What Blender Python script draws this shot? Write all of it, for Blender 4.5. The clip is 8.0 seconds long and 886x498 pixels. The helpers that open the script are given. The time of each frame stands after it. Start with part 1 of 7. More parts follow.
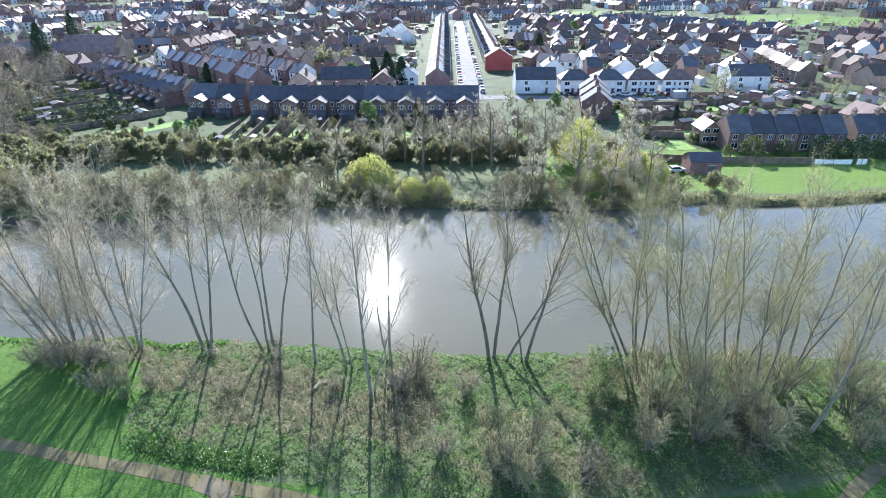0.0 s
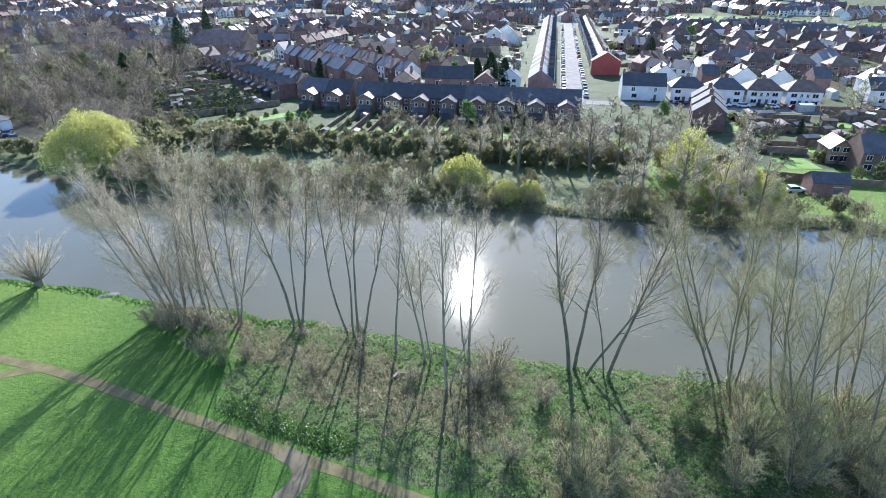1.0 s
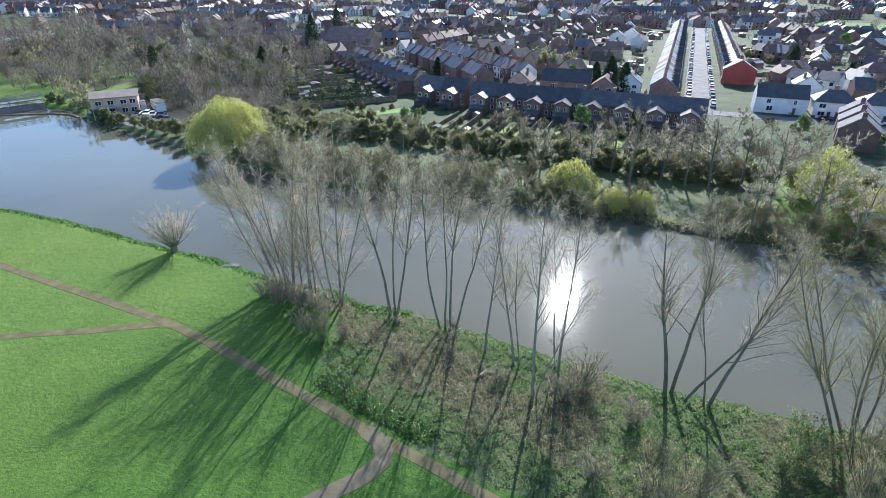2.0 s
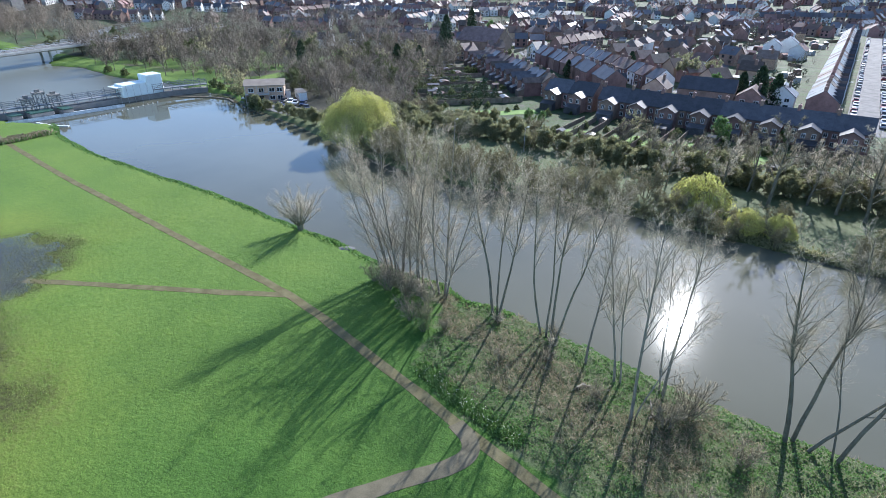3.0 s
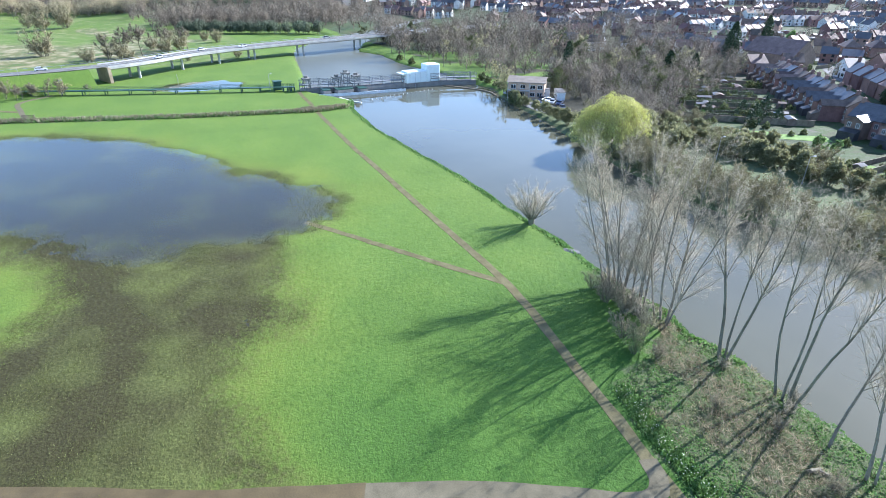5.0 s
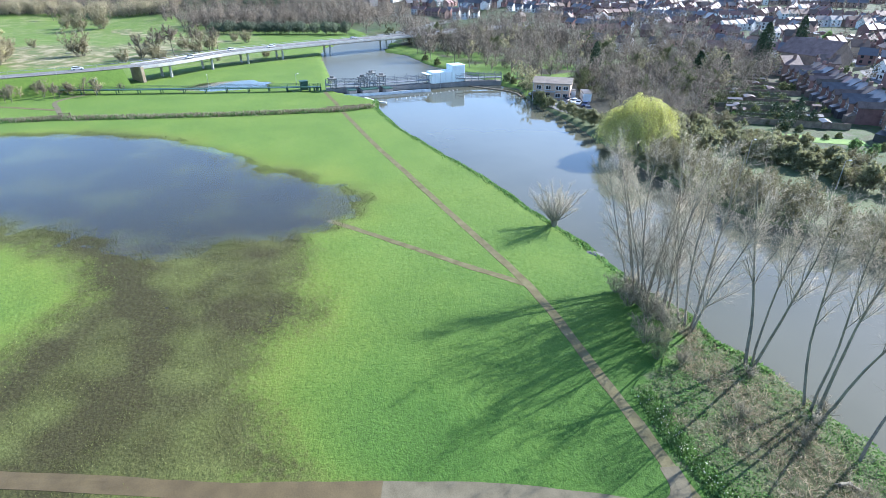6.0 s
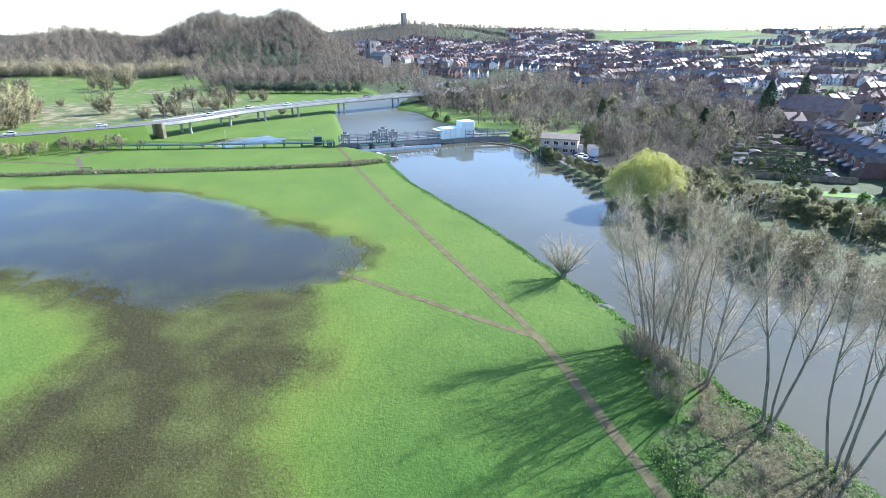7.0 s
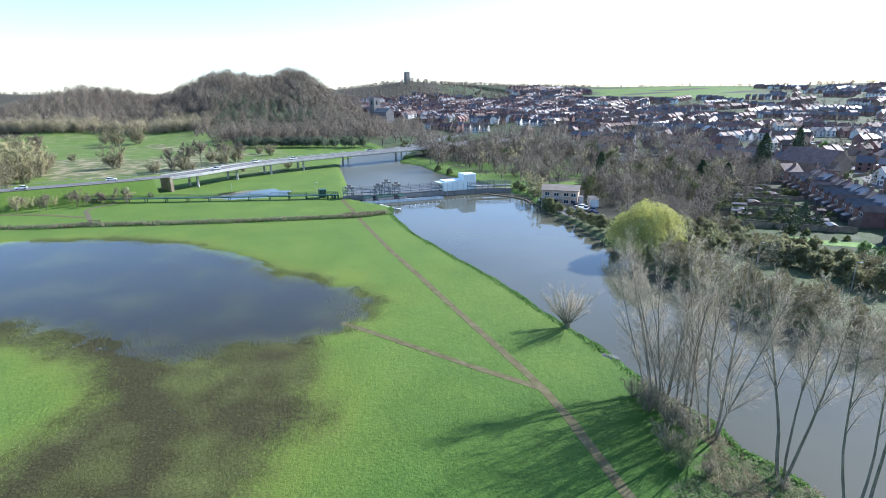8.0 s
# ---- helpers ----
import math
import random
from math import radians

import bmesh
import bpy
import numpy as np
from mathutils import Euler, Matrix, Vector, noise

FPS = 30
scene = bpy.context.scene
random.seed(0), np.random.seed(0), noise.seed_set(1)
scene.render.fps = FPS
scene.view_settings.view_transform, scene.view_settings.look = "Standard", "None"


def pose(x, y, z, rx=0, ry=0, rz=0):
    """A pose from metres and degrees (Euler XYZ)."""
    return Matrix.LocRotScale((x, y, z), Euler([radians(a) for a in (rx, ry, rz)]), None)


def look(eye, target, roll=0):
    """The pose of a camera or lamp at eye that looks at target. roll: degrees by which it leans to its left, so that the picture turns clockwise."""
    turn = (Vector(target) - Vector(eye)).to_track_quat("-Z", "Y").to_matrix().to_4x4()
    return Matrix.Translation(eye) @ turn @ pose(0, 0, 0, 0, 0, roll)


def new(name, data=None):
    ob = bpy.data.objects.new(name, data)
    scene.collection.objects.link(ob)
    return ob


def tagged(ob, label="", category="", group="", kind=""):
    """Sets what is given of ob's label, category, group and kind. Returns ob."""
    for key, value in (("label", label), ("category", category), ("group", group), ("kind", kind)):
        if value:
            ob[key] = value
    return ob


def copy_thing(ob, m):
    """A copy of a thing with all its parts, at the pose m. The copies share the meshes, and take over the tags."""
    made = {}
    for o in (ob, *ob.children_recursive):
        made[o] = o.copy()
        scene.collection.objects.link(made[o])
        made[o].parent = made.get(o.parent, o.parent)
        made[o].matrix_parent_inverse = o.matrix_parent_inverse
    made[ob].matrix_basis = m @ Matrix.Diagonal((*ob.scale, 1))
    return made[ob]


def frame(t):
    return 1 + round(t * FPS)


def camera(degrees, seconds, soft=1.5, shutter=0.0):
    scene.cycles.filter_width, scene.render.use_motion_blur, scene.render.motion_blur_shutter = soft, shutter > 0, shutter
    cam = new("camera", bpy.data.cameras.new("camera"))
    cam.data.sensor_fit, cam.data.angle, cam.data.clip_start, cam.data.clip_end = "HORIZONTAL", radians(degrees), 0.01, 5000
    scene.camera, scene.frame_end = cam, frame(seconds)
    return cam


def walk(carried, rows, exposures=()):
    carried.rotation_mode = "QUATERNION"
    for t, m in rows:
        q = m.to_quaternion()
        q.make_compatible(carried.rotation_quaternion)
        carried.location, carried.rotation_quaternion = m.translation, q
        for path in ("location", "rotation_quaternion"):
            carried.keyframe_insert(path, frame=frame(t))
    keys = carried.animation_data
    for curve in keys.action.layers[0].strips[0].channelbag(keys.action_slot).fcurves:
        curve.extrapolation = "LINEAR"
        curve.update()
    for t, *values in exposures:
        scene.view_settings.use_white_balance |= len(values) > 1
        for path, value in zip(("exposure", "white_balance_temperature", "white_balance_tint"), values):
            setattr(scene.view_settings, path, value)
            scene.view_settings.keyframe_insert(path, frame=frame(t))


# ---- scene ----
# A town and a flooded riverside meadow, seen from a drone that hovers at about 42 m and turns to its left.

# ---------------------------------------------------------------- camera
cam = camera(78.75, 8.0, soft=0.6)
PATH = [
    # seconds, x, y, z, yaw, pitch, roll
    (0.0, -0.288, 0.329, 42.527, 0.0, -27.832, 0.087),
    (0.5, -0.32, 0.273, 42.569, 4.303, -27.762, 0.061),
    (1.0, -0.337, 0.222, 42.519, 10.44, -27.73, -0.017),
    (1.5, -0.329, 0.176, 42.451, 16.634, -27.693, -0.046),
    (1.7, -0.336, 0.1, 42.426, 18.95, -27.673, -0.05),
    (2.8, -0.237, -0.053, 42.221, 32.05, -27.543, -0.16),
    (3.0, -0.154, -0.081, 42.157, 35.283, -27.535, -0.2),
    (3.5, -0.064, -0.137, 42.043, 43.94, -27.507, -0.24),
    (4.0, -0.027, -0.136, 41.893, 52.315, -27.474, -0.312),
    (4.5, 0.005, -0.167, 41.755, 58.9, -27.45, -0.37),
    (4.7, 0.038, -0.161, 41.689, 60.3, -27.425, -0.3),
    (5.8, 0.044, 0.01, 41.554, 63.999, -27.313, -0.029),
    (6.0, 0.047, 0.027, 41.505, 64.432, -27.284, 0.056),
    (6.5, 0.189, 0.058, 41.528, 65.158, -25.489, 0.2),
    (7.0, 0.355, -0.023, 41.573, 65.547, -21.741, 0.307),
    (7.5, 0.608, -0.171, 41.587, 65.7, -17.906, 0.422),
    (8.0, 0.805, -0.265, 41.552, 65.784, -16.324, 0.604),
]
walk(
    cam,
    [(t, pose(x, y, z, 0, 0, yaw) @ pose(0, 0, 0, 90 + pitch) @ pose(0, 0, 0, 0, 0, -roll)) for t, x, y, z, yaw, pitch, roll in PATH],
    [(0.0, 1.79, 5830, 12), (1.5, 1.37, 5830, 12), (3.0, 1.19, 5760, 12), (3.5, 1.42, 5700, 12), (4.0, 1.59, 5700, 12), (6.0, 1.65, 5700, 12), (7.0, 1.63, 5700, 12), (8.0, 1.23, 5700, 12)],
)

# ---------------------------------------------------------------- daylight
SUN_UP, SUN_LEFT = 31.8, 7.5  # degrees over the horizon, and to the left of +y
world = bpy.data.worlds.new("sky")
scene.world = world
world.use_nodes = True
sky = world.node_tree.nodes.new("ShaderNodeTexSky")
sky.sky_type, sky.sun_disc = "NISHITA", False
sky.sun_elevation, sky.sun_rotation = radians(SUN_UP), radians(-SUN_LEFT)
sky.air_density, sky.dust_density, sky.ozone_density = 0.9, 0.4, 2.4
background = world.node_tree.nodes["Background"]
background.inputs["Strength"].default_value = 0.13
world.node_tree.links.new(sky.outputs["Color"], background.inputs["Color"])

sun_data = bpy.data.lights.new("sun", "SUN")
sun_data.energy, sun_data.angle, sun_data.color = 4.1, radians(0.4), (1.0, 0.95, 0.87)
sun = new("sun", sun_data)
sun.matrix_world = look(
    (0, 0, 0),
    (math.sin(radians(SUN_LEFT)) * math.cos(radians(SUN_UP)), -math.cos(radians(SUN_LEFT)) * math.cos(radians(SUN_UP)), -math.sin(radians(SUN_UP))),
)
tagged(sun, "low spring sun over the town", "sun", kind="structure")

# ---------------------------------------------------------------- materials


def nodes_of(name):
    m = bpy.data.materials.new(name)
    m.use_nodes = True
    tree = m.node_tree
    return m, tree.nodes, tree.links, tree.nodes["Principled BSDF"]


def noise_node(nodes, links, scale, detail=4.0, coord=None, rough=0.55):
    n = nodes.new("ShaderNodeTexNoise")
    n.inputs["Scale"].default_value, n.inputs["Detail"].default_value, n.inputs["Roughness"].default_value = scale, detail, rough
    if coord is not None:
        links.new(coord, n.inputs["Vector"])
    return n


def ramp_node(nodes, links, value, stops):
    r = nodes.new("ShaderNodeValToRGB")
    while len(r.color_ramp.elements) < len(stops):
        r.color_ramp.elements.new(0.5)
    for e, (at, colour) in zip(r.color_ramp.elements, stops):
        e.position, e.color = at, (*colour, 1)
    links.new(value, r.inputs["Fac"])
    return r


def mix_node(nodes, links, factor, a, b, blend="MIX"):
    n = nodes.new("ShaderNodeMix")
    n.data_type, n.blend_type = "RGBA", blend
    for socket, given in ((n.inputs[0], factor), (n.inputs[6], a), (n.inputs[7], b)):
        if isinstance(given, (int, float)):
            socket.default_value = given
        elif isinstance(given, tuple):
            socket.default_value = (*given, 1)
        else:
            links.new(given, socket)
    return n.outputs[2]


def math_node(nodes, links, kind, a, b=0.0):
    n = nodes.new("ShaderNodeMath")
    n.operation = kind
    for socket, given in zip(n.inputs, (a, b)):
        if isinstance(given, (int, float)):
            socket.default_value = given
        else:
            links.new(given, socket)
    return n.outputs[0]


def bump_node(nodes, links, height, strength, distance, bsdf):
    n = nodes.new("ShaderNodeBump")
    n.inputs["Strength"].default_value, n.inputs["Distance"].default_value = strength, distance
    links.new(height, n.inputs["Height"])
    links.new(n.outputs["Normal"], bsdf.inputs["Normal"])


def surface(name, dark, light, scale=2.0, fine=14.0, rough=0.8, bump=0.3, depth=0.02, metal=0.0, vary=0.0, island=0.0, specular=0.5):
    """A surface of two tones, mottled at two scales; vary: brightness from thing to thing; island: from piece to piece in one mesh."""
    m, nodes, links, bsdf = nodes_of(name)
    coord = nodes.new("ShaderNodeTexCoord").outputs["Object"]
    big, small = noise_node(nodes, links, scale, 3.0, coord), noise_node(nodes, links, fine, 4.0, coord)
    both = math_node(nodes, links, "ADD", math_node(nodes, links, "MULTIPLY", big.outputs["Fac"], 0.6), math_node(nodes, links, "MULTIPLY", small.outputs["Fac"], 0.4))
    colour = ramp_node(nodes, links, both, ((0.36, dark), (0.64, light))).outputs["Color"]
    for amount, node, socket in ((vary, "ShaderNodeObjectInfo", "Random"), (island, "ShaderNodeNewGeometry", "Random Per Island")):
        if amount:
            value = nodes.new(node).outputs[socket]
            hsv = nodes.new("ShaderNodeHueSaturation")
            links.new(math_node(nodes, links, "ADD", math_node(nodes, links, "MULTIPLY", value, 2 * amount), 1 - amount), hsv.inputs["Value"])
            wander = math_node(nodes, links, "FRACT", math_node(nodes, links, "MULTIPLY", value, 7.31))
            links.new(math_node(nodes, links, "ADD", math_node(nodes, links, "MULTIPLY", wander, 0.05 * min(1, amount * 3)), 0.5 - 0.025 * min(1, amount * 3)), hsv.inputs["Hue"])
            links.new(colour, hsv.inputs["Color"])
            colour = hsv.outputs["Color"]
    links.new(colour, bsdf.inputs["Base Color"])
    bsdf.inputs["Roughness"].default_value, bsdf.inputs["Metallic"].default_value = rough, metal
    bsdf.inputs["Specular IOR Level"].default_value = specular
    if bump:
        bump_node(nodes, links, small.outputs["Fac"], bump, depth, bsdf)
    return m


def leafy(name, dark, light, vary=0.15, shine=0.6, through_light=0.5):
    """Leaves: two tones from piece to piece, with some light coming through."""
    m, nodes, links, bsdf = nodes_of(name)
    value = nodes.new("ShaderNodeNewGeometry").outputs["Random Per Island"]
    colour = ramp_node(nodes, links, value, ((0.1, dark), (0.9, light))).outputs["Color"]
    links.new(colour, bsdf.inputs["Base Color"])
    bsdf.inputs["Roughness"].default_value = shine
    bsdf.inputs["Specular IOR Level"].default_value = 0.3
    glow = nodes.new("ShaderNodeBsdfTranslucent")
    links.new(colour, glow.inputs["Color"])
    mix = nodes.new("ShaderNodeMixShader")
    mix.inputs[0].default_value = through_light
    links.new(bsdf.outputs[0], mix.inputs[1])
    links.new(glow.outputs[0], mix.inputs[2])
    links.new(mix.outputs[0], nodes["Material Output"].inputs["Surface"])
    return m


def ground_material():
    m, nodes, links, bsdf = nodes_of("ground_turf")
    coord = nodes.new("ShaderNodeTexCoord").outputs["Object"]

    def mask(name):
        n = nodes.new("ShaderNodeAttribute")
        n.attribute_name = name
        return n.outputs["Fac"]

    patch, tuft, blade = noise_node(nodes, links, 0.07, 4.0, coord), noise_node(nodes, links, 1.1, 5.0, coord, 0.65), noise_node(nodes, links, 7.0, 3.0, coord, 0.7)
    mixed = math_node(nodes, links, "ADD", math_node(nodes, links, "MULTIPLY", patch.outputs["Fac"], 0.5), math_node(nodes, links, "MULTIPLY", tuft.outputs["Fac"], 0.5))
    lawn = ramp_node(nodes, links, mixed, ((0.33, (0.07, 0.118, 0.02)), (0.5, (0.11, 0.168, 0.028)), (0.68, (0.165, 0.215, 0.04)))).outputs["Color"]
    lawn = mix_node(nodes, links, 0.35, lawn, ramp_node(nodes, links, blade.outputs["Fac"], ((0.3, (0.025, 0.075, 0.01)), (0.7, (0.17, 0.29, 0.05)))).outputs["Color"])
    rough_tone = noise_node(nodes, links, 0.55, 6.0, coord, 0.7)
    weeds = ramp_node(nodes, links, rough_tone.outputs["Fac"], ((0.3, (0.06, 0.052, 0.03)), (0.44, (0.05, 0.08, 0.024)), (0.58, (0.085, 0.11, 0.045)), (0.75, (0.19, 0.165, 0.105)))).outputs["Color"]
    weeds = mix_node(nodes, links, 0.4, weeds, ramp_node(nodes, links, blade.outputs["Fac"], ((0.3, (0.03, 0.035, 0.015)), (0.7, (0.22, 0.24, 0.12)))).outputs["Color"])
    clump = noise_node(nodes, links, 2.6, 5.0, coord, 0.7)
    speck = math_node(nodes, links, "ADD", math_node(nodes, links, "MULTIPLY", clump.outputs["Fac"], 0.6), math_node(nodes, links, "MULTIPLY", blade.outputs["Fac"], 0.4))
    standing = ramp_node(nodes, links, speck, ((0.34, (0.052, 0.06, 0.015)), (0.5, (0.1, 0.115, 0.03)), (0.66, (0.17, 0.187, 0.055)))).outputs["Color"]
    soaked = ramp_node(nodes, links, speck, ((0.34, (0.02, 0.018, 0.006)), (0.5, (0.041, 0.037, 0.012)), (0.68, (0.09, 0.088, 0.028)))).outputs["Color"]
    shallow = mix_node(nodes, links, mask("soaked"), standing, soaked)
    weedy = ramp_node(nodes, links, math_node(nodes, links, "ADD", math_node(nodes, links, "MULTIPLY", patch.outputs["Fac"], 0.7), math_node(nodes, links, "MULTIPLY", speck, 0.3)), ((0.5, (0, 0, 0)), (0.68, (0.4, 0.4, 0.4)))).outputs["Color"]
    sunk = mix_node(nodes, links, weedy, ramp_node(nodes, links, speck, ((0.35, (0.008, 0.01, 0.007)), (0.65, (0.035, 0.036, 0.018)))).outputs["Color"], standing)
    silt = mix_node(nodes, links, ramp_node(nodes, links, mask("deep"), ((0.3, (0, 0, 0)), (0.8, (1, 1, 1)))).outputs["Color"], shallow, sunk)
    yard_tone = noise_node(nodes, links, 0.12, 5.0, coord, 0.6)
    yard = ramp_node(nodes, links, yard_tone.outputs["Fac"], ((0.36, (0.03, 0.05, 0.016)), (0.47, (0.066, 0.075, 0.036)), (0.56, (0.05, 0.085, 0.025)), (0.72, (0.115, 0.11, 0.085)))).outputs["Color"]
    reed_and_haze = ramp_node(nodes, links, yard_tone.outputs["Fac"], ((0.36, (0.09, 0.13, 0.04)), (0.48, (0.14, 0.145, 0.06)), (0.62, (0.3, 0.265, 0.16)))).outputs["Color"]
    wood = ramp_node(nodes, links, tuft.outputs["Fac"], ((0.3, (0.035, 0.034, 0.02)), (0.7, (0.09, 0.08, 0.05)))).outputs["Color"]
    mud = (0.10, 0.08, 0.055)
    ragged = math_node(nodes, links, "MULTIPLY", math_node(nodes, links, "SUBTRACT", tuft.outputs["Fac"], 0.5), 0.9)
    lushness = ramp_node(nodes, links, mixed, ((0.33, (0.03, 0.07, 0.008)), (0.5, (0.052, 0.112, 0.014)), (0.68, (0.085, 0.155, 0.022)))).outputs["Color"]
    colour = mix_node(nodes, links, mask("lush"), lawn, mix_node(nodes, links, 0.3, lushness, ramp_node(nodes, links, blade.outputs["Fac"], ((0.3, (0.015, 0.055, 0.008)), (0.7, (0.11, 0.22, 0.04)))).outputs["Color"]))
    yellowed = ramp_node(nodes, links, mixed, ((0.33, (0.12, 0.145, 0.018)), (0.5, (0.175, 0.2, 0.028)), (0.68, (0.24, 0.25, 0.04)))).outputs["Color"]
    colour = mix_node(nodes, links, math_node(nodes, links, "MULTIPLY", mask("sallow"), 0.38), colour, yellowed)
    # light and shade among the tufts, painted into the turf colour by noise
    tuft_shade = ramp_node(nodes, links, speck, ((0.36, (0.5, 0.52, 0.45)), (0.5, (1, 1, 1)), (0.64, (1.22, 1.18, 1.15)))).outputs["Color"]
    colour = mix_node(nodes, links, 0.8, colour, tuft_shade, "MULTIPLY")
    for name, other in (("weeds", weeds), ("yard", yard), ("wood", wood), ("reed_and_haze", reed_and_haze), ("silt", silt), ("mud", mud)):
        edge = nodes.new("ShaderNodeMapRange")
        edge.inputs["From Min"].default_value, edge.inputs["From Max"].default_value = (0.25, 0.7) if name == "silt" else (0.3, 0.7)
        links.new(math_node(nodes, links, "ADD", mask(name), ragged), edge.inputs["Value"])
        colour = mix_node(nodes, links, edge.outputs["Result"], colour, other)
    links.new(colour, bsdf.inputs["Base Color"])
    bsdf.inputs["Roughness"].default_value = 0.85
    bsdf.inputs["Specular IOR Level"].default_value = 0.2
    height = math_node(nodes, links, "ADD", math_node(nodes, links, "MULTIPLY", tuft.outputs["Fac"], 0.7), math_node(nodes, links, "ADD", math_node(nodes, links, "MULTIPLY", clump.outputs["Fac"], 0.7), math_node(nodes, links, "MULTIPLY", blade.outputs["Fac"], 0.3)))
    bump_node(nodes, links, height, 0.65, 0.3, bsdf)
    return m


def river_material():
    m, nodes, links, bsdf = nodes_of("river_water")
    coord = nodes.new("ShaderNodeTexCoord").outputs["Object"]
    silt = noise_node(nodes, links, 0.02, 4.0, coord)
    links.new(ramp_node(nodes, links, silt.outputs["Fac"], ((0.35, (0.078, 0.078, 0.052)), (0.65, (0.108, 0.107, 0.074)))).outputs["Color"], bsdf.inputs["Base Color"])
    calm = noise_node(nodes, links, 0.03, 3.0, coord)
    edge = nodes.new("ShaderNodeMapRange")
    edge.inputs["From Min"].default_value, edge.inputs["From Max"].default_value = 0.35, 0.65
    edge.inputs["To Min"].default_value, edge.inputs["To Max"].default_value = 0.05, 0.062
    links.new(calm.outputs["Fac"], edge.inputs["Value"])
    # the water is ruffled above the weir
    place_x = nodes.new("ShaderNodeSeparateXYZ")
    links.new(coord, place_x.inputs[0])
    ruffled = nodes.new("ShaderNodeMapRange")
    ruffled.inputs["From Min"].default_value, ruffled.inputs["From Max"].default_value = -200, -215
    ruffled.inputs["To Min"].default_value, ruffled.inputs["To Max"].default_value = 0, 0.32
    links.new(place_x.outputs["X"], ruffled.inputs["Value"])
    links.new(math_node(nodes, links, "ADD", edge.outputs["Result"], ruffled.outputs["Result"]), bsdf.inputs["Roughness"])
    bsdf.inputs["IOR"].default_value = 1.33
    ripple = noise_node(nodes, links, 1.3, 3.0, coord)
    bump_node(nodes, links, ripple.outputs["Fac"], 0.02, 0.02, bsdf)
    return m


def flood_material():
    m, nodes, links, bsdf = nodes_of("flood_water")
    bsdf.inputs["Base Color"].default_value = (0.75, 0.72, 0.6, 1)
    bsdf.inputs["Roughness"].default_value, bsdf.inputs["IOR"].default_value = 0.04, 1.33
    bsdf.inputs["Transmission Weight"].default_value = 1.0
    coord = nodes.new("ShaderNodeTexCoord").outputs["Object"]
    bump_node(nodes, links, noise_node(nodes, links, 0.9, 3.0, coord).outputs["Fac"], 0.1, 0.02, bsdf)
    return m


def glass_material():
    m, nodes, links, bsdf = nodes_of("window_glass")
    bsdf.inputs["Base Color"].default_value = (0.02, 0.025, 0.03, 1)
    bsdf.inputs["Roughness"].default_value = 0.06
    return m


GROUND = ground_material()
RIVER = river_material()
FLOOD = flood_material()
GLASS = glass_material()
PATH_DIRT = surface("path_gravel", (0.098, 0.085, 0.042), (0.168, 0.148, 0.08), 0.6, 6.0, 0.85, 0.4, 0.03, specular=0.08)
PATH_WET = surface("drowned_path_silt", (0.072, 0.05, 0.017), (0.118, 0.085, 0.033), 0.5, 7.0, 0.5, 0.3, 0.03)
PATH_TAR = surface("path_tarmac", (0.1, 0.087, 0.055), (0.165, 0.144, 0.094), 0.5, 9.0, 0.8, 0.2, 0.02, specular=0.12)
ASPHALT = surface("road_asphalt", (0.12, 0.115, 0.105), (0.2, 0.192, 0.178), 0.3, 5.0, 0.85, 0.15, 0.02, specular=0.15)
STREET = surface("street_asphalt", (0.11, 0.108, 0.105), (0.2, 0.195, 0.19), 0.3, 2.0, 0.8, 0.2, 0.02, specular=0.12)
CONCRETE = surface("concrete", (0.3, 0.29, 0.27), (0.45, 0.44, 0.41), 0.4, 4.0, 0.7, 0.2, 0.02)
BRICK = surface("red_brick", (0.15, 0.095, 0.076), (0.27, 0.17, 0.135), 0.5, 3.0, 0.85, 0.3, 0.02, vary=0.3)
BRICK_RED = surface("bright_red_brick", (0.32, 0.06, 0.045), (0.42, 0.09, 0.07), 0.5, 3.0, 0.85, 0.3, 0.02)
BRICK_BUFF = surface("buff_brick", (0.36, 0.25, 0.17), (0.5, 0.37, 0.26), 0.5, 3.0, 0.85, 0.3, 0.02, vary=0.2)
RENDER_WHITE = surface("white_render", (0.62, 0.61, 0.58), (0.8, 0.79, 0.76), 0.4, 5.0, 0.7, 0.1, 0.01, vary=0.08)
SLATE = surface("slate_roof", (0.045, 0.044, 0.047), (0.09, 0.087, 0.092), 0.5, 4.0, 0.42, 0.2, 0.02, vary=0.35, specular=0.4)
TILE_ROOF = surface("brown_tile_roof", (0.09, 0.064, 0.05), (0.17, 0.122, 0.1), 0.5, 4.0, 0.68, 0.25, 0.02, vary=0.45, specular=0.25)
PALE_TILE = surface("pale_brown_tile_roof", (0.2, 0.165, 0.13), (0.3, 0.255, 0.205), 0.5, 4.0, 0.75, 0.25, 0.02, specular=0.2)
# pale sheet for sheds and cabins; on one terrace it paints sunlit slopes
PALE_ROOF = surface("pale_sheet_and_sunlit_roof", (0.11, 0.108, 0.105), (0.2, 0.195, 0.19), 0.5, 4.0, 0.8, 0.2, 0.02, vary=0.25, specular=0.1)
TRIM_WHITE = surface("white_painted_trim", (0.68, 0.68, 0.66), (0.82, 0.82, 0.8), 2.0, 12.0, 0.45, 0.05, 0.005)
DOOR_PAINT = surface("painted_door", (0.05, 0.05, 0.06), (0.12, 0.1, 0.1), 1.0, 8.0, 0.4, 0.05, 0.005, vary=0.5)
TIMBER = surface("weathered_timber", (0.12, 0.085, 0.06), (0.25, 0.19, 0.13), 0.8, 7.0, 0.85, 0.3, 0.02, vary=0.25)
STEEL_GREEN = surface("dark_green_steel", (0.012, 0.05, 0.035), (0.03, 0.085, 0.06), 0.7, 6.0, 0.5, 0.1, 0.01)
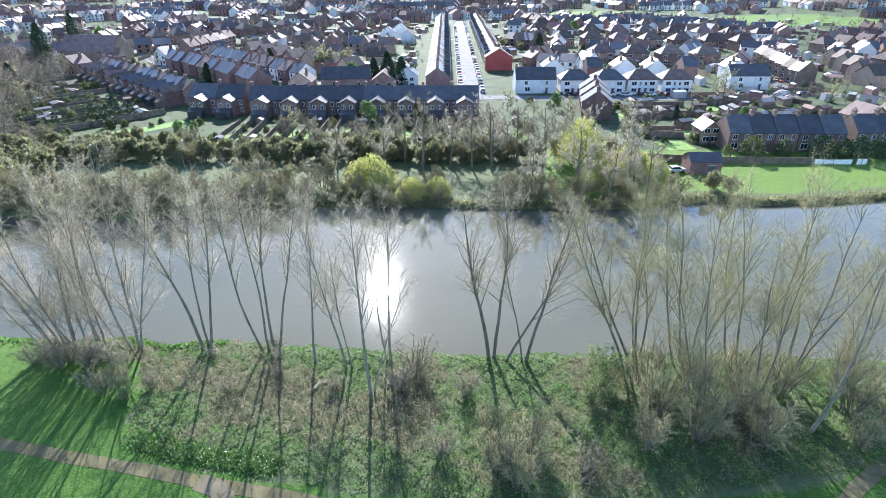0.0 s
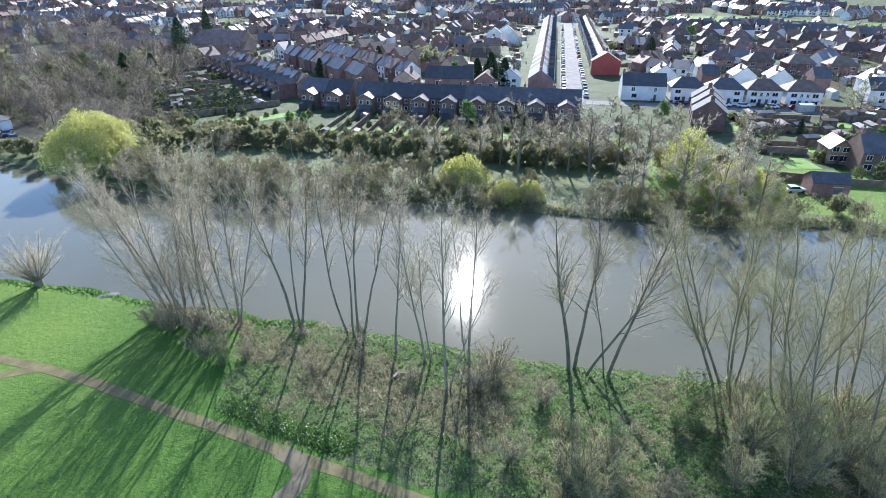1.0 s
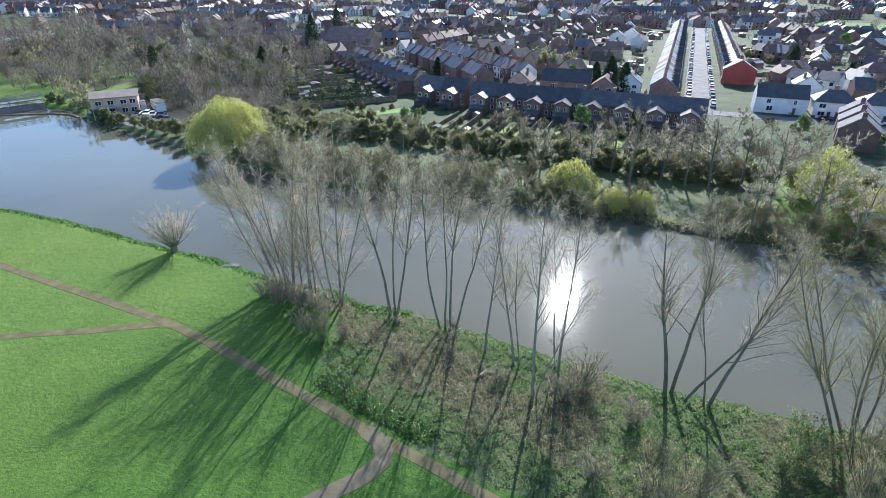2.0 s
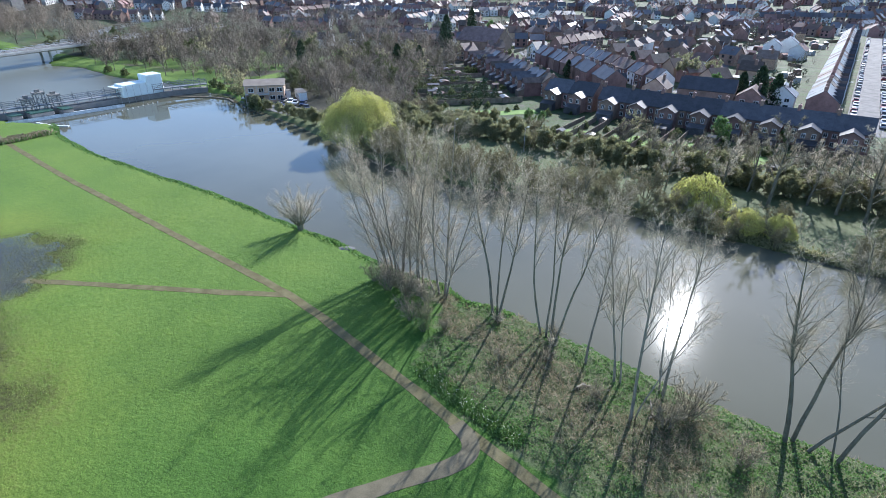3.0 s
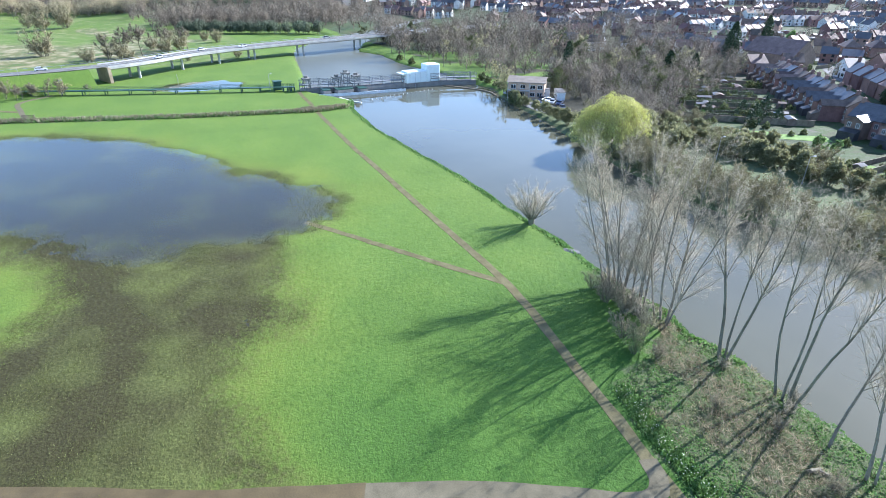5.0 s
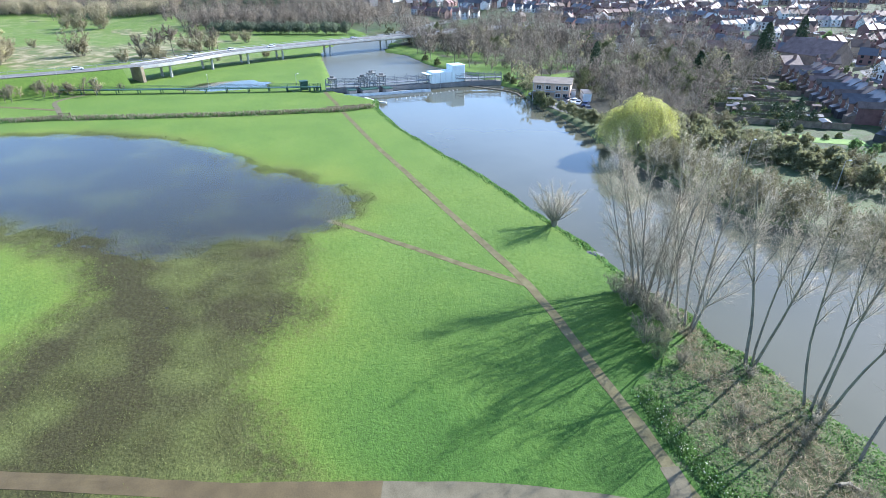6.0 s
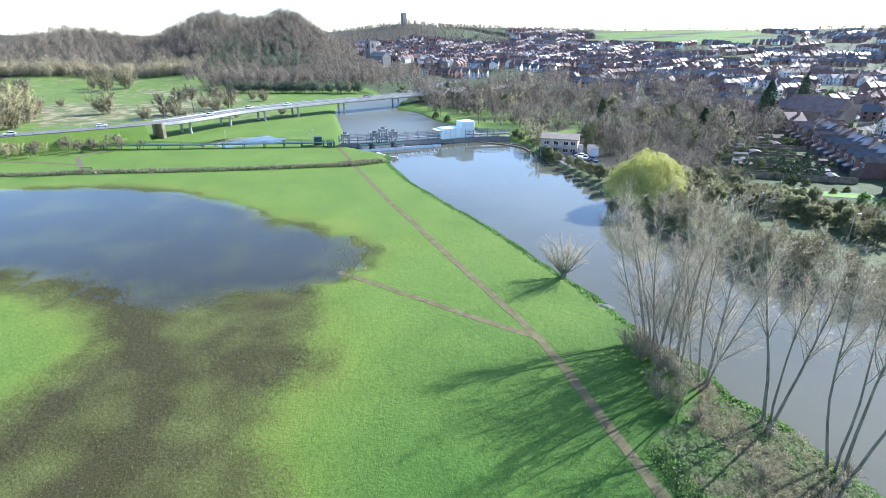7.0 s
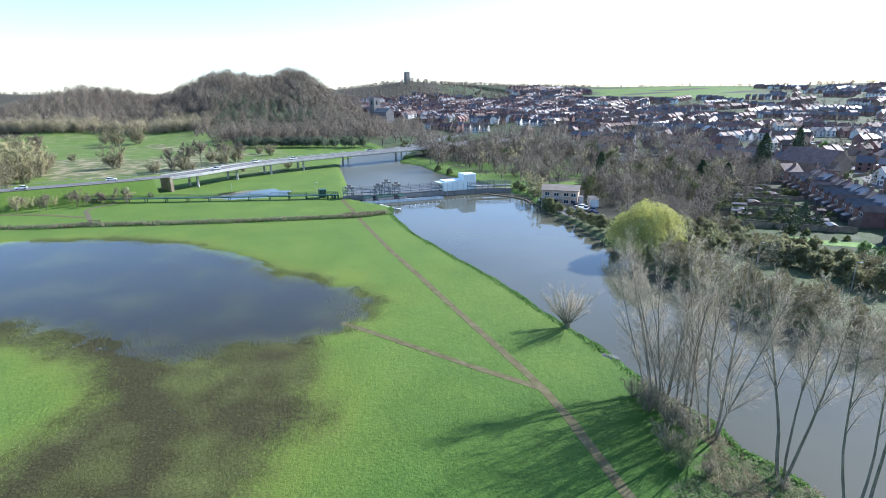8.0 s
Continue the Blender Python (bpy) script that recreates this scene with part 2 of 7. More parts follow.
STEEL_GREY = surface("galvanised_steel", (0.32, 0.33, 0.34), (0.5, 0.51, 0.52), 0.7, 6.0, 0.4, 0.1, 0.01, metal=0.6)
STEEL_WORN = surface("weathered_grey_steel", (0.13, 0.135, 0.14), (0.25, 0.255, 0.26), 0.7, 6.0, 0.6, 0.1, 0.01)
SHEETING = surface("white_wrap_sheeting", (0.62, 0.7, 0.69), (0.74, 0.81, 0.79), 0.4, 3.0, 0.5, 0.4, 0.06)
STONE = surface("grey_sandstone", (0.16, 0.15, 0.14), (0.28, 0.26, 0.23), 0.4, 3.0, 0.85, 0.3, 0.03)
FOAM = surface("white_water", (0.45, 0.47, 0.47), (0.8, 0.82, 0.82), 0.6, 4.0, 0.5, 0.6, 0.08)
TYRE = surface("black_rubber", (0.015, 0.015, 0.016), (0.035, 0.035, 0.036), 2.0, 12.0, 0.8, 0.1, 0.01)
BARK = surface("grey_bark", (0.15, 0.135, 0.1), (0.29, 0.26, 0.195), 0.6, 5.0, 0.85, 0.4, 0.03, vary=0.15)
BARK_DARK = surface("ivied_bark", (0.1, 0.094, 0.064), (0.2, 0.185, 0.13), 0.6, 5.0, 0.85, 0.4, 0.03, vary=0.15)
TWIG = surface("pale_twigs", (0.36, 0.31, 0.21), (0.55, 0.48, 0.35), 0.25, 3.0, 0.7, 0.0, island=0.2, specular=0.12)
TWIG_GREEN = surface("olive_twigs", (0.26, 0.235, 0.115), (0.42, 0.385, 0.2), 0.25, 3.0, 0.7, 0.0, island=0.2, specular=0.12)
TWIG_BROWN = surface("brown_twigs", (0.21, 0.18, 0.115), (0.33, 0.29, 0.195), 0.25, 3.0, 0.75, 0.0, island=0.25, specular=0.12)
TWIG_DULL = surface("dull_brown_twigs", (0.13, 0.115, 0.07), (0.22, 0.195, 0.125), 0.25, 3.0, 0.8, 0.0, island=0.25, specular=0.08)
TWIG_FEN = surface("pale_olive_twigs", (0.21, 0.185, 0.11), (0.33, 0.29, 0.18), 0.02, 0.2, 0.8, 0.0, island=0.25, specular=0.08)
TWIG_FAR = surface("distant_twigs", (0.12, 0.1, 0.075), (0.21, 0.178, 0.135), 0.02, 0.2, 0.8, 0.0, island=0.3, specular=0.12)
WILLOW = leafy("willow_leaf", (0.44, 0.45, 0.11), (0.74, 0.73, 0.25))
SHRUB_LEAF = leafy("shrub_leaf", (0.06, 0.08, 0.03), (0.17, 0.19, 0.08))
BUD = leafy("brown_olive_buds", (0.15, 0.135, 0.065), (0.29, 0.26, 0.14), through_light=0.3)
EVERGREEN = leafy("evergreen_leaf", (0.02, 0.042, 0.02), (0.065, 0.1, 0.042), through_light=0.15)
HEDGE_LEAF = leafy("hedge_leaf", (0.17, 0.175, 0.08), (0.35, 0.34, 0.18))
WEED_LEAF = leafy("weed_leaf", (0.06, 0.135, 0.028), (0.19, 0.31, 0.1))
DRY_STALK = leafy("dry_stalks", (0.13, 0.105, 0.065), (0.4, 0.345, 0.235))
PETAL = leafy("pale_petals", (0.5, 0.52, 0.35), (0.75, 0.75, 0.6))

# ---------------------------------------------------------------- mesh helpers


def fast_mesh(name, verts, faces, flat=False):
    """A mesh from an array of places and an array of triangles or quads."""
    verts, faces = np.asarray(verts, dtype=np.float32).reshape(-1, 3), np.asarray(faces, dtype=np.int32)
    me = bpy.data.meshes.new(name)
    count, sides = faces.shape
    me.vertices.add(len(verts))
    me.vertices.foreach_set("co", verts.ravel())
    me.loops.add(count * sides)
    me.loops.foreach_set("vertex_index", faces.ravel())
    me.polygons.add(count)
    me.polygons.foreach_set("loop_start", np.arange(0, count * sides, sides, dtype=np.int32))
    me.update(calc_edges=True)
    if flat:
        me.shade_flat()
    return me


def dress(me, *materials):
    for m in materials:
        me.materials.append(m)
    return me


def part(name, bm, material, parent=None, label=""):
    """Links a bmesh as one mesh object under a thing or a part."""
    me = bpy.data.meshes.new(name)
    bm.to_mesh(me)
    bm.free()
    me.materials.append(material)
    ob = new(name, me)
    ob.parent = parent
    if label:
        tagged(ob, label)
    return ob


def mesh_part(name, me, parent=None, label=""):
    ob = new(name, me)
    ob.parent = parent
    if label:
        tagged(ob, label)
    return ob


def thing(name, label, category, group="", m=None, kind=""):
    ob = new(name)
    ob.empty_display_size = 0.3
    if m is not None:
        ob.matrix_basis = m
    return tagged(ob, label, category, group, kind)


def box(bm, x0, x1, y0, y1, z0, z1, bevel=0.0, turn=None):
    """Adds a box between the given bounds to bm."""
    made = bmesh.ops.create_cube(bm, size=1.0)["verts"]
    m = Matrix.Translation(((x0 + x1) / 2, (y0 + y1) / 2, (z0 + z1) / 2)) @ Matrix.Diagonal((x1 - x0, y1 - y0, z1 - z0, 1))
    bmesh.ops.transform(bm, matrix=(turn @ m) if turn is not None else m, verts=made)
    if bevel:
        edges = {e for v in made for e in v.link_edges}
        bmesh.ops.bevel(bm, geom=list(edges), offset=bevel, segments=1, affect="EDGES")
    return bm


def boxed(*args, **more):
    return box(bmesh.new(), *args, **more)


def rod(bm, a, b, r0, r1=None, sides=8):
    a, b = Vector(a), Vector(b)
    d = b - a
    m = Matrix.Translation((a + b) / 2) @ d.to_track_quat("Z", "Y").to_matrix().to_4x4()
    bmesh.ops.create_cone(bm, cap_ends=True, segments=sides, radius1=r0, radius2=r0 if r1 is None else r1, depth=d.length, matrix=m)
    return bm


def prism(bm, outline, x0, x1, along="x"):
    """A solid of the outline (pairs of across and up), drawn out from x0 to x1."""
    put = (lambda s, c, z: (s, c, z)) if along == "x" else (lambda s, c, z: (c, s, z))
    a = [bm.verts.new(put(x0, c, z)) for c, z in outline]
    b = [bm.verts.new(put(x1, c, z)) for c, z in outline]
    n = len(outline)
    bm.faces.new(a)
    bm.faces.new(b[::-1])
    for i in range(n):
        bm.faces.new((a[i], b[i], b[(i + 1) % n], a[(i + 1) % n]))
    bmesh.ops.recalc_face_normals(bm, faces=bm.faces)
    return bm


# ---------------------------------------------------------------- lie of the land
NEAR_BANK = [(-900, 560), (-600, 330), (-430, 168), (-380, 112), (-345, 86), (-328, 79), (-296, 72), (-240, 61), (-214, 54), (-200, 60), (-190, 65), (-178, 60.5), (-150, 57.6), (-120, 58.4), (-100, 59.4), (-82, 58.4), (-61, 58.0), (-50, 56.4), (-40, 57.2), (-35, 55.4), (-32, 56.6), (-26, 56.5), (-12, 54.9), (-2, 53.9), (15, 53.7), (36, 53.8), (50, 52.6), (90, 51), (400, 40), (4500, -200)]
FAR_BANK = [(-900, 590), (-600, 360), (-430, 196), (-380, 150), (-346, 128), (-316, 112), (-297, 119), (-260, 116), (-225, 121), (-200, 121), (-185, 122), (-170, 116), (-148, 111), (-132, 108), (-116, 103), (-97, 98), (-75, 94), (-58, 94.5), (-47, 99.5), (-10, 100.2), (13, 99.2), (34, 99), (54, 102.6), (62, 100.6), (80, 101.6), (90, 103.6), (110, 105), (400, 100), (4500, -100)]
WATER = -0.8
FLOOD_LEVEL = -0.085
FLOOD_EDGE = [(-190, -55), (-186, -33), (-172, -10), (-149, 6), (-130, 14), (-118, 23), (-106, 30), (-99, 30), (-93, 25), (-89, 20), (-84.7, 15.5), (-77, 13), (-70, 12), (-62.4, 11), (-60, 4), (-53, 1.5), (-45, 2.5), (-38, 2), (-36, -5), (-37, -14), (-38, -40), (-120, -95), (-190, -95)]
FLOOD_ISLE = [(-113, -38), (-104, -29), (-92, -20), (-81, -18.5), (-74, -22), (-69, -27), (-76, -50), (-108, -60)]
FLOOD_OPEN = [(-205, -95), (-188, -40), (-176, -18), (-162, -1), (-148, 7.5), (-125, 15.5), (-111, 27), (-101, 28.5), (-93, 24), (-89.5, 19), (-88.5, 10), (-89.5, 2), (-89.5, -4.5), (-94, -12), (-103, -20), (-111, -27), (-119, -35), (-140, -95)]
FLOOD_TRACK = [(-104, -20), (-90, -15), (-81, -11.5), (-72, -9.8), (-63, -10), (-57, -12.5), (-53, -15.5), (-48, -20)]
FLOOD_ARC = [(-76, -11.7), (-72, -17), (-69, -20.5), (-60, -24)]
FAR_FLOOD = [(-239, -2), (-247, 4), (-251, 15), (-248, 30), (-243, 36), (-233, 33), (-229, 20)]


def wobble(x, y, size, seed=0.0):
    """A smooth wander between about -1 and 1."""
    a = np.sin(x / size * 2.1 + 1.7 * np.sin(y / size * 1.3 + seed) + seed) + np.sin(y / size * 2.3 + 1.9 * np.sin(x / size * 1.1 + 2 * seed) + 2.3 * seed)
    b = np.sin(x / size * 5.3 + seed * 3 + np.sin(y / size * 4.1)) + np.sin(y / size * 5.9 + seed + np.sin(x / size * 4.7))
    return a * 0.35 + b * 0.15


def inside(x, y, outline):
    """Signed distance to an outline, positive within it."""
    pts = np.array(outline, dtype=float)
    best, odd = np.full(np.shape(x), 1e9), np.zeros(np.shape(x), dtype=bool)
    for (ax, ay), (bx, by) in zip(pts, np.roll(pts, -1, axis=0)):
        t = np.clip(((x - ax) * (bx - ax) + (y - ay) * (by - ay)) / ((bx - ax) ** 2 + (by - ay) ** 2), 0, 1)
        best = np.minimum(best, np.hypot(x - ax - t * (bx - ax), y - ay - t * (by - ay)))
        odd ^= ((ay > y) != (by > y)) & (x < (bx - ax) * (y - ay) / (by - ay + 1e-12) + ax)
    return np.where(odd, best, -best)


def near_line(x, y, line):
    """Distance to a line of points."""
    best = np.full(np.shape(x), 1e9)
    for (ax, ay), (bx, by) in zip(line[:-1], line[1:]):
        t = np.clip(((x - ax) * (bx - ax) + (y - ay) * (by - ay)) / ((bx - ax) ** 2 + (by - ay) ** 2), 0, 1)
        best = np.minimum(best, np.hypot(x - ax - t * (bx - ax), y - ay - t * (by - ay)))
    return best


def step(a, b, v):
    t = np.clip((v - a) / (b - a), 0, 1)
    return t * t * (3 - 2 * t)


def banks(x):
    return np.interp(x, *zip(*NEAR_BANK)), np.interp(x, *zip(*FAR_BANK))


def river_depth(x, y):
    """Metres from the nearer bank, positive in the river."""
    low, high = banks(x)
    return np.minimum(y - low, high - y) + 0.45 * wobble(x, y, 4.0, 0.4) * np.exp(-np.maximum(0, np.hypot(x, y) - 60) / 150)


def flood_in(x, y):
    """About 1 in the middle of the flood, 0.5 at its edge."""
    outer, isle, far = inside(x, y, FLOOD_EDGE), inside(x, y, FLOOD_ISLE), inside(x, y, FAR_FLOOD)
    main = np.minimum(outer, -isle) + 2.5 * wobble(x, y, 9.0, 1.1) + 1.2 * wobble(x, y, 3.0, 2.0)
    soft = np.interp(x, [-150, -110, -85, -50], [9.0, 7.0, 6.5, 8.0])
    return np.maximum(0.5 + 0.5 * np.clip(main / soft, -1, 1), 0.5 + 0.5 * np.clip((far + 0.8 * wobble(x, y, 3.0)) / 1.5, -1, 1))


def open_water(x, y):
    """About 1 where the flood stands clear over the grass, 0.5 at the edge of the open water."""
    main = inside(x, y, FLOOD_OPEN) + 2.2 * wobble(x, y, 8.0, 1.6) + 1.0 * wobble(x, y, 2.6, 0.8)
    far = inside(x, y, FAR_FLOOD)
    soft = np.interp(x, [-150, -115, -90], [6.0, 10.0, 9.0])
    return np.maximum(0.5 + 0.5 * np.clip(main / soft, -1, 1), 0.5 + 0.5 * np.clip(far / 1.5, -1, 1))


def hills(x, y):
    """The rising ground and the hills behind the town."""
    d, az = np.hypot(x, y), np.degrees(np.arctan2(-x, y))
    ridge = np.interp(az, [-180, -60, 15, 27, 36, 43, 51, 60, 69, 74, 80, 92, 98, 112, 150, 180], [20, 42, 46, 46, 42, 44, 44, 52, 58, 50, 36, 34, 42, 46, 20, 20])
    z = ridge * step(np.interp(az, [78, 92], [520, 900]), 1500, d) + 0.004 * np.maximum(0, np.minimum(d, 900) - 200) * (y > 120)
    for hx, hy, sx, sy, top in ((-800, 42, 150, 66, 56), (-800, 138, 130, 50, 46), (-890, -122, 200, 95, 40), (-1030, 395, 140, 120, 18), (-640, 130, 120, 50, 6)):
        z = z + top * np.exp(-(((x - hx) / sx) ** 2) - ((y - hy) / sy) ** 2)
    return z + np.where(d > 500, 2.0 * wobble(x, y, 150.0, 0.7), 0)


def land(x, y):
    x, y = np.asarray(x, dtype=float), np.asarray(y, dtype=float)
    s = river_depth(x, y)
    z = hills(x, y)
    on_path = np.full(x.shape, 9.0)
    close = (y < 62) & (y > -70) & (np.abs(x + 40) < 170)
    if close.any():
        on_path[close] = np.minimum(np.minimum(near_line(x[close], y[close], MAIN_PATH), near_line(x[close], y[close], CROSS_PATH)), near_line(x[close], y[close], BRANCH_PATH))
    z = z + 0.05 * wobble(x, y, 6.0, 0.3) * (np.hypot(x, y) < 300) * step(1.5, 4.0, on_path)
    wet = (y < 50) & (x < -35) & (x > -270)
    if wet.any():
        z[wet] -= 0.035 * step(0.3, 0.8, flood_in(x[wet], y[wet])) + 0.17 * step(0.15, 1.0, open_water(x[wet], y[wet])) + 0.035 * wobble(x[wet], y[wet], 2.2, 0.6) * step(0.2, 0.6, flood_in(x[wet], y[wet]))
    channel = WATER - 0.1 - np.clip(s, 0, 4) * 0.5
    k = step(-1.3, 0.25, s)
    return np.where(s > -1.3, z * (1 - k) + channel * k, z)


def ground_z(x, y):
    """The height of the ground at one place; away from the paths, the flood and the river it is the hills' alone."""
    if y > 135 or math.hypot(x, y) > 420 and y > 260:
        d, az = math.hypot(x, y), 0
        return float(hills(np.array([x]), np.array([y]))[0] + (0.05 * wobble(x, y, 6.0, 0.3) if d < 300 else 0))
    return float(land(np.array([x]), np.array([y]))[0])


def axis(lo, hi, fine, first, last, grow):
    """Coordinates from first to last: even steps between lo and hi, growing beyond."""
    out = list(np.arange(lo, hi, fine))
    s, v = fine, lo
    while v > first:
        s *= grow
        v -= s
        out.insert(0, max(v, first))
    s, v = fine, out[-1]
    while v < last:
        s *= grow
        v += s
        out.append(min(v, last))
    return np.array(sorted(set(out)))


def build_ground():
    xs, ys = axis(-122, 52, 1.25, -4300, 4300, 1.045), axis(-25, 62, 1.25, -3000, 4300, 1.05)
    ys = np.array(sorted(set(list(ys) + list(np.arange(93, 128, 1.5)) + list(np.arange(62, 93, 4)))))
    X, Y = np.meshgrid(xs, ys)
    Z = land(X, Y)
    nx, ny = len(xs), len(ys)
    i = np.arange(nx * ny).reshape(ny, nx)
    faces = np.stack([i[:-1, :-1], i[:-1, 1:], i[1:, 1:], i[1:, :-1]], -1).reshape(-1, 4)
    me = dress(fast_mesh("ground", np.stack([X, Y, Z], -1), faces), GROUND)
    me.polygons.foreach_set("use_smooth", np.ones(len(faces), dtype=bool))
    s, d = river_depth(X, Y), np.hypot(X, Y)
    low, high = banks(X)
    az = np.degrees(np.arctan2(-X, Y))
    masks = {}
    strip = near_line(X, Y, MAIN_PATH[9:] + [(20, 31), (60, 36), (200, 30)])
    wild = step(-52, -44, X) * step(0.3, 2.0, strip) * (Y > np.interp(X, [-55, -47, -37, -34.5, -32.8, -30, -22, -13, 10, 40, 60], [53, 51.5, 51.5, 47, 40.5, 38.6, 35.5, 34, 31, 34, 34])) * (s < 0.5) * (Y < 60)
    edge = step(-2.2, -0.6, s) * (Y < 80) * (X > -215)
    masks["weeds"] = np.clip(wild + 0.5 * edge + (s > -36) * (Y > 80) * (X > -172) * (X < 24) * (s < 0) + (s > -5) * (Y > 80) * (X >= -15) * 0.9 * (s < 0), 0, 1)
    masks["mud"] = step(-0.2, 0.3, s)
    masks["silt"] = flood_in(X, Y)
    masks["deep"] = open_water(X, Y)
    round_flood = np.minimum(inside(X, Y, FLOOD_EDGE), -inside(X, Y, FLOOD_ISLE))
    masks["sallow"] = np.clip(0.9 * step(-13, 0, round_flood + 4 * wobble(X, Y, 9.0, 0.5)) + 0.3 * wobble(X, Y, 20.0, 0.3) * (Y < 60), 0, 1) * (Y < 60) * (X > -215)
    patchy = 0.5 + 0.45 * wobble(X, Y, 7.0, 3.1) + 0.3 * wobble(X, Y, 2.6, 0.9)
    dark_arc = step(3.0, 0.6, near_line(X, Y, FLOOD_ARC) + wobble(X, Y, 4.0, 1.2))
    track = step(5.0, 0.4, near_line(X, Y, FLOOD_TRACK) + 1.4 * wobble(X, Y, 4.0, 0.4))
    hollow = step(-3, 4, inside(X, Y, [(-76.8, 0.7), (-78.1, 6.7), (-73.5, 11.4), (-62.4, 10.1), (-59, 3.9), (-66.3, -1.5)]) + 1.5 * wobble(X, Y, 3.0, 0.2))
    masks["soaked"] = np.clip(0.56 + 0.9 * (patchy - 0.5) + 0.4 * dark_arc + 0.75 * track + 0.45 * hollow, 0, 1)
    town = (Y > high + 34 + 3 * wobble(X, Y, 12)) * (X > -125) + (Y > high + 40) * (X > -190) * (X <= -125)
    town = np.where((d > 330) & (az < 75) & (Y > 130), 1.0, town)
    field = (d > 1010) * (d < 1520) * (az > 36.5) * (az < 50.5) * (Y > 0)
    meadow = ((X - 150) / 60) ** 2 + ((Y - 520) / 50) ** 2 < 1
    meadow |= ((X - 285) / 70) ** 2 + ((Y - 470) / 45) ** 2 < 1
    masks["yard"] = np.clip(town, 0, 1) * (1 - field) * (1 - meadow) * (1 - (X > 44) * (Y < 125) * (X < 140))
    strips = (np.abs(az * 14 + 2 * wobble(X, Y, 60) - np.round((az * 14) / 20) * 20) < 1.5) * field
    masks["wood"] = np.clip(((az > 66) & (az < 112) & (d > np.interp(az, [86, 93], [500, 640]))) * 1.0 + (inside(X, Y, [(-150, 122), (-112, 112), (-100, 130), (-118, 150), (-135, 200), (-170, 270), (-240, 300), (-215, 200), (-180, 140)]) > 0) * 0.9 + (inside(X, Y, [(-350, 130), (-214, 128), (-200, 126), (-215, 240), (-350, 240)]) > 0) * np.clip(0.35 + wobble(X, Y, 14.0, 0.2), 0, 1) + (d > 1550) * 1.0 + strips, 0, 1)
    fen = np.clip(0.1 + inside(X, Y, [(-325, -70), (-330, 5), (-395, 30), (-425, 0), (-412, -38), (-432, -60), (-436, -100), (-380, -100)]) / 12 + 0.45 * wobble(X, Y, 14.0, 0.9) + 0.35 * wobble(X, Y, 5.0, 0.5), 0, 1)
    fen = np.maximum(fen, 0.8 * (near_line(X, Y, [(-500, -30), (-470, -18), (-430, 8), (-400, 40)]) < 7))
    # haze put into the colour: the far fields take a thin reed tint
    fen = np.maximum(fen, (0.4 + 0.1 * wobble(X, Y, 25.0, 0.1)) * (X < -295) * (Y < 60) * (d < 640))
    hedge = near_line(X, Y, DITCH)
    masks["lush"] = step(-84, -34, X + 6 * wobble(X, Y, 8.0)) * (Y < 60) * step(-12, 22, Y + 0.25 * X + 12)
    masks["reed_and_haze"] = np.clip(fen + (hedge < 1.6) * 0.9, 0, 1)
    for key, value in masks.items():
        at = me.attributes.new(key, "FLOAT", "POINT")
        at.data.foreach_set("value", np.ascontiguousarray(value, dtype=np.float32).ravel())
    ob = new("ground", me)
    return tagged(ob, "green riverside meadow and town ground, partly flooded", "ground", kind="structure")


def smooth_line(line, pieces=6):
    """A rounded line through the points."""
    pts = [Vector((*p, 0)) for p in line]
    pts = [2 * pts[0] - pts[1]] + pts + [2 * pts[-1] - pts[-2]]
    out = []
    for a, b, c, d in zip(pts, pts[1:], pts[2:], pts[3:]):
        for k in range(pieces):
            t = k / pieces
            out.append(0.5 * ((2 * b) + (c - a) * t + (2 * a - 5 * b + 4 * c - d) * t * t + (3 * b - a - 3 * c + d) * t**3))
    out.append(pts[-2])
    return [(p.x, p.y) for p in out]


def lane(name, line, width, material, label, lift=0.05, ragged=0.0, pieces=6, across=3, flat=None, category="path"):
    """A path or road that lies on the ground, with its own thin edge."""
    pts = np.array(smooth_line(line, pieces))
    way = np.gradient(pts, axis=0)
    way /= np.linalg.norm(way, axis=1)[:, None]
    side = np.stack([-way[:, 1], way[:, 0]], -1)
    rows = []
    for k in range(across + 1):
        f = k / across - 0.5
        w = width * (1 + ragged * wobble(pts[:, 0] + 31 * k, pts[:, 1], 2.5, k))
        rows.append(pts + side * (f * w)[:, None])
    P = np.stack(rows, 1)
    Z = land(P[..., 0], P[..., 1]) if flat is None else np.full(P.shape[:2], flat)
    top = np.concatenate([P, (Z + lift)[..., None]], -1)
    n, m = P.shape[:2]
    i = np.arange(n * m).reshape(n, m)
    faces = list(np.stack([i[:-1, :-1], i[1:, :-1], i[1:, 1:], i[:-1, 1:]], -1).reshape(-1, 4))
    low = top[:, [0, -1]].copy()
    low[..., 2] -= lift + 0.15
    base = n * m
    for j, col in ((0, 0), (1, m - 1)):
        k = base + np.arange(n) * 2 + j
        a = i[:, col]
        q = np.stack([a[:-1], a[1:], k[1:], k[:-1]], -1)
        faces += list(q if j else q[:, ::-1])
    me = dress(fast_mesh(name, np.concatenate([top.reshape(-1, 3), low.reshape(-1, 3)]), np.array(faces), True), material)
    return tagged(new(name, me), label, category, kind="structure")


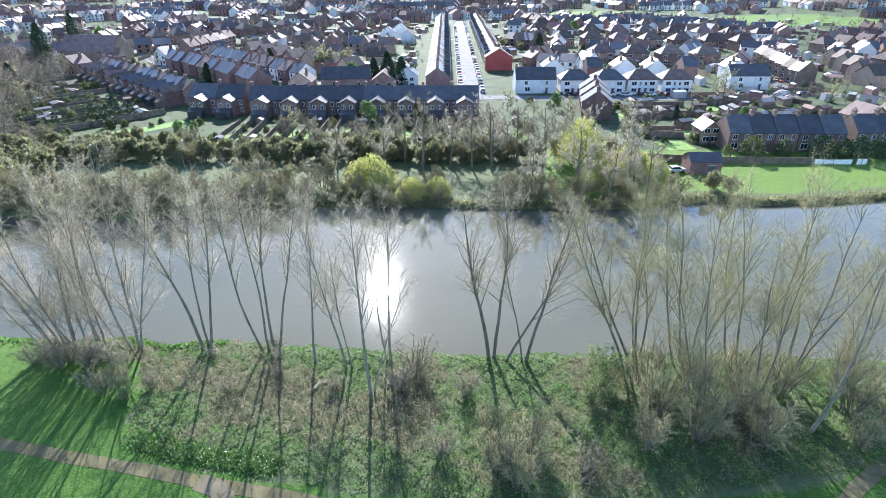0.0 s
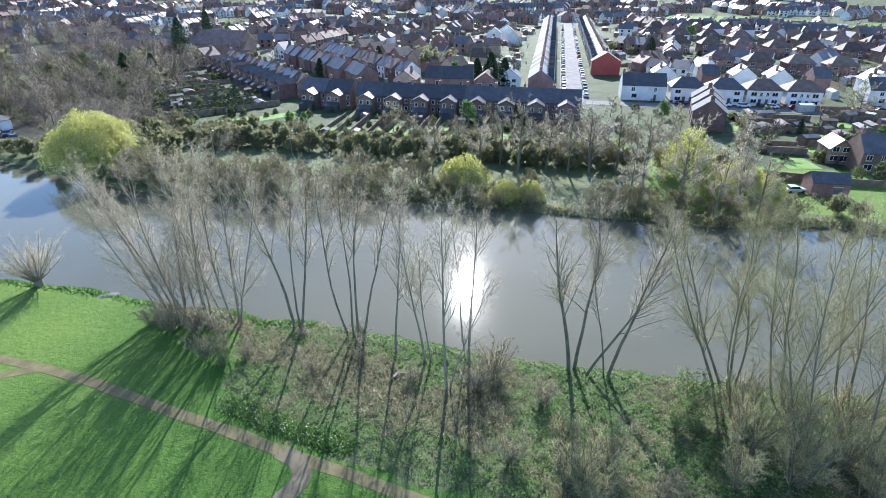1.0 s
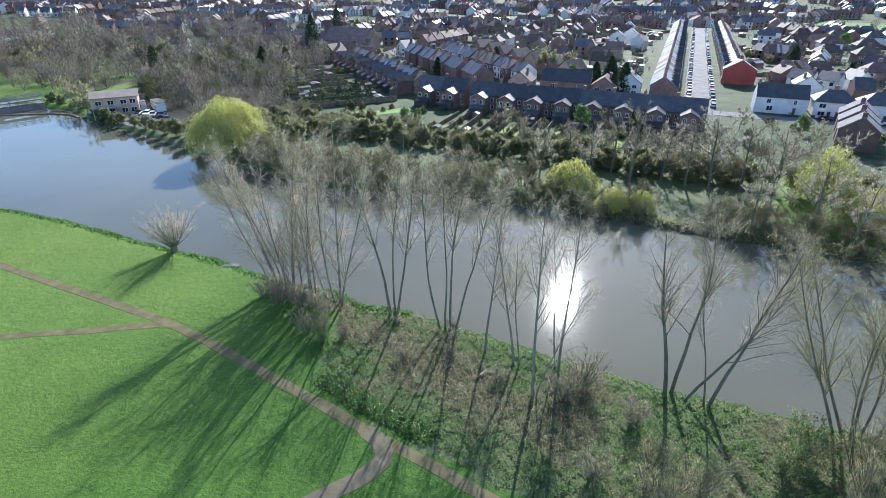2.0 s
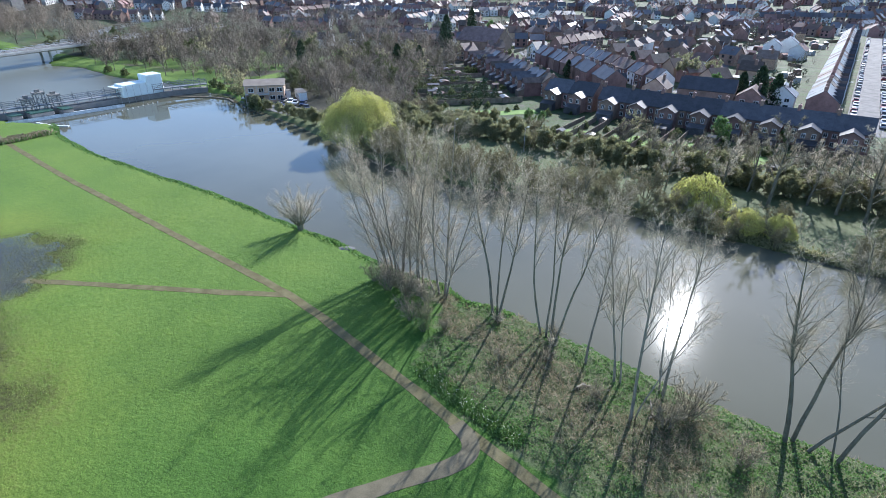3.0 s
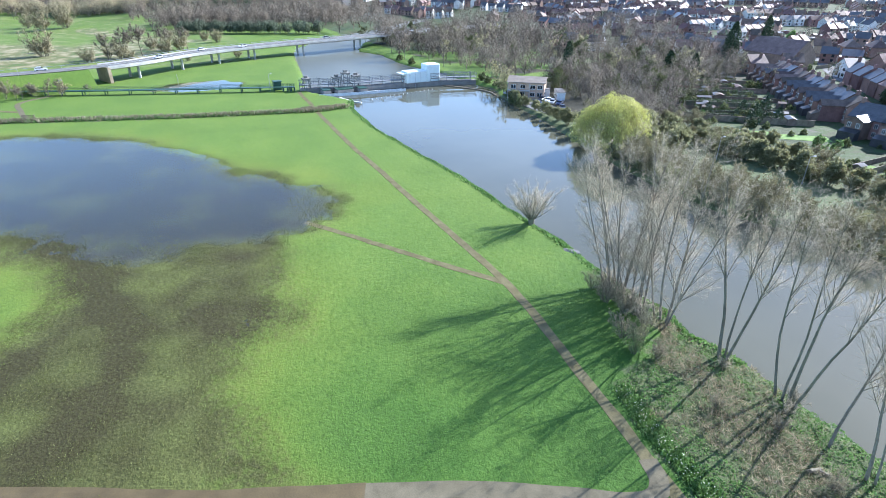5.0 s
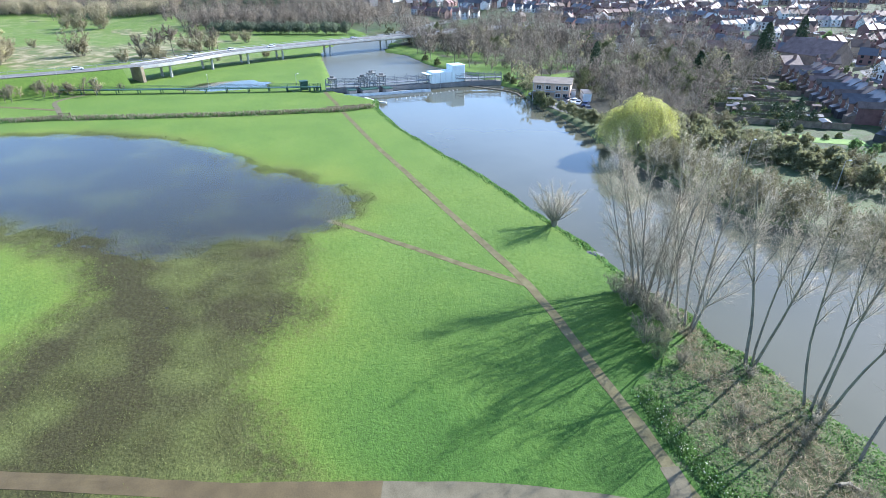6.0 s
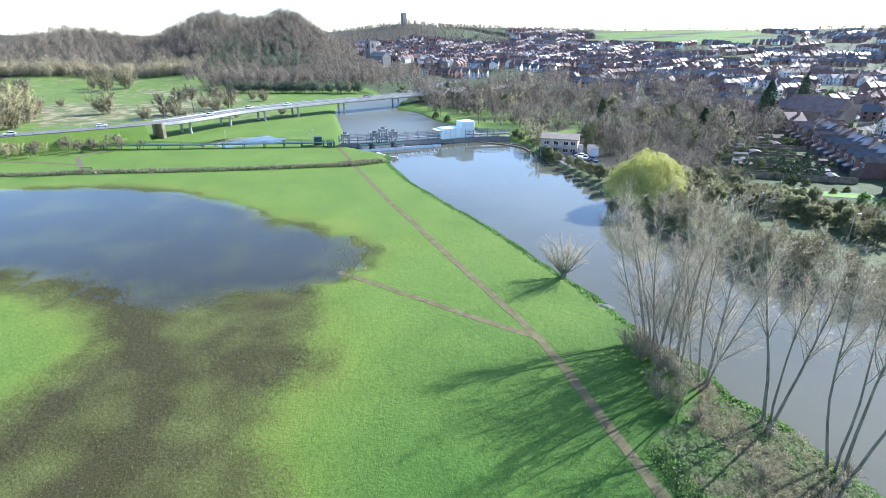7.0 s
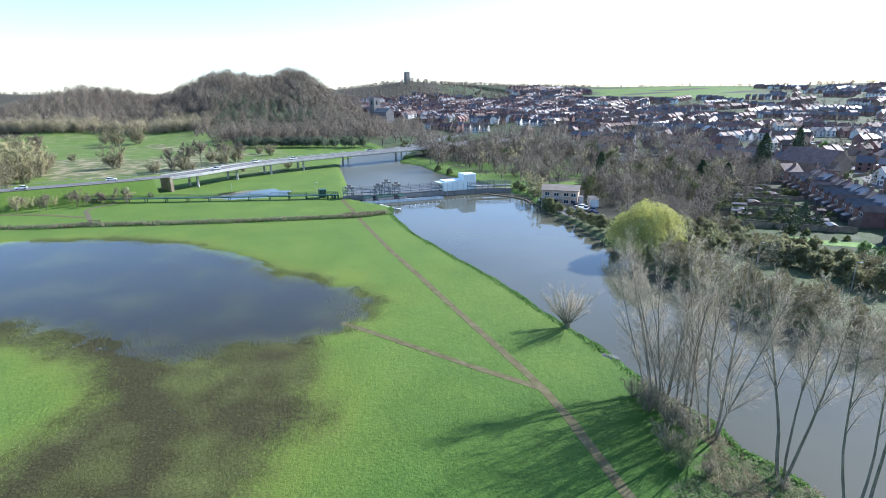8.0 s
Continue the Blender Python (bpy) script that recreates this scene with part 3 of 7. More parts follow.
MAIN_PATH = [(-181.5, 48), (-162, 46.6), (-134, 44.6), (-115, 43.9), (-93, 42.8), (-76, 42.1), (-62, 41.5), (-53, 40.7), (-45, 39.2), (-36, 37.3), (-28.5, 35.9), (-21.5, 34.3), (-15.5, 33.2), (-8, 31.6), (2, 29), (20, 27.5), (33, 31.2), (38.4, 34.2), (44, 37.5), (60, 44), (120, 42)]
BRANCH_PATH = [(-57, 40.9), (-65.2, 35.9), (-75, 30.4), (-86, 24.2), (-92.5, 20.6), (-98, 17.6), (-104.5, 14)]
CROSS_PATH = [(-23.0, 34.6), (-20.7, 33.6), (-19.7, 31.9), (-20.6, 29.3), (-23.5, 25.2), (-28, 18), (-32.5, 9), (-38.6, -4), (-44.8, -15), (-53, -30), (-70, -60)]
DITCH = [(-250, -130), (-213, -60), (-205, -35), (-195.5, -10), (-187, 16), (-179.5, 42), (-178.5, 50), (-179, 58)]

ground = build_ground()


def water_sheet(name, x0, x1, y0, y1, z, material, label, n=24):
    xs, ys = np.linspace(x0, x1, n), np.linspace(y0, y1, n)
    X, Y = np.meshgrid(xs, ys)
    i = np.arange(n * n).reshape(n, n)
    faces = np.stack([i[:-1, :-1], i[:-1, 1:], i[1:, 1:], i[1:, :-1]], -1).reshape(-1, 4)
    me = dress(fast_mesh(name, np.stack([X, Y, np.full_like(X, z)], -1), faces), material)
    return tagged(new(name, me), label, "water", kind="structure")


def river_sheet():
    """The river's surface: it follows the channel, and its edges run in under the banks."""
    xs = np.concatenate([np.linspace(-900, -260, 40), np.linspace(-250, 110, 120), np.linspace(130, 4000, 30)])
    low, high = banks(xs)
    rows = [low - 1.6 + (high - low + 3.2) * k / 8 for k in range(9)]
    Y = np.stack(rows, 1)
    X = np.repeat(xs[:, None], 9, 1)
    n = len(xs)
    i = np.arange(n * 9).reshape(n, 9)
    faces = np.stack([i[:-1, :-1], i[1:, :-1], i[1:, 1:], i[:-1, 1:]], -1).reshape(-1, 4)
    Z = np.full_like(X, WATER)
    me = dress(fast_mesh("river", np.stack([X, Y, Z], -1), faces), RIVER)
    return tagged(new("water_river", me), "wide brown river with a calm glossy surface", "river", kind="structure")


river_sheet()
flood = water_sheet("water_flood", -215, -33, -100, 33, FLOOD_LEVEL, FLOOD, "shallow clear flood water lying over the meadow")
flood.visible_shadow = False
flood_far = water_sheet("water_flood_far", -256, -224, -6, 40, FLOOD_LEVEL, FLOOD, "shallow pool of flood water in the far meadow", 8)
flood_far.visible_shadow = False
lane("path_main", MAIN_PATH, 1.35, PATH_DIRT, "worn earth footpath along the riverside meadow", 0.025, 0.15)
lane("path_branch", BRANCH_PATH[:5], 1.25, PATH_DIRT, "narrow trodden earth path running into the flood", 0.02, 0.2)
lane("path_drowned", [(-32.3, 9.4), (-35, 3.6)] + CROSS_PATH[7:], 1.9, PATH_WET, "brown silted path lying under the edge of the flood", 0.022, 0.1)
lane("path_cross", CROSS_PATH[:6] + [(-32.3, 9.4)], 1.8, PATH_TAR, "grey-brown tarmac path across the meadow", 0.03, 0.06)

# ---------------------------------------------------------------- trees and shrubs


def unit(v):
    return v / np.maximum(np.linalg.norm(v, axis=-1, keepdims=True), 1e-9)


class Limbs:
    """Branches as rows of tapered pieces; each level is grown from the one before."""

    def __init__(self, seed):
        self.rng = np.random.default_rng(seed)
        self.levels = []

    def grow(self, start, way, length, r0, r1, steps, jitter, lift):
        n = len(start)
        pts, d = [start], unit(way)
        for k in range(steps):
            d = unit(d + self.rng.normal(0, jitter, (n, 3)) + np.array([0, 0, lift]) / steps)
            pts.append(pts[-1] + d * (length / steps)[:, None])
        pts = np.stack(pts, 1)
        f = np.linspace(0, 1, steps + 1)
        radii = r0[:, None] * (1 - f) + r1[:, None] * f
        self.levels.append((pts, radii, length))

    def stems(self, bases, leans, lengths, radii, steps=7, jitter=0.05, lift=0.25):
        b = np.array(bases, dtype=float)
        leans = np.array(leans, dtype=float)
        way = np.concatenate([leans, np.ones((len(b), 1))], 1)
        radii = np.array(radii, dtype=float)
        self.grow(b, way, np.array(lengths, dtype=float), radii, radii * 0.16, steps, jitter, lift)

    def children(self, count, first, last, angle, ratio, thin, steps, jitter, lift, source=-1, tip=0.25, least=0.0, fall=0.55):
        pts, radii, length = self.levels[source]
        n, k = len(pts), pts.shape[1] - 1
        owner = np.repeat(np.arange(n), count)
        f = self.rng.uniform(first, last, len(owner))
        g = f * k
        i = np.minimum(g.astype(int), k - 1)
        w = (g - i)[:, None]
        a, b = pts[owner, i], pts[owner, i + 1]
        start = a * (1 - w) + b * w
        radius = radii[owner, i] * (1 - w[:, 0]) + radii[owner, i + 1] * w[:, 0]
        d = unit(b - a)
        turn = unit(np.cross(d, self.rng.normal(0, 1, (len(owner), 3))))
        ang = np.radians(self.rng.normal(angle, angle * 0.22, len(owner)))[:, None]
        way = d * np.cos(ang) + turn * np.sin(ang)
        size = length[owner] * ratio * (1 - fall * f) * self.rng.uniform(0.65, 1.25, len(owner))
        r0 = np.maximum(radius * thin, least)
        self.grow(start, way, size, r0, np.maximum(r0 * tip, least * 0.5), steps, jitter, lift)

    def mesh(self, name, levels, sides, material):
        """One mesh of the given levels; twigs of a single piece end in a point."""
        V, F, base = [], [], 0
        for lv, n in zip(levels, sides):
            pts, radii, _ = self.levels[lv]
            p0, p1 = pts[:, :-1].reshape(-1, 3), pts[:, 1:].reshape(-1, 3)
            q0, q1 = radii[:, :-1].ravel(), radii[:, 1:].ravel()
            d = unit(p1 - p0)
            ref = np.where(np.abs(d[:, 2:]) > 0.9, np.array([[1.0, 0, 0]]), np.array([[0, 0, 1.0]]))
            u = unit(np.cross(d, ref))
            v = np.cross(d, u)
            a = np.arange(n) * 2 * np.pi / n
            ring = u[:, None] * np.cos(a)[None, :, None] + v[:, None] * np.sin(a)[None, :, None]
            low = (p0 - d * (q0 * 0.3)[:, None])[:, None] + ring * q0[:, None, None]
            j, k = np.arange(n), (np.arange(n) + 1) % n
            if pts.shape[1] == 2:
                verts = np.concatenate([low, p1[:, None]], 1)
                tri = np.stack([j, k, np.full(n, n)], -1)
            else:
                verts = np.concatenate([low, p1[:, None] + ring * q1[:, None, None]], 1)
                tri = np.concatenate([np.stack([j, k, k + n], -1), np.stack([j, k + n, j + n], -1)])
            size = verts.shape[1]
            V.append(verts.reshape(-1, 3))
            F.append((tri[None] + base + np.arange(len(p0))[:, None, None] * size).reshape(-1, 3))
            base += len(p0) * size
        return dress(fast_mesh(name, np.concatenate(V), np.concatenate(F)), material)


def leaf_mesh(name, places, size, rng, material, hang=0.0, long=1.6):
    """Small pointed leaves or sprays at the given places."""
    n = len(places)
    way = unit(rng.normal(0, 1, (n, 3)) + np.array([0, 0, -hang]))
    side = unit(np.cross(way, rng.normal(0, 1, (n, 3))))
    s = (size * rng.uniform(0.6, 1.4, n))[:, None]
    V = np.stack([places, places + way * s * long * 0.5 + side * s * 0.5, places + way * s * long, places + way * s * long * 0.5 - side * s * 0.5], 1)
    return dress(fast_mesh(name, V.reshape(-1, 3), np.arange(4 * n).reshape(n, 4)), material)


def tree_from(name, label, category, trunk, crown, extra=None, group=""):
    ob = thing(name, label, category, group)
    mesh_part("trunk", trunk, ob)
    mesh_part("crown", crown, ob)
    if extra is not None:
        mesh_part("foliage", extra, ob)
    return ob


def bank_tree(name, seed, stems, label, twigs=TWIG, bark=BARK, crown_from=0.38, density=1.0, group="bare trees on the near bank"):
    """A leafless many-stemmed tree: stems are (dx, dy, lean_x, lean_y, length, radius)."""
    t = Limbs(seed)
    t.stems([(s[0], s[1], -0.3) for s in stems], [(s[2], s[3]) for s in stems], [s[4] for s in stems], [s[5] * 0.95 for s in stems], 8, 0.05, 0.17)
    t.children(int(20 * density), crown_from * 0.9, 0.97, 26, 0.36, 0.4, 4, 0.11, 0.2, least=0.018, fall=0.5)
    t.children(int(11 * density), 0.12, 0.98, 40, 0.5, 0.5, 2, 0.16, 0.1, least=0.009)
    t.children(int(9 * density), 0.0, 1.0, 48, 0.72, 0.55, 1, 0.2, 0.05, least=0.0072)
    return tree_from(name, label, "tree", t.mesh("trunk", (0, 1), (7, 4), bark), t.mesh("crown", (2, 3), (3, 3), twigs), group=group)


def park_tree(name, seed, height, label, twigs=TWIG_BROWN, bark=BARK_DARK, spread=1.0, group="bare trees by the river"):
    """A leafless broad-crowned tree."""
    t = Limbs(seed)
    t.stems([(0, 0, -0.3)], [(0.03, 0.02)], [height * 0.8], [height * 0.018], 6, 0.06, 0.2)
    t.children(15, 0.2, 0.98, 48, 0.55 * spread, 0.5, 4, 0.12, 0.3, least=0.03, fall=0.5)
    t.children(8, 0.2, 0.98, 40, 0.42, 0.5, 3, 0.14, 0.2, least=0.022)
    t.children(16, 0.05, 1.0, 50, 0.75, 0.8, 1, 0.2, 0.05, least=0.036)
    return tree_from(name, label, "tree", t.mesh("trunk", (0, 1), (7, 4), bark), t.mesh("crown", (2, 3), (3, 3), twigs), group=group)


def garden_tree(name, seed, height, label, twigs=TWIG_BROWN, group="garden trees", leaves=None, spread=1.0):
    """A smaller or farther bare tree with a full rounded crown of stouter twigs."""
    t = Limbs(seed)
    t.stems([(0, 0, -0.3)], [(0.03, 0.02)], [height * 0.72], [height * 0.016], 5, 0.06, 0.2)
    t.children(14, 0.16, 0.98, 54, 0.62 * spread, 0.5, 3, 0.14, 0.45, least=0.05, fall=0.5)
    t.children(8, 0.2, 0.98, 44, 0.5, 0.5, 1, 0.14, 0.2, least=0.05)
    t.children(13, 0.1, 1.0, 50, 0.85, 0.9, 1, 0.2, 0.05, least=0.042)
    extra = None
    if leaves is not None:
        ends = t.levels[3][0].reshape(-1, 3)
        extra = leaf_mesh("foliage", ends + t.rng.normal(0, 0.15, ends.shape), 0.24, t.rng, leaves)
    return tree_from(name, label, "tree", t.mesh("trunk", (0, 1), (6, 3), BARK_DARK), t.mesh("crown", (2, 3), (3, 3), twigs), extra, group)


def bush(name, seed, radius, height, label, twigs=TWIG_BROWN, leaves=None, leaf=0.16, count=500, stems=14, group="riverside shrubs", category="shrub", twig=0.018):
    """A shrub of many stems, with or without leaves."""
    t = Limbs(seed)
    rng = t.rng
    a = rng.uniform(0, 2 * np.pi, stems)
    r = rng.uniform(0, 0.25, stems) * radius
    lean = rng.uniform(0.1, 1.0, stems) * radius / height
    t.stems(np.stack([np.cos(a) * r, np.sin(a) * r, np.full(stems, -0.15)], 1), np.stack([np.cos(a) * lean, np.sin(a) * lean], 1), rng.uniform(0.7, 1.1, stems) * height, np.full(stems, 0.02 + height * 0.006), 4, 0.1, 0.1)
    t.children(7, 0.15, 0.98, 35, 0.42, 0.55, 2, 0.15, 0.15, least=0.014)
    t.children(9, 0.1, 1.0, 42, 0.65, 0.7, 1, 0.2, 0.05, least=twig)
    ob = thing(name, label, category, group)
    mesh_part("stem_frame", t.mesh("stem_frame", (0, 1), (5, 3), BARK_DARK), ob)
    mesh_part("twig_crown", t.mesh("twig_crown", (2,), (3,), twigs), ob)
    if leaves is not None:
        ends = t.levels[2][0].reshape(-1, 3)
        pick = ends[rng.integers(0, len(ends), count)] + rng.normal(0, 0.12, (count, 3))
        mesh_part("foliage", leaf_mesh("foliage", pick, leaf, rng, leaves), ob)
    return ob


def willow(name, seed, height, radius, label, strands=900, group="", leaves=12, leaf=0.2, skirt=0.55):
    """A weeping willow in young leaf: a dome of limbs from which leafy strands hang."""
    t = Limbs(seed)
    rng = t.rng
    t.stems([(0, 0, -0.3), (0.4, 0.2, -0.3)], [(0.1, 0.05), (-0.12, -0.05)], [height * 0.62, height * 0.55], [height * 0.03, height * 0.025], 5, 0.06, 0.2)
    t.children(16, 0.3, 1.0, 48, 0.9 * radius / height, 0.5, 4, 0.10, 0.25, least=0.05, fall=0.3)
    n = strands
    # several overlapping domes give the crown its uneven outline
    lobes = 12
    la = np.arange(lobes) * 2 * np.pi / lobes + rng.uniform(-0.3, 0.3, lobes)
    lr = radius * np.where(np.arange(lobes) % 3 == 0, 0.3, rng.uniform(0.55, 0.74, lobes))
    lh = np.where(np.arange(lobes) % 3 == 0, rng.uniform(0.84, 0.96, lobes), rng.uniform(0.55, 0.8, lobes))
    lr[0], lh[0] = radius * 0.2, 0.95
    pick = rng.integers(0, lobes, n)
    a, u = rng.uniform(0, 2 * np.pi, n), rng.uniform(0.05, 1, n)
    lump = 1 + 0.13 * np.sin(a * 3 + pick) + 0.1 * np.sin(u * 9 + a * 2) + rng.normal(0, 0.08, n)
    rad = radius * 0.42 * lump * np.sqrt(np.maximum(0, 1 - u**2)) * np.sqrt(rng.uniform(0.25, 1, n))
    cx, cy = np.cos(la[pick]) * lr[pick] + np.cos(a) * rad, np.sin(la[pick]) * lr[pick] + np.sin(a) * rad
    top = height * lh[pick] * (0.5 + 0.5 * u)
    start = np.stack([cx, cy, top], 1)
    a = np.arctan2(cy, cx)
    way = np.stack([np.cos(a) * 0.5, np.sin(a) * 0.5, np.full(n, 0.25)], 1) + rng.normal(0, 0.15, (n, 3))
    hang = np.minimum(height * skirt * rng.uniform(0.25, 1.0, n), top - 0.3)
    t.grow(start, way, hang, np.full(n, 0.03), np.full(n, 0.015), 4, 0.06, -4.0)
    pts = t.levels[2][0]
    f = rng.uniform(0, 1, (n, leaves)) * (pts.shape[1] - 1)
    i = np.minimum(f.astype(int), pts.shape[1] - 2)
    w = (f - i)[..., None]
    rows = np.arange(n)[:, None]
    places = (pts[rows, i] * (1 - w) + pts[rows, i + 1] * w).reshape(-1, 3)
    places = places + rng.normal(0, 0.10, places.shape)
    places = places[places[:, 2] > 0.2]
    return tree_from(name, label, "willow tree", t.mesh("trunk", (0, 1), (7, 4), BARK_DARK), t.mesh("crown", (2,), (3,), TWIG_GREEN), leaf_mesh("foliage", places, leaf, rng, WILLOW, hang=1.6, long=2.6), group)


def evergreen(name, seed, height, radius, label, shape=1.0, count=1600, size=0.35, material=None, group="evergreen trees"):
    """A dense column or cone of dark sprays on a stem."""
    rng = np.random.default_rng(seed)
    f = rng.uniform(0.02, 1, count) ** 0.9
    wide = radius * np.where(f < 0.25, 0.75 + f, (1 - ((f - 0.25).clip(0) / 0.75) ** (1.2 + shape)).clip(0) ** 0.8)
    a = rng.uniform(0, 2 * np.pi, count)
    lump = 1 + 0.14 * np.sin(a * 3 + f * 9) + 0.1 * np.sin(a * 5 - f * 17)
    r = wide * lump * np.sqrt(rng.uniform(0.35, 1.0, count))
    places = np.stack([np.cos(a) * r, np.sin(a) * r, f * height], 1)
    ob = thing(name, label, "evergreen tree", group)
    bm = rod(bmesh.new(), (0, 0, -0.3), (0, 0, height * 0.9), 0.03 * height, 0.02, 7)
    part("trunk", bm, BARK_DARK, ob)
    mesh_part("crown", leaf_mesh("crown", places, size, rng, material or EVERGREEN, hang=-0.6), ob)
    return ob


def put(ob, x, y, turn=0.0, scale=1.0, first=False, z=None):
    m = pose(x, y, ground_z(x, y) if z is None else z, 0, 0, turn) @ Matrix.Scale(scale, 4)
    if first:
        ob.matrix_basis = m
        return ob
    made = copy_thing(ob, m)
    made.scale = (scale, scale, scale)
    return made


# the bank trees: base, then stems
bank_tree("bare_tree", 11, [(-1.5, 0.5, -0.42, 0.05, 22, 0.19), (-0.6, 0.8, -0.26, 0.1, 22, 0.2), (0.4, 0.2, -0.14, 0.05, 22, 0.17), (0.9, 1.0, 0.0, 0.12, 21, 0.19), (-1.0, -0.5, -0.6, 0.0, 19, 0.14), (0.2, -0.6, -0.3, -0.12, 17, 0.14), (1.6, 0.2, 0.1, 0.0, 19, 0.14)], "tall bare grey tree with many leaning stems on the bank", crown_from=0.14, density=1.05).matrix_basis = pose(-47.5, 53.8, 0)
bank_tree("bare_tree", 12, [(-0.8, 0.3, -0.24, 0.1, 21, 0.17), (0.1, 0.5, -0.1, 0.0, 23, 0.2), (0.8, 0.8, 0.06, 0.05, 22, 0.18), (-1.6, -0.4, -0.4, -0.05, 17, 0.13), (1.2, -0.3, 0.12, -0.1, 18, 0.13)], "bare grey tree with a fan of straight stems", crown_from=0.14, density=1.05).matrix_basis = pose(-43.2, 53.6, 0)
bank_tree("bare_tree", 13, [(-0.5, 0.3, -0.18, 0.05, 23, 0.2), (0.4, 0.4, -0.04, 0.1, 24, 0.23), (0.9, -0.1, 0.10, 0.0, 21, 0.17), (-0.9, -0.2, -0.35, -0.1, 18, 0.14)], "bare grey tree with four straight stems", crown_from=0.14, density=1.05).matrix_basis = pose(-38.6, 53.8, 0)
bank_tree("bare_tree", 14, [(-0.4, 0, -0.16, 0.02, 22, 0.25), (0.1, 0.4, 0.02, 0.1, 21, 0.17), (0.4, 0.1, 0.16, 0.04, 21, 0.2)], "tall dark-stemmed bare tree forking into three", crown_from=0.5, bark=BARK_DARK).matrix_basis = pose(-29.7, 54.2, 0)
bank_tree("bare_tree", 15, [(-0.9, 0.2, -0.2, 0.05, 21, 0.19), (-0.3, 0.3, -0.05, 0.12, 22, 0.17), (0.4, 0.3, 0.02, 0.04, 22, 0.2), (0.9, 0.0, 0.14, 0.05, 21, 0.18)], "slender bare tree with four upright stems", crown_from=0.5, bark=BARK_DARK).matrix_basis = pose(-21.6, 53.4, 0)
bank_tree("bare_tree", 16, [(0, 0, 0.01, 0.05, 19, 0.17)], "slender single-stemmed bare tree", crown_from=0.42).matrix_basis = pose(-15.7, 51.6, 0)
bank_tree("bare_tree", 17, [(0, 0, -0.16, 0.0, 19, 0.18), (0.7, 0.1, -0.05, 0.1, 18, 0.13)], "slender bare tree leaning over the undergrowth", crown_from=0.42).matrix_basis = pose(-11.8, 50.6, 0)
bank_tree("bare_tree", 18, [(0, 0, -0.03, 0.08, 22, 0.21), (0.3, 0.2, 0.2, 0.1, 15, 0.1)], "tall straight bare tree in the undergrowth", crown_from=0.42).matrix_basis = pose(-8.3, 45.8, 0)
bank_tree("bare_tree", 19, [(0, 0, 0.0, 0.06, 21, 0.2), (-0.4, 0.3, -0.12, 0.1, 18, 0.12)], "tall bare tree at the water's edge", crown_from=0.42).matrix_basis = pose(-6.6, 51.4, 0)
bank_tree("bare_tree", 20, [(0, 0, -0.12, 0.05, 21, 0.27), (0.6, 0.6, 0.04, 0.1, 22, 0.24)], "stout bare tree with two dark stems", crown_from=0.38, bark=BARK_DARK, density=1.15).matrix_basis = pose(5.3, 51.9, 0)
bank_tree("bare_tree", 21, [(0, 0, 0.42, 0.1, 20, 0.21)], "bare tree leaning along the bank", crown_from=0.35, bark=BARK_DARK).matrix_basis = pose(7.2, 51.7, 0)
bank_tree("bare_tree", 22, [(0, 0, 0.22, 0.08, 20, 0.24), (-0.3, 0.2, -0.1, 0.1, 16, 0.12)], "bare tree with a bent dark stem", crown_from=0.35, bark=BARK_DARK).matrix_basis = pose(9.6, 51.5, 0)
bank_tree("bare_tree", 23, [(-1.0, 0.4, -0.48, 0.1, 21, 0.18), (-0.2, 0.8, -0.3, 0.05, 22, 0.18), (0.6, 0.2, -0.14, 0.1, 22, 0.17), (1.3, 0.6, 0.0, 0.0, 21, 0.16), (0.2, -0.6, -0.2, -0.2, 18, 0.13)], "many-stemmed bare tree with olive twigs", TWIG_GREEN, crown_from=0.22, density=1.12).matrix_basis = pose(22.6, 52.4, 0)
bank_tree("bare_tree", 24, [(-0.8, 0.1, -0.34, 0.1, 22, 0.17), (0.2, 0.4, -0.18, 0.1, 23, 0.19), (0.9, 0.0, -0.04, -0.02, 22, 0.17), (1.5, -0.4, 0.1, -0.1, 20, 0.14)], "many-stemmed bare tree with olive twigs", TWIG_GREEN, crown_from=0.22, density=1.12).matrix_basis = pose(28.2, 51.2, 0)
bank_tree("bare_tree", 25, [(-0.5, 0.3, -0.28, 0.12, 22, 0.18), (0.6, 0.2, -0.08, 0.04, 22, 0.18), (1.0, -0.7, 0.05, -0.15, 19, 0.14)], "bare tree with spreading olive twigs", TWIG_GREEN, crown_from=0.22, density=1.12).matrix_basis = pose(34.5, 51.4, 0)
bank_tree("bare_tree", 26, [(-0.6, 0.2, -0.25, 0.1, 22, 0.18), (0.3, 0.5, -0.04, 0.08, 22, 0.2), (1.1, 0.1, 0.14, 0.0, 21, 0.17), (0.5, -0.7, 0.02, -0.2, 18, 0.13)], "bare tree with stems fanning out", TWIG_GREEN, crown_from=0.22, density=1.12).matrix_basis = pose(40.6, 50.6, 0)
bank_tree("bare_tree", 27, [(0, 0, 0.42, 0.16, 19, 0.24)], "bare tree leaning out over the shrubs", TWIG_GREEN, crown_from=0.22, density=1.12).matrix_basis = pose(37.2, 40.4, 0)
bank_tree("bare_tree", 28, [(0, 0, -0.04, 0.1, 21, 0.2), (0.8, 0.1, 0.16, 0.0, 20, 0.17)], "bare tree with stems fanning out", TWIG_GREEN, crown_from=0.22, density=1.12).matrix_basis = pose(47.0, 49.6, 0)
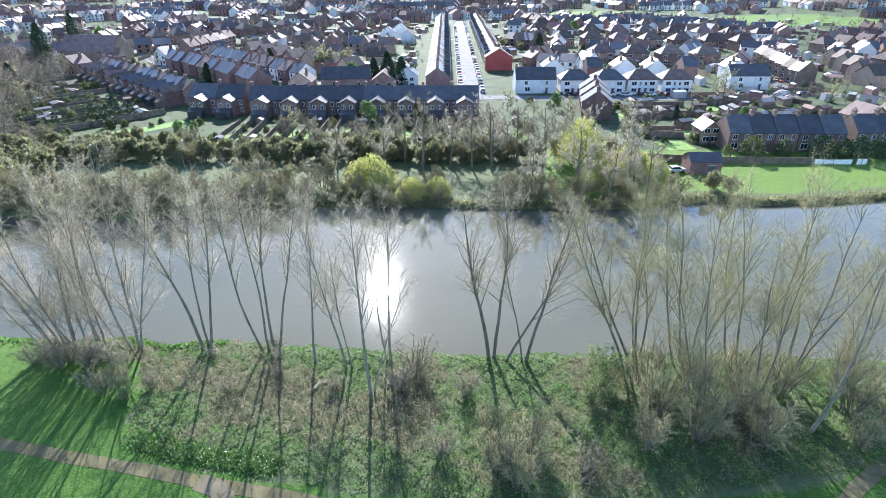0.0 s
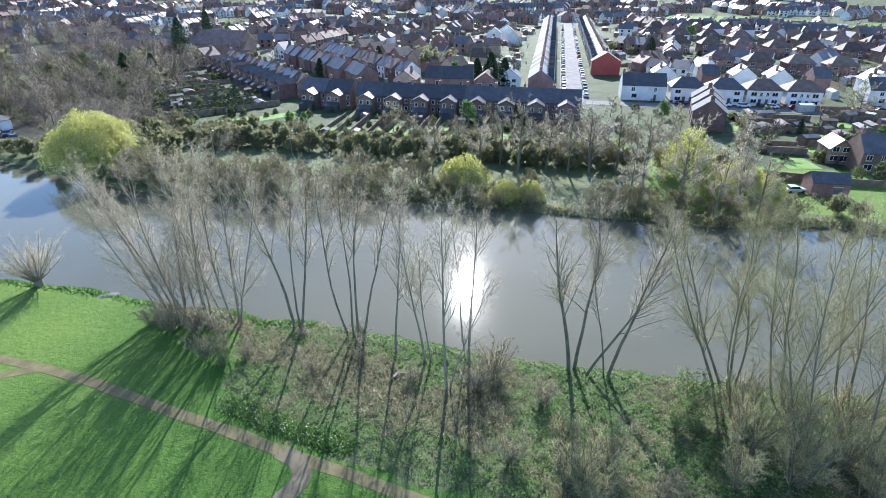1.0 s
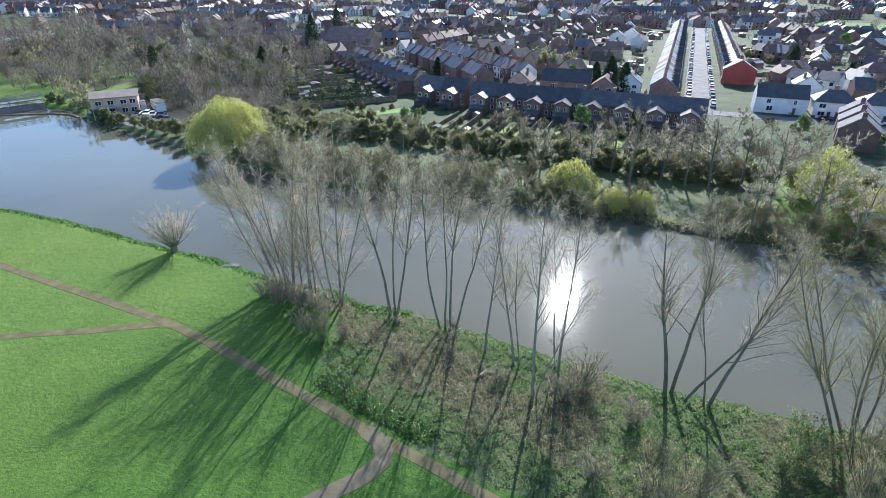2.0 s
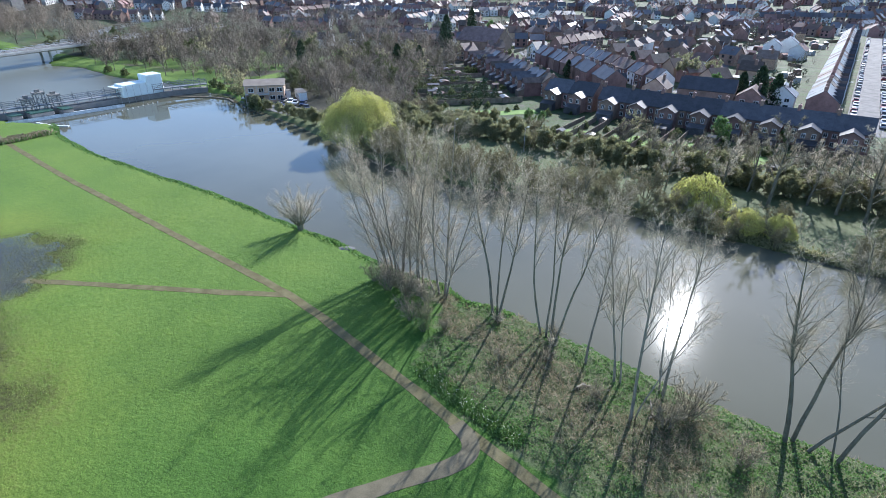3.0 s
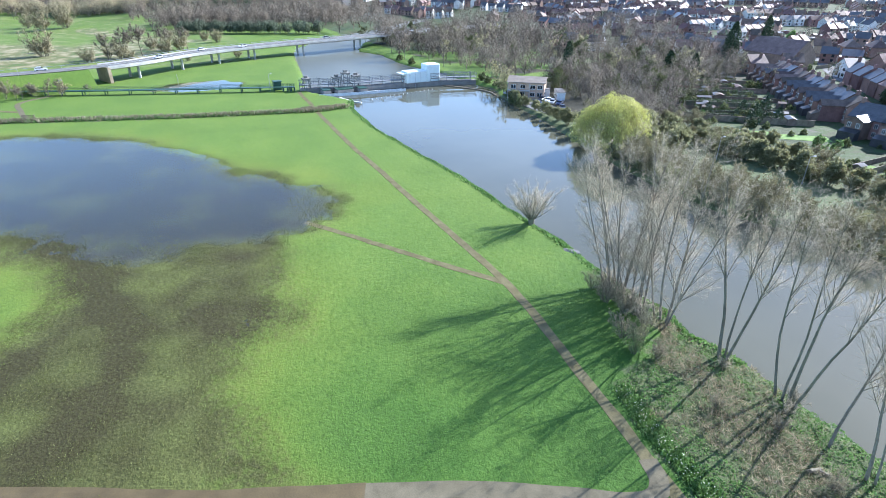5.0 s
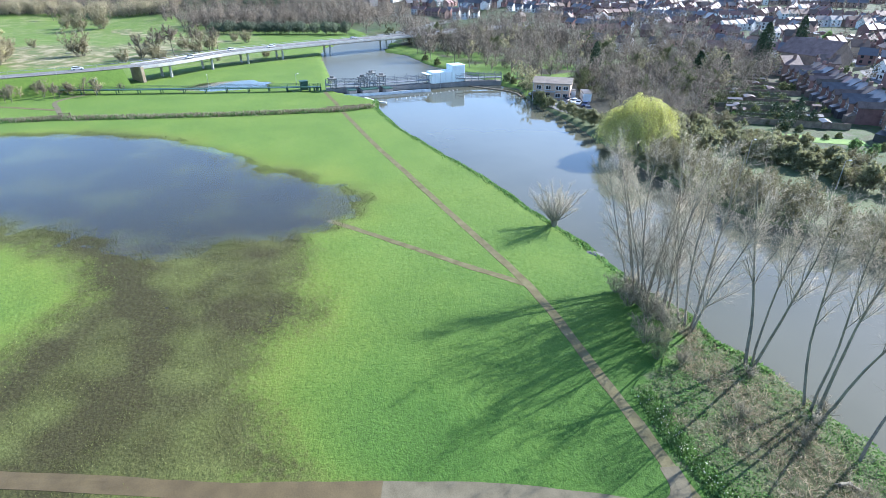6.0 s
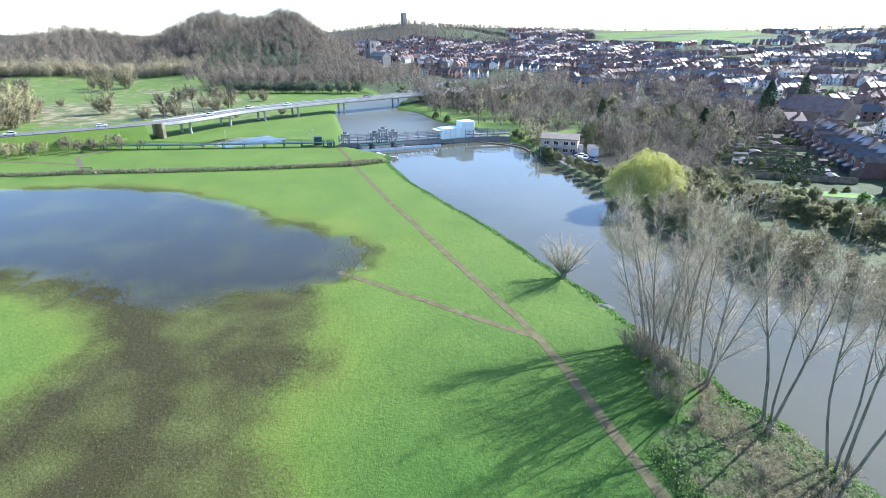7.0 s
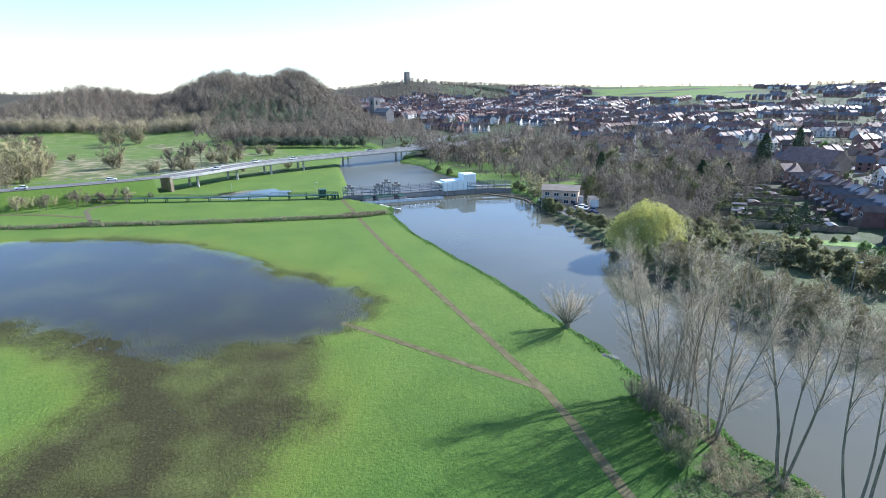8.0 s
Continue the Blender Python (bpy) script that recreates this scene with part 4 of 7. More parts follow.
bank_tree("bare_tree", 29, [(0, 0, -0.3, 0.1, 20, 0.16), (0.5, 0.1, -0.1, 0.1, 20, 0.16)], "bare tree with olive twigs over the shrubs", TWIG_GREEN, crown_from=0.22, density=1.12).matrix_basis = pose(27.0, 43.0, 0)
bank_tree("bare_tree", 30, [(0, 0, -0.09, 0.1, 18, 0.15), (0.5, 0.1, 0.06, 0.05, 18, 0.14)], "bare tree with olive twigs over the shrubs", TWIG_GREEN, crown_from=0.22, density=1.12).matrix_basis = pose(33.5, 44.5, 0)

bm = bmesh.new()
bmesh.ops.create_uvsphere(bm, u_segments=18, v_segments=8, radius=1.0)
for v in bm.verts:
    v.co = Vector((v.co.x * 1.5 * (1 + 0.25 * noise.noise(v.co * 2.3)), v.co.y * 0.8 * (1 + 0.3 * noise.noise(v.co * 3.1)), v.co.z * 0.22))
beach = part("gravel_patch", bm, STREET)
beach.matrix_basis = pose(-60.4, 56.7, -0.12, 0, 0, 35)
tagged(beach, "small pale gravel patch worn into the river bank", "gravel", kind="structure")

# shrubs on the near bank
def pollard_willow(seed, label):
    """A short stout trunk with a fan of straight poles and fine twigs."""
    t = Limbs(seed)
    n = 34
    a, lean = t.rng.uniform(0, 2 * np.pi, n), np.sqrt(t.rng.uniform(0.0, 1.0, n)) * 1.0
    t.stems([(0, 0, -0.4)], [(0.06, 0.0)], [1.25], [0.42], 3, 0.02, 0.1)
    head = np.stack([np.cos(a) * 0.25, np.sin(a) * 0.25, t.rng.uniform(0.45, 0.85, n)], 1)
    t.stems(head, np.stack([np.cos(a) * lean, np.sin(a) * lean], 1), t.rng.uniform(3.2, 5.2, n), np.full(n, 0.055), 5, 0.06, 0.2)
    t.children(11, 0.25, 0.98, 30, 0.42, 0.5, 2, 0.12, 0.15, least=0.01)
    t.children(10, 0.1, 1.0, 36, 0.7, 0.6, 1, 0.15, 0.05, least=0.0055)
    pts, radii, length = t.levels[0]
    t.levels[0] = pts, np.full_like(radii, 0.4) * np.linspace(1.0, 0.95, radii.shape[1]), length
    return tree_from("pollard_willow", label, "tree", t.mesh("trunk", (0, 1), (8, 5), BARK_DARK), t.mesh("crown", (2, 3), (3, 3), TWIG))


pollard = pollard_willow(41, "bare pollarded willow at the water's edge")
put(pollard, -72.6, 57.4, 0, 1.5, first=True)
brush = bush("bare_shrub", 42, 2.4, 4.0, "bare brown shrub in the undergrowth", TWIG_BROWN, stems=18)
put(brush, -38.6, 46.8, 0, 1.0, first=True)
for x, y, a, s in ((-5.2, 47.2, 40, 1.2), (-3.6, 49.6, 130, 1.25), (2.2, 46, 70, 0.9), (-49.5, 51.5, 20, 0.8), (-45.8, 50.6, 200, 0.95), (-42.5, 50.8, 100, 0.85), (-24.5, 46.4, 10, 0.55), (-19.5, 49.5, 77, 0.55), (-0.5, 37.6, 10, 1.0), (-33.5, 47.5, 55, 0.6), (13, 36, 66, 0.9), (-21, 54.4, 9, 0.6), (-12.6, 46.8, 211, 0.6)):
    put(brush, x, y, a, s)
tangle = bush("twiggy_thicket", 45, 2.6, 3.4, "tangled pale bare thicket at the foot of the bank trees", TWIG, stems=24, twig=0.012)
put(tangle, -47.6, 52.6, 0, 1.0, first=True)
for x, y, a, s in ((-45.4, 52.2, 70, 0.9), (-43.6, 52.0, 150, 1.05), (-41.2, 51.8, 200, 0.9), (-39.4, 51.6, 20, 1.0), (-48.8, 54.2, 300, 0.8), (-28.6, 53.0, 40, 0.5), (-20.6, 52.2, 90, 0.6)):
    put(tangle, x, y, a, s)
olive = bush("olive_shrub", 43, 3.2, 6.0, "dense olive-twigged shrub on the bank", TWIG_GREEN, stems=24)
put(olive, 5.0, 35.6, 0, 1.0, first=True)
put(olive, -36.4, 47.0, 140, 0.62)
for x, y, a, s in ((8, 38.4, 60, 0.9), (6.8, 33.8, 190, 1.0), (22, 42.6, 30, 1.25), (25.4, 39.8, 110, 1.3), (30.8, 42.8, 250, 1.2), (37, 46, 20, 1.1), (43, 43, 170, 1.2), (31.5, 38.8, 290, 1.15), (20, 38.4, 300, 0.9), (45.5, 47.5, 120, 1.1), (22.5, 47.5, 77, 1.1), (28, 46.8, 200, 1.1), (33, 48, 10, 1.0), (41, 38.5, 45, 0.8), (4.5, 40.5, 15, 0.7)):
    put(olive, x, y, a, s)
budding = bush("budding_shrub", 44, 2.6, 5.0, "shrub coming into pale green leaf", TWIG_GREEN, WEED_LEAF, 0.12, 1800, 18)
put(budding, 17.8, 47.6, 0, 1.0, first=True)
for x, y, a, s in ((-35.5, 45.5, 10, 0.5), (16, 44.5, 100, 0.7)):
    put(budding, x, y, a, s)

# far bank: the fringe of shrubs along the water, hedges, willows and tall trees
fringe = bush("bank_shrub", 51, 4.4, 6.4, "tangled olive-brown shrub along the far bank", TWIG_DULL, BUD, 0.17, 2600, 12, group="far bank shrubs", twig=0.02)
put(fringe, -88, 101.5, 0, 1.0, first=True)
fringe_green = bush("bank_shrub", 52, 3.2, 5.0, "tangled shrub in first leaf on the far bank", TWIG_DULL, HEDGE_LEAF, 0.17, 2200, 11, group="far bank shrubs", twig=0.02)
put(fringe_green, -92, 103, 0, 1.1, first=True)
rng = np.random.default_rng(5)
x = -93.0
while x < 48:
    low, high = banks(np.array([x]))
    if not (-13 < x < 9) or rng.random() < 0.25:
        for back, chance in ((1.0, 1.0), (4.4, 0.95), (8.0, 0.6), (12.0, 0.2)):
            if rng.random() < chance and not (x > 38 and back > 5) and not (x < -60 and back > 14) and not (x > -20 and back > 9 and rng.random() < 0.5):
                put(fringe if rng.random() < 0.66 else fringe_green, x + rng.normal(0, 0.8), float(high[0]) + back + rng.normal(0, 0.7), rng.uniform(0, 360), rng.uniform(0.6, 1.15) * (1.0 if x < -20 else 0.72))
    x += 4.0
hedge_bush = bush("hedge_shrub", 53, 3.0, 5.2, "dense overgrown hedge shrub behind the riverside walk", TWIG_DULL, HEDGE_LEAF, 0.27, 3600, 9, group="hedge behind the riverside walk")
put(hedge_bush, -95, 124, 0, 1.0, first=True)
for x in np.arange(-91, 42, 3.3):
    for back in (0, 3.4):
        if x < 18 or back == 0:
            put(hedge_bush if rng.random() < 0.9 else fringe, x + rng.normal(0, 1.0), 126.5 + back + rng.normal(0, 1.0), rng.uniform(0, 360), rng.uniform(0.55, 1.15))
for x, y, s in ((-116, 108, 1.1), (-121, 111, 1.0), (-126, 110.5, 0.95), (-131, 111, 0.8), (-136, 111.6, 0.7), (-141, 112.2, 0.75), (-146, 113, 0.7), (-152, 114, 0.65), (-158, 115, 0.75), (-165, 116.2, 0.6), (-112, 118, 1.3), (-92, 110, 1.2), (-90, 116, 1.3), (-96, 120, 1.2), (-103, 121, 1.3), (-110, 124, 1.2), (-104, 128, 1.1), (-118, 122, 1.3), (-125, 128, 1.2), (57, 108, 0.8), (60, 105.5, 0.7)):
    put(hedge_bush, x, y, rng.uniform(0, 360), s)

# scrub between the hedge and the gardens
for k in range(46):
    x = rng.uniform(-122, 20)
    put(hedge_bush if k % 3 else fringe, x, 132.5 + rng.uniform(0, 7) + (6 if x < -75 else 0) * rng.random(), rng.uniform(0, 360), rng.uniform(0.45, 0.85))

great_willow = willow("weeping_willow", 61, 15.0, 8.2, "large weeping willow in fresh yellow-green leaf", 1700, "", 20, 0.17)
put(great_willow, -101.0, 104.5, 0, 1.0, first=True)
small_willow = willow("weeping_willow", 62, 8.4, 4.6, "small weeping willow in bright yellow-green leaf", 650, "small willows on the far bank", 11, 0.2, 0.75)
put(small_willow, -15.6, 108.5, 0, 1.0, first=True)
for x, y, a, s in ((-6.6, 103.6, 60, 0.58), (-1.5, 104.5, 120, 0.55), (41.5, 117, 200, 0.95), (36.5, 112, 20, 0.75), (46, 112, 77, 0.7)):
    put(small_willow, x, y, a, s)
tall_willow = willow("golden_willow", 63, 14.5, 4.2, "tall upright willow with hanging yellow-green twigs", 480, "", 9, 0.19, 0.4)
put(tall_willow, 30.5, 117.5, 0, 1.0, first=True)

tall = park_tree("bare_tree", 71, 21, "tall bare brown tree on the far bank", TWIG_BROWN, group="tall bare trees on the far bank")
put(tall, -4.9, 118.6, 0, 1.0, first=True)
tall_b = park_tree("bare_tree", 72, 19, "tall bare grey tree on the far bank", TWIG, group="tall bare trees on the far bank")
put(tall_b, 11.1, 120.5, 0, 1.0, first=True)
for ob, x, y, a, s in ((tall, 22.4, 117, 60, 0.92), (tall_b, -14, 120.6, 100, 0.75), (tall, 6.5, 122, 200, 0.8), (tall_b, 27.5, 104, 10, 0.95), (tall, 17.5, 123.5, 130, 0.85), (tall_b, 33.5, 122, 250, 0.85), (tall_b, 38.5, 106, 300, 0.95), (tall, 42, 121, 20, 0.8), (tall_b, 1.5, 124, 170, 0.8), (tall, -9.5, 125.5, 280, 0.75), (tall_b, -24.6, 119, 210, 0.62), (tall, -31, 127, 33, 0.6), (tall_b, 24, 125, 77, 0.75), (tall_b, 33, 101.5, 150, 0.8), (tall, 40.5, 100.5, 100, 0.75), (tall_b, 18, 104, 45, 0.7), (tall, -20, 128, 45, 0.62), (tall_b, 12, 130, 250, 0.7), (tall, 30, 128, 300, 0.72)):
    put(ob, x, y, a, s)

# ---------------------------------------------------------------- houses


def chevron(half, eave, ridge, over=0.35, thick=0.2):
    slope = (ridge - eave) / half
    return [(-half - over, eave - over * slope), (0, ridge), (half + over, eave - over * slope), (half + over, eave - over * slope + thick), (0, ridge + thick), (-half - over, eave - over * slope + thick)]


def window(parent, x, y, z, w, h, face=0.0, frame=None, plain=False):
    """A framed window of two panes on a wall at (x, y), facing -y before it is turned by face degrees."""
    turn = pose(x, y, z, 0, 0, face)
    e = 0.09
    bm = boxed(-w / 2, w / 2, -0.05, 0.05, 0, h, turn=turn)
    if plain:
        for a, b in ((-w / 2 + e, -e / 2), (e / 2, w / 2 - e)):
            box(bm, a, b, -0.062, -0.03, e, h - e, turn=turn)
        bm.faces.ensure_lookup_table()
        for f in bm.faces[6:]:
            f.material_index = 1
        ob = part("window", bm, frame or TRIM_WHITE, parent)
        ob.data.materials.append(GLASS)
        return ob
    ob = part("window", bm, frame or TRIM_WHITE, parent)
    for a, b in ((-w / 2 + e, -e / 2), (e / 2, w / 2 - e)):
        part("pane", boxed(a, b, -0.062, -0.03, e, h - e, turn=turn), GLASS, ob)
    part("sill", boxed(-w / 2 - 0.08, w / 2 + 0.08, -0.16, 0.0, -0.12, -0.01, turn=turn), CONCRETE, ob)
    return ob


def chimney(parent, x, y, z0, z1, w=0.75, d=1.1, material=None, plain=False):
    bm = boxed(x - w / 2, x + w / 2, y - d / 2, y + d / 2, z0, z1)
    box(bm, x - w / 2 - 0.07, x + w / 2 + 0.07, y - d / 2 - 0.07, y + d / 2 + 0.07, z1 - 0.3, z1 - 0.15)
    if plain:
        part("chimney", rod(bm, (x, y, z1), (x, y, z1 + 0.4), 0.15, 0.12, 6), material or BRICK, parent)
        return
    ob = part("chimney", bm, material or BRICK, parent)
    for dy in (-d / 4, d / 4):
        part("chimney_pot", rod(bmesh.new(), (x, y + dy, z1), (x, y + dy, z1 + 0.45), 0.14, 0.11, 7), TILE_ROOF, ob)


def terraced_house(label, w=5.2, d=8.5, eave=5.1, ridge=8.1, wall=None, roof=None, wing=False, group="terraced houses", name="terraced_house", plain=True, gable=False, wing_d=4.2, wing_rise=0.26):
    wall, roof = wall or BRICK, roof or SLATE
    ob = thing(name, label, "house", group)
    part("wall", prism(bmesh.new(), [(-d / 2, -1.5), (-d / 2, eave), (0, ridge), (d / 2, eave), (d / 2, -1.5)], -w / 2, w / 2), wall, ob)
    part("roof", prism(bmesh.new(), chevron(d / 2, eave, ridge), -w / 2 - 0.02, w / 2 + 0.02), roof, ob)
    chimney(ob, -w / 2 + 0.5, 0.0, ridge - 0.6, ridge + 1.3, plain=plain)
    f = -d / 2
    if wing:
        ww, wd = w * 0.52, wing_d
        part("rear_wing", prism(bmesh.new(), [(-ww / 2, -1.5), (-ww / 2, 5.0), (0, 5.0 + ww * wing_rise), (ww / 2, 5.0), (ww / 2, -1.5)], f - wd, f + 0.3, along="y"), wall, ob)
        part("wing_roof", prism(bmesh.new(), chevron(ww / 2, 5.0, 5.0 + ww * wing_rise, 0.3, 0.18), f - wd - 0.25, f + 2.6, along="y"), roof, ob)
        for x in (-ww / 4, ww / 4):
            window(ob, x, f - wd, 3.2, 1.0, 1.3, plain=plain)
        window(ob, 0, f - wd, 0.9, 1.7, 1.3, plain=plain)
        for x in (-w / 2 + 1.0, w / 2 - 1.0):
            window(ob, x, f, 3.1, 1.0, 1.3, plain=plain)
            window(ob, x, f, 0.9, 1.0, 1.3, plain=plain)
        part("lean_to", prism(bmesh.new(), [(f - wd - 2.2, -1.0), (f - wd - 2.2, 2.1), (f - wd, 2.9), (f - wd, -1.0)], -ww / 2, ww / 2), roof, ob)
    else:
        window(ob, -w * 0.24, f, 3.1, 1.25, 1.4, plain=plain)
        window(ob, w * 0.26, f, 3.1, 0.95, 1.4, plain=plain)
        window(ob, -w * 0.2, f, 0.8, 1.8, 1.5, plain=plain)
        part("door", boxed(w * 0.27 - 0.45, w * 0.27 + 0.45, f - 0.06, f + 0.05, 0, 2.1), DOOR_PAINT, ob)
        if not plain:
            part("downpipe", rod(bmesh.new(), (w / 2 - 0.12, f - 0.08, 0), (w / 2 - 0.12, f - 0.08, eave - 0.2), 0.045, None, 6), TYRE, ob)
    if gable:
        # a small gable over the front bay, with white bargeboards
        gx, gw = -w * 0.2, 1.25
        front = part("front_gable", prism(bmesh.new(), [(gx - gw, -1.0), (gx - gw, eave), (gx, eave + 1.7), (gx + gw, eave), (gx + gw, -1.0)], f - 0.7, f + 0.4, along="y"), wall, ob)
        tilt = [(gx + a, z) for a, z in chevron(gw, eave, eave + 1.7, 0.25, 0.16)]
        part("gable_roof", prism(bmesh.new(), tilt, f - 0.78, f + 2.6, along="y"), roof, ob)
        part("bargeboard", prism(bmesh.new(), tilt, f - 0.9, f - 0.79, along="y"), TRIM_WHITE, ob, "white painted bargeboard")
        for z in (0.9, 3.2):
            window(front, gx, f - 0.7, z, 1.6, 1.4, plain=plain)
    for x in (() if plain else (-w / 4, w / 4)):
        window(ob, x, d / 2, 3.1, 1.1, 1.4, 180, plain=plain)
    return ob


def hip_house(label, w=11.0, d=8.0, eave=5.2, ridge=8.2, wall=None, roof=None, bay=True, group="semi-detached houses", name="semi_detached_house", plain=True):
    """A pair of houses under one hipped roof."""
    wall, roof = wall or RENDER_WHITE, roof or TILE_ROOF
    ob = thing(name, label, "house", group)
    part("wall", boxed(-w / 2, w / 2, -d / 2, d / 2, -1.5, eave), wall, ob)
    part("plinth", boxed(-w / 2 - 0.05, w / 2 + 0.05, -d / 2 - 0.05, d / 2 + 0.05, -1.4, 0.7), BRICK, ob)
    bm = bmesh.new()
    o = 0.45
    base = [bm.verts.new((x, y, z)) for z in (eave - 0.22, eave) for x, y in ((-w / 2 - o, -d / 2 - o), (w / 2 + o, -d / 2 - o), (w / 2 + o, d / 2 + o), (-w / 2 - o, d / 2 + o))]
    r = [bm.verts.new((x, 0, ridge)) for x in (-w / 2 + d * 0.42, w / 2 - d * 0.42)]
    b, t = base[:4], base[4:]
    bm.faces.new(b[::-1])
    for i in range(4):
        bm.faces.new((b[i], b[(i + 1) % 4], t[(i + 1) % 4], t[i]))
    bm.faces.new((t[0], t[1], r[1], r[0]))
    bm.faces.new((t[2], t[3], r[0], r[1]))
    bm.faces.new((t[1], t[2], r[1]))
    bm.faces.new((t[3], t[0], r[0]))
    part("roof", bm, roof, ob)
    chimney(ob, 0, 0.6, ridge - 0.8, ridge + 1.2, 1.2, 0.8, plain=plain)
    f = -d / 2
    for s in (-1, 1):
        window(ob, s * w * 0.3, f, 3.1, 1.9, 1.3, plain=plain)
        if not plain:
            window(ob, s * w * 0.09, f, 3.1, 0.9, 1.2)
        if bay:
            bx = s * w * 0.3
            bayed = part("bay", boxed(bx - 1.15, bx + 1.15, f - 0.7, f + 0.1, -1.0, 2.6), wall, ob)
            window(bayed, bx, f - 0.7, 0.9, 1.9, 1.3, plain=plain)
        else:
            window(ob, s * w * 0.3, f, 0.8, 1.9, 1.4, plain=plain)
        part("door", boxed(s * w * 0.1 - 0.45, s * w * 0.1 + 0.45, f - 0.06, f + 0.05, 0, 2.1), DOOR_PAINT, ob)
    return ob


def gable_house(label, w=8.5, d=8.0, eave=4.9, ridge=8.0, wall=None, roof=None, group="gabled houses", name="gabled_house", plain=True):
    """A house whose gable looks to the front."""
    wall, roof = wall or BRICK, roof or TILE_ROOF
    ob = thing(name, label, "house", group)
    part("wall", prism(bmesh.new(), [(-w / 2, -1.5), (-w / 2, eave), (0, ridge), (w / 2, eave), (w / 2, -1.5)], -d / 2, d / 2, along="y"), wall, ob)
    part("roof", prism(bmesh.new(), chevron(w / 2, eave, ridge), -d / 2 - 0.3, d / 2 + 0.3, along="y"), roof, ob)
    chimney(ob, w * 0.18, d * 0.2, ridge - 1.4, ridge + 0.9, plain=plain)
    for x in (-w * 0.24, w * 0.24):
        window(ob, x, -d / 2, 3.0, 1.5, 1.3, plain=plain)
        window(ob, x, -d / 2, 0.8, 1.7, 1.4, plain=plain)
    part("door", boxed(-0.45, 0.45, -d / 2 - 0.06, -d / 2 + 0.05, 0, 2.1), DOOR_PAINT, ob)
    return ob


HOUSE_SPOTS = []


def place(ob, x, y, turn=0.0, size=1.0):
    HOUSE_SPOTS.append((x, y))
    m = pose(x, y, ground_z(x, y), 0, 0, turn)
    if not ob.get("placed"):
        ob["placed"] = 1
        ob.matrix_basis = m
        return ob
    return copy_thing(ob, m)


def row(kinds, x0, y0, x1, y1, n, turn, seed=0, wander=0.4):
    r = random.Random(seed)
    for k in range(n):
        f = k / max(1, n - 1)
        place(kinds[r.randrange(len(kinds))], x0 + (x1 - x0) * f + r.uniform(-wander, wander), y0 + (y1 - y0) * f + r.uniform(-wander, wander), turn)


LANE_HOUSE = terraced_house("red brick terraced house with white windows and slate roof", 5.8, 8.6, 4.9, 8.4, group="terrace by the riverside field", plain=False)
WING_HOUSE = terraced_house("dark brick terraced house with a gabled rear wing", 9.0, 8.6, 5.3, 8.6, wing=True, group="terrace with rear wings", plain=True)
STREET_HOUSE = terraced_house("brick terraced house with a slate roof", 6.0, 8.6, 5.2, 8.4, group="terraced houses along the streets")
GABLED_HOUSE = terraced_house("brick terraced house with a small front gable and slate roof", 6.0, 8.6, 5.2, 8.3, group="terraced houses along the streets", gable=True)
GABLED_TILED = terraced_house("brick terraced house with a small front gable and tiled roof", 6.0, 8.6, 5.2, 8.2, roof=TILE_ROOF, group="terraced houses along the streets", gable=True)
YARD_HOUSE = terraced_house("dark brick terraced house with a long narrow rear wing", 6.4, 8.0, 5.0, 7.9, wing=True, wing_d=6.5, wing_rise=0.42, group="terrace with rear wings")
YARD_HOUSE_TILED = terraced_house("brown brick terraced house with a tiled rear wing", 6.4, 8.0, 5.0, 7.7, roof=TILE_ROOF, wing=True, wing_d=6.5, wing_rise=0.42, group="terrace with rear wings")
STREET_HOUSE_TILED = terraced_house("brick terraced house with a brown tiled roof", 6.0, 8.6, 5.2, 8.3, roof=TILE_ROOF, group="terraced houses along the streets")
STREET_HOUSE_PALE = terraced_house("rendered white terraced house with a slate roof", 6.0, 8.6, 5.2, 8.3, wall=RENDER_WHITE, group="terraced houses along the streets")
WHITE_SEMI = hip_house("white rendered pair of houses with a hipped brown roof", plain=False)
SLATE_SEMI = hip_house("white and brick pair of houses with a hipped slate roof", roof=SLATE)
BRICK_SEMI = hip_house("brown brick pair of houses with a hipped tiled roof", 11.0, 8.0, 5.0, 8.4, wall=BRICK, bay=True)
BUFF_GABLE = gable_house("buff brick house with a front gable", wall=BRICK_BUFF)
SMALL_GABLE = gable_house("small dark brick house with a front gable", 4.6, 6.5, 3.8, 5.9, roof=SLATE)
RED_GABLE = gable_house("red brick house with a front gable and tiled roof")
WHITE_GABLE = gable_house("white rendered house with a front gable", wall=RENDER_WHITE, roof=SLATE)
# the sun on this terrace's roofs is put into their pale colour
PALE_TERRACE = terraced_house("brick terraced house with sunlight painted as a pale roof colour", 7.4, 9.0, 5.2, 8.6, roof=PALE_ROOF, group="terrace running back from the river")
LONG_BLOCK = terraced_house("long brick block of flats with a slate roof", 18.0, 9.0, 5.6, 9.0, group="blocks of flats", name="apartment_block")
WHITE_BLOCK = terraced_house("white rendered row with a slate roof", 15.0, 8.5, 5.2, 8.6, wall=RENDER_WHITE, group="blocks of flats", name="apartment_block")
RED_END = terraced_house("bright red painted end house of the terrace", 6.0, 12.0, 5.6, 9.2, wall=BRICK_RED, roof=TILE_ROOF, group="terraced houses along the streets")
SHED_ROW = terraced_house("low brick bungalow with a tiled roof", 10.0, 7.5, 2.7, 5.2, roof=TILE_ROOF, group="bungalows", name="bungalow")

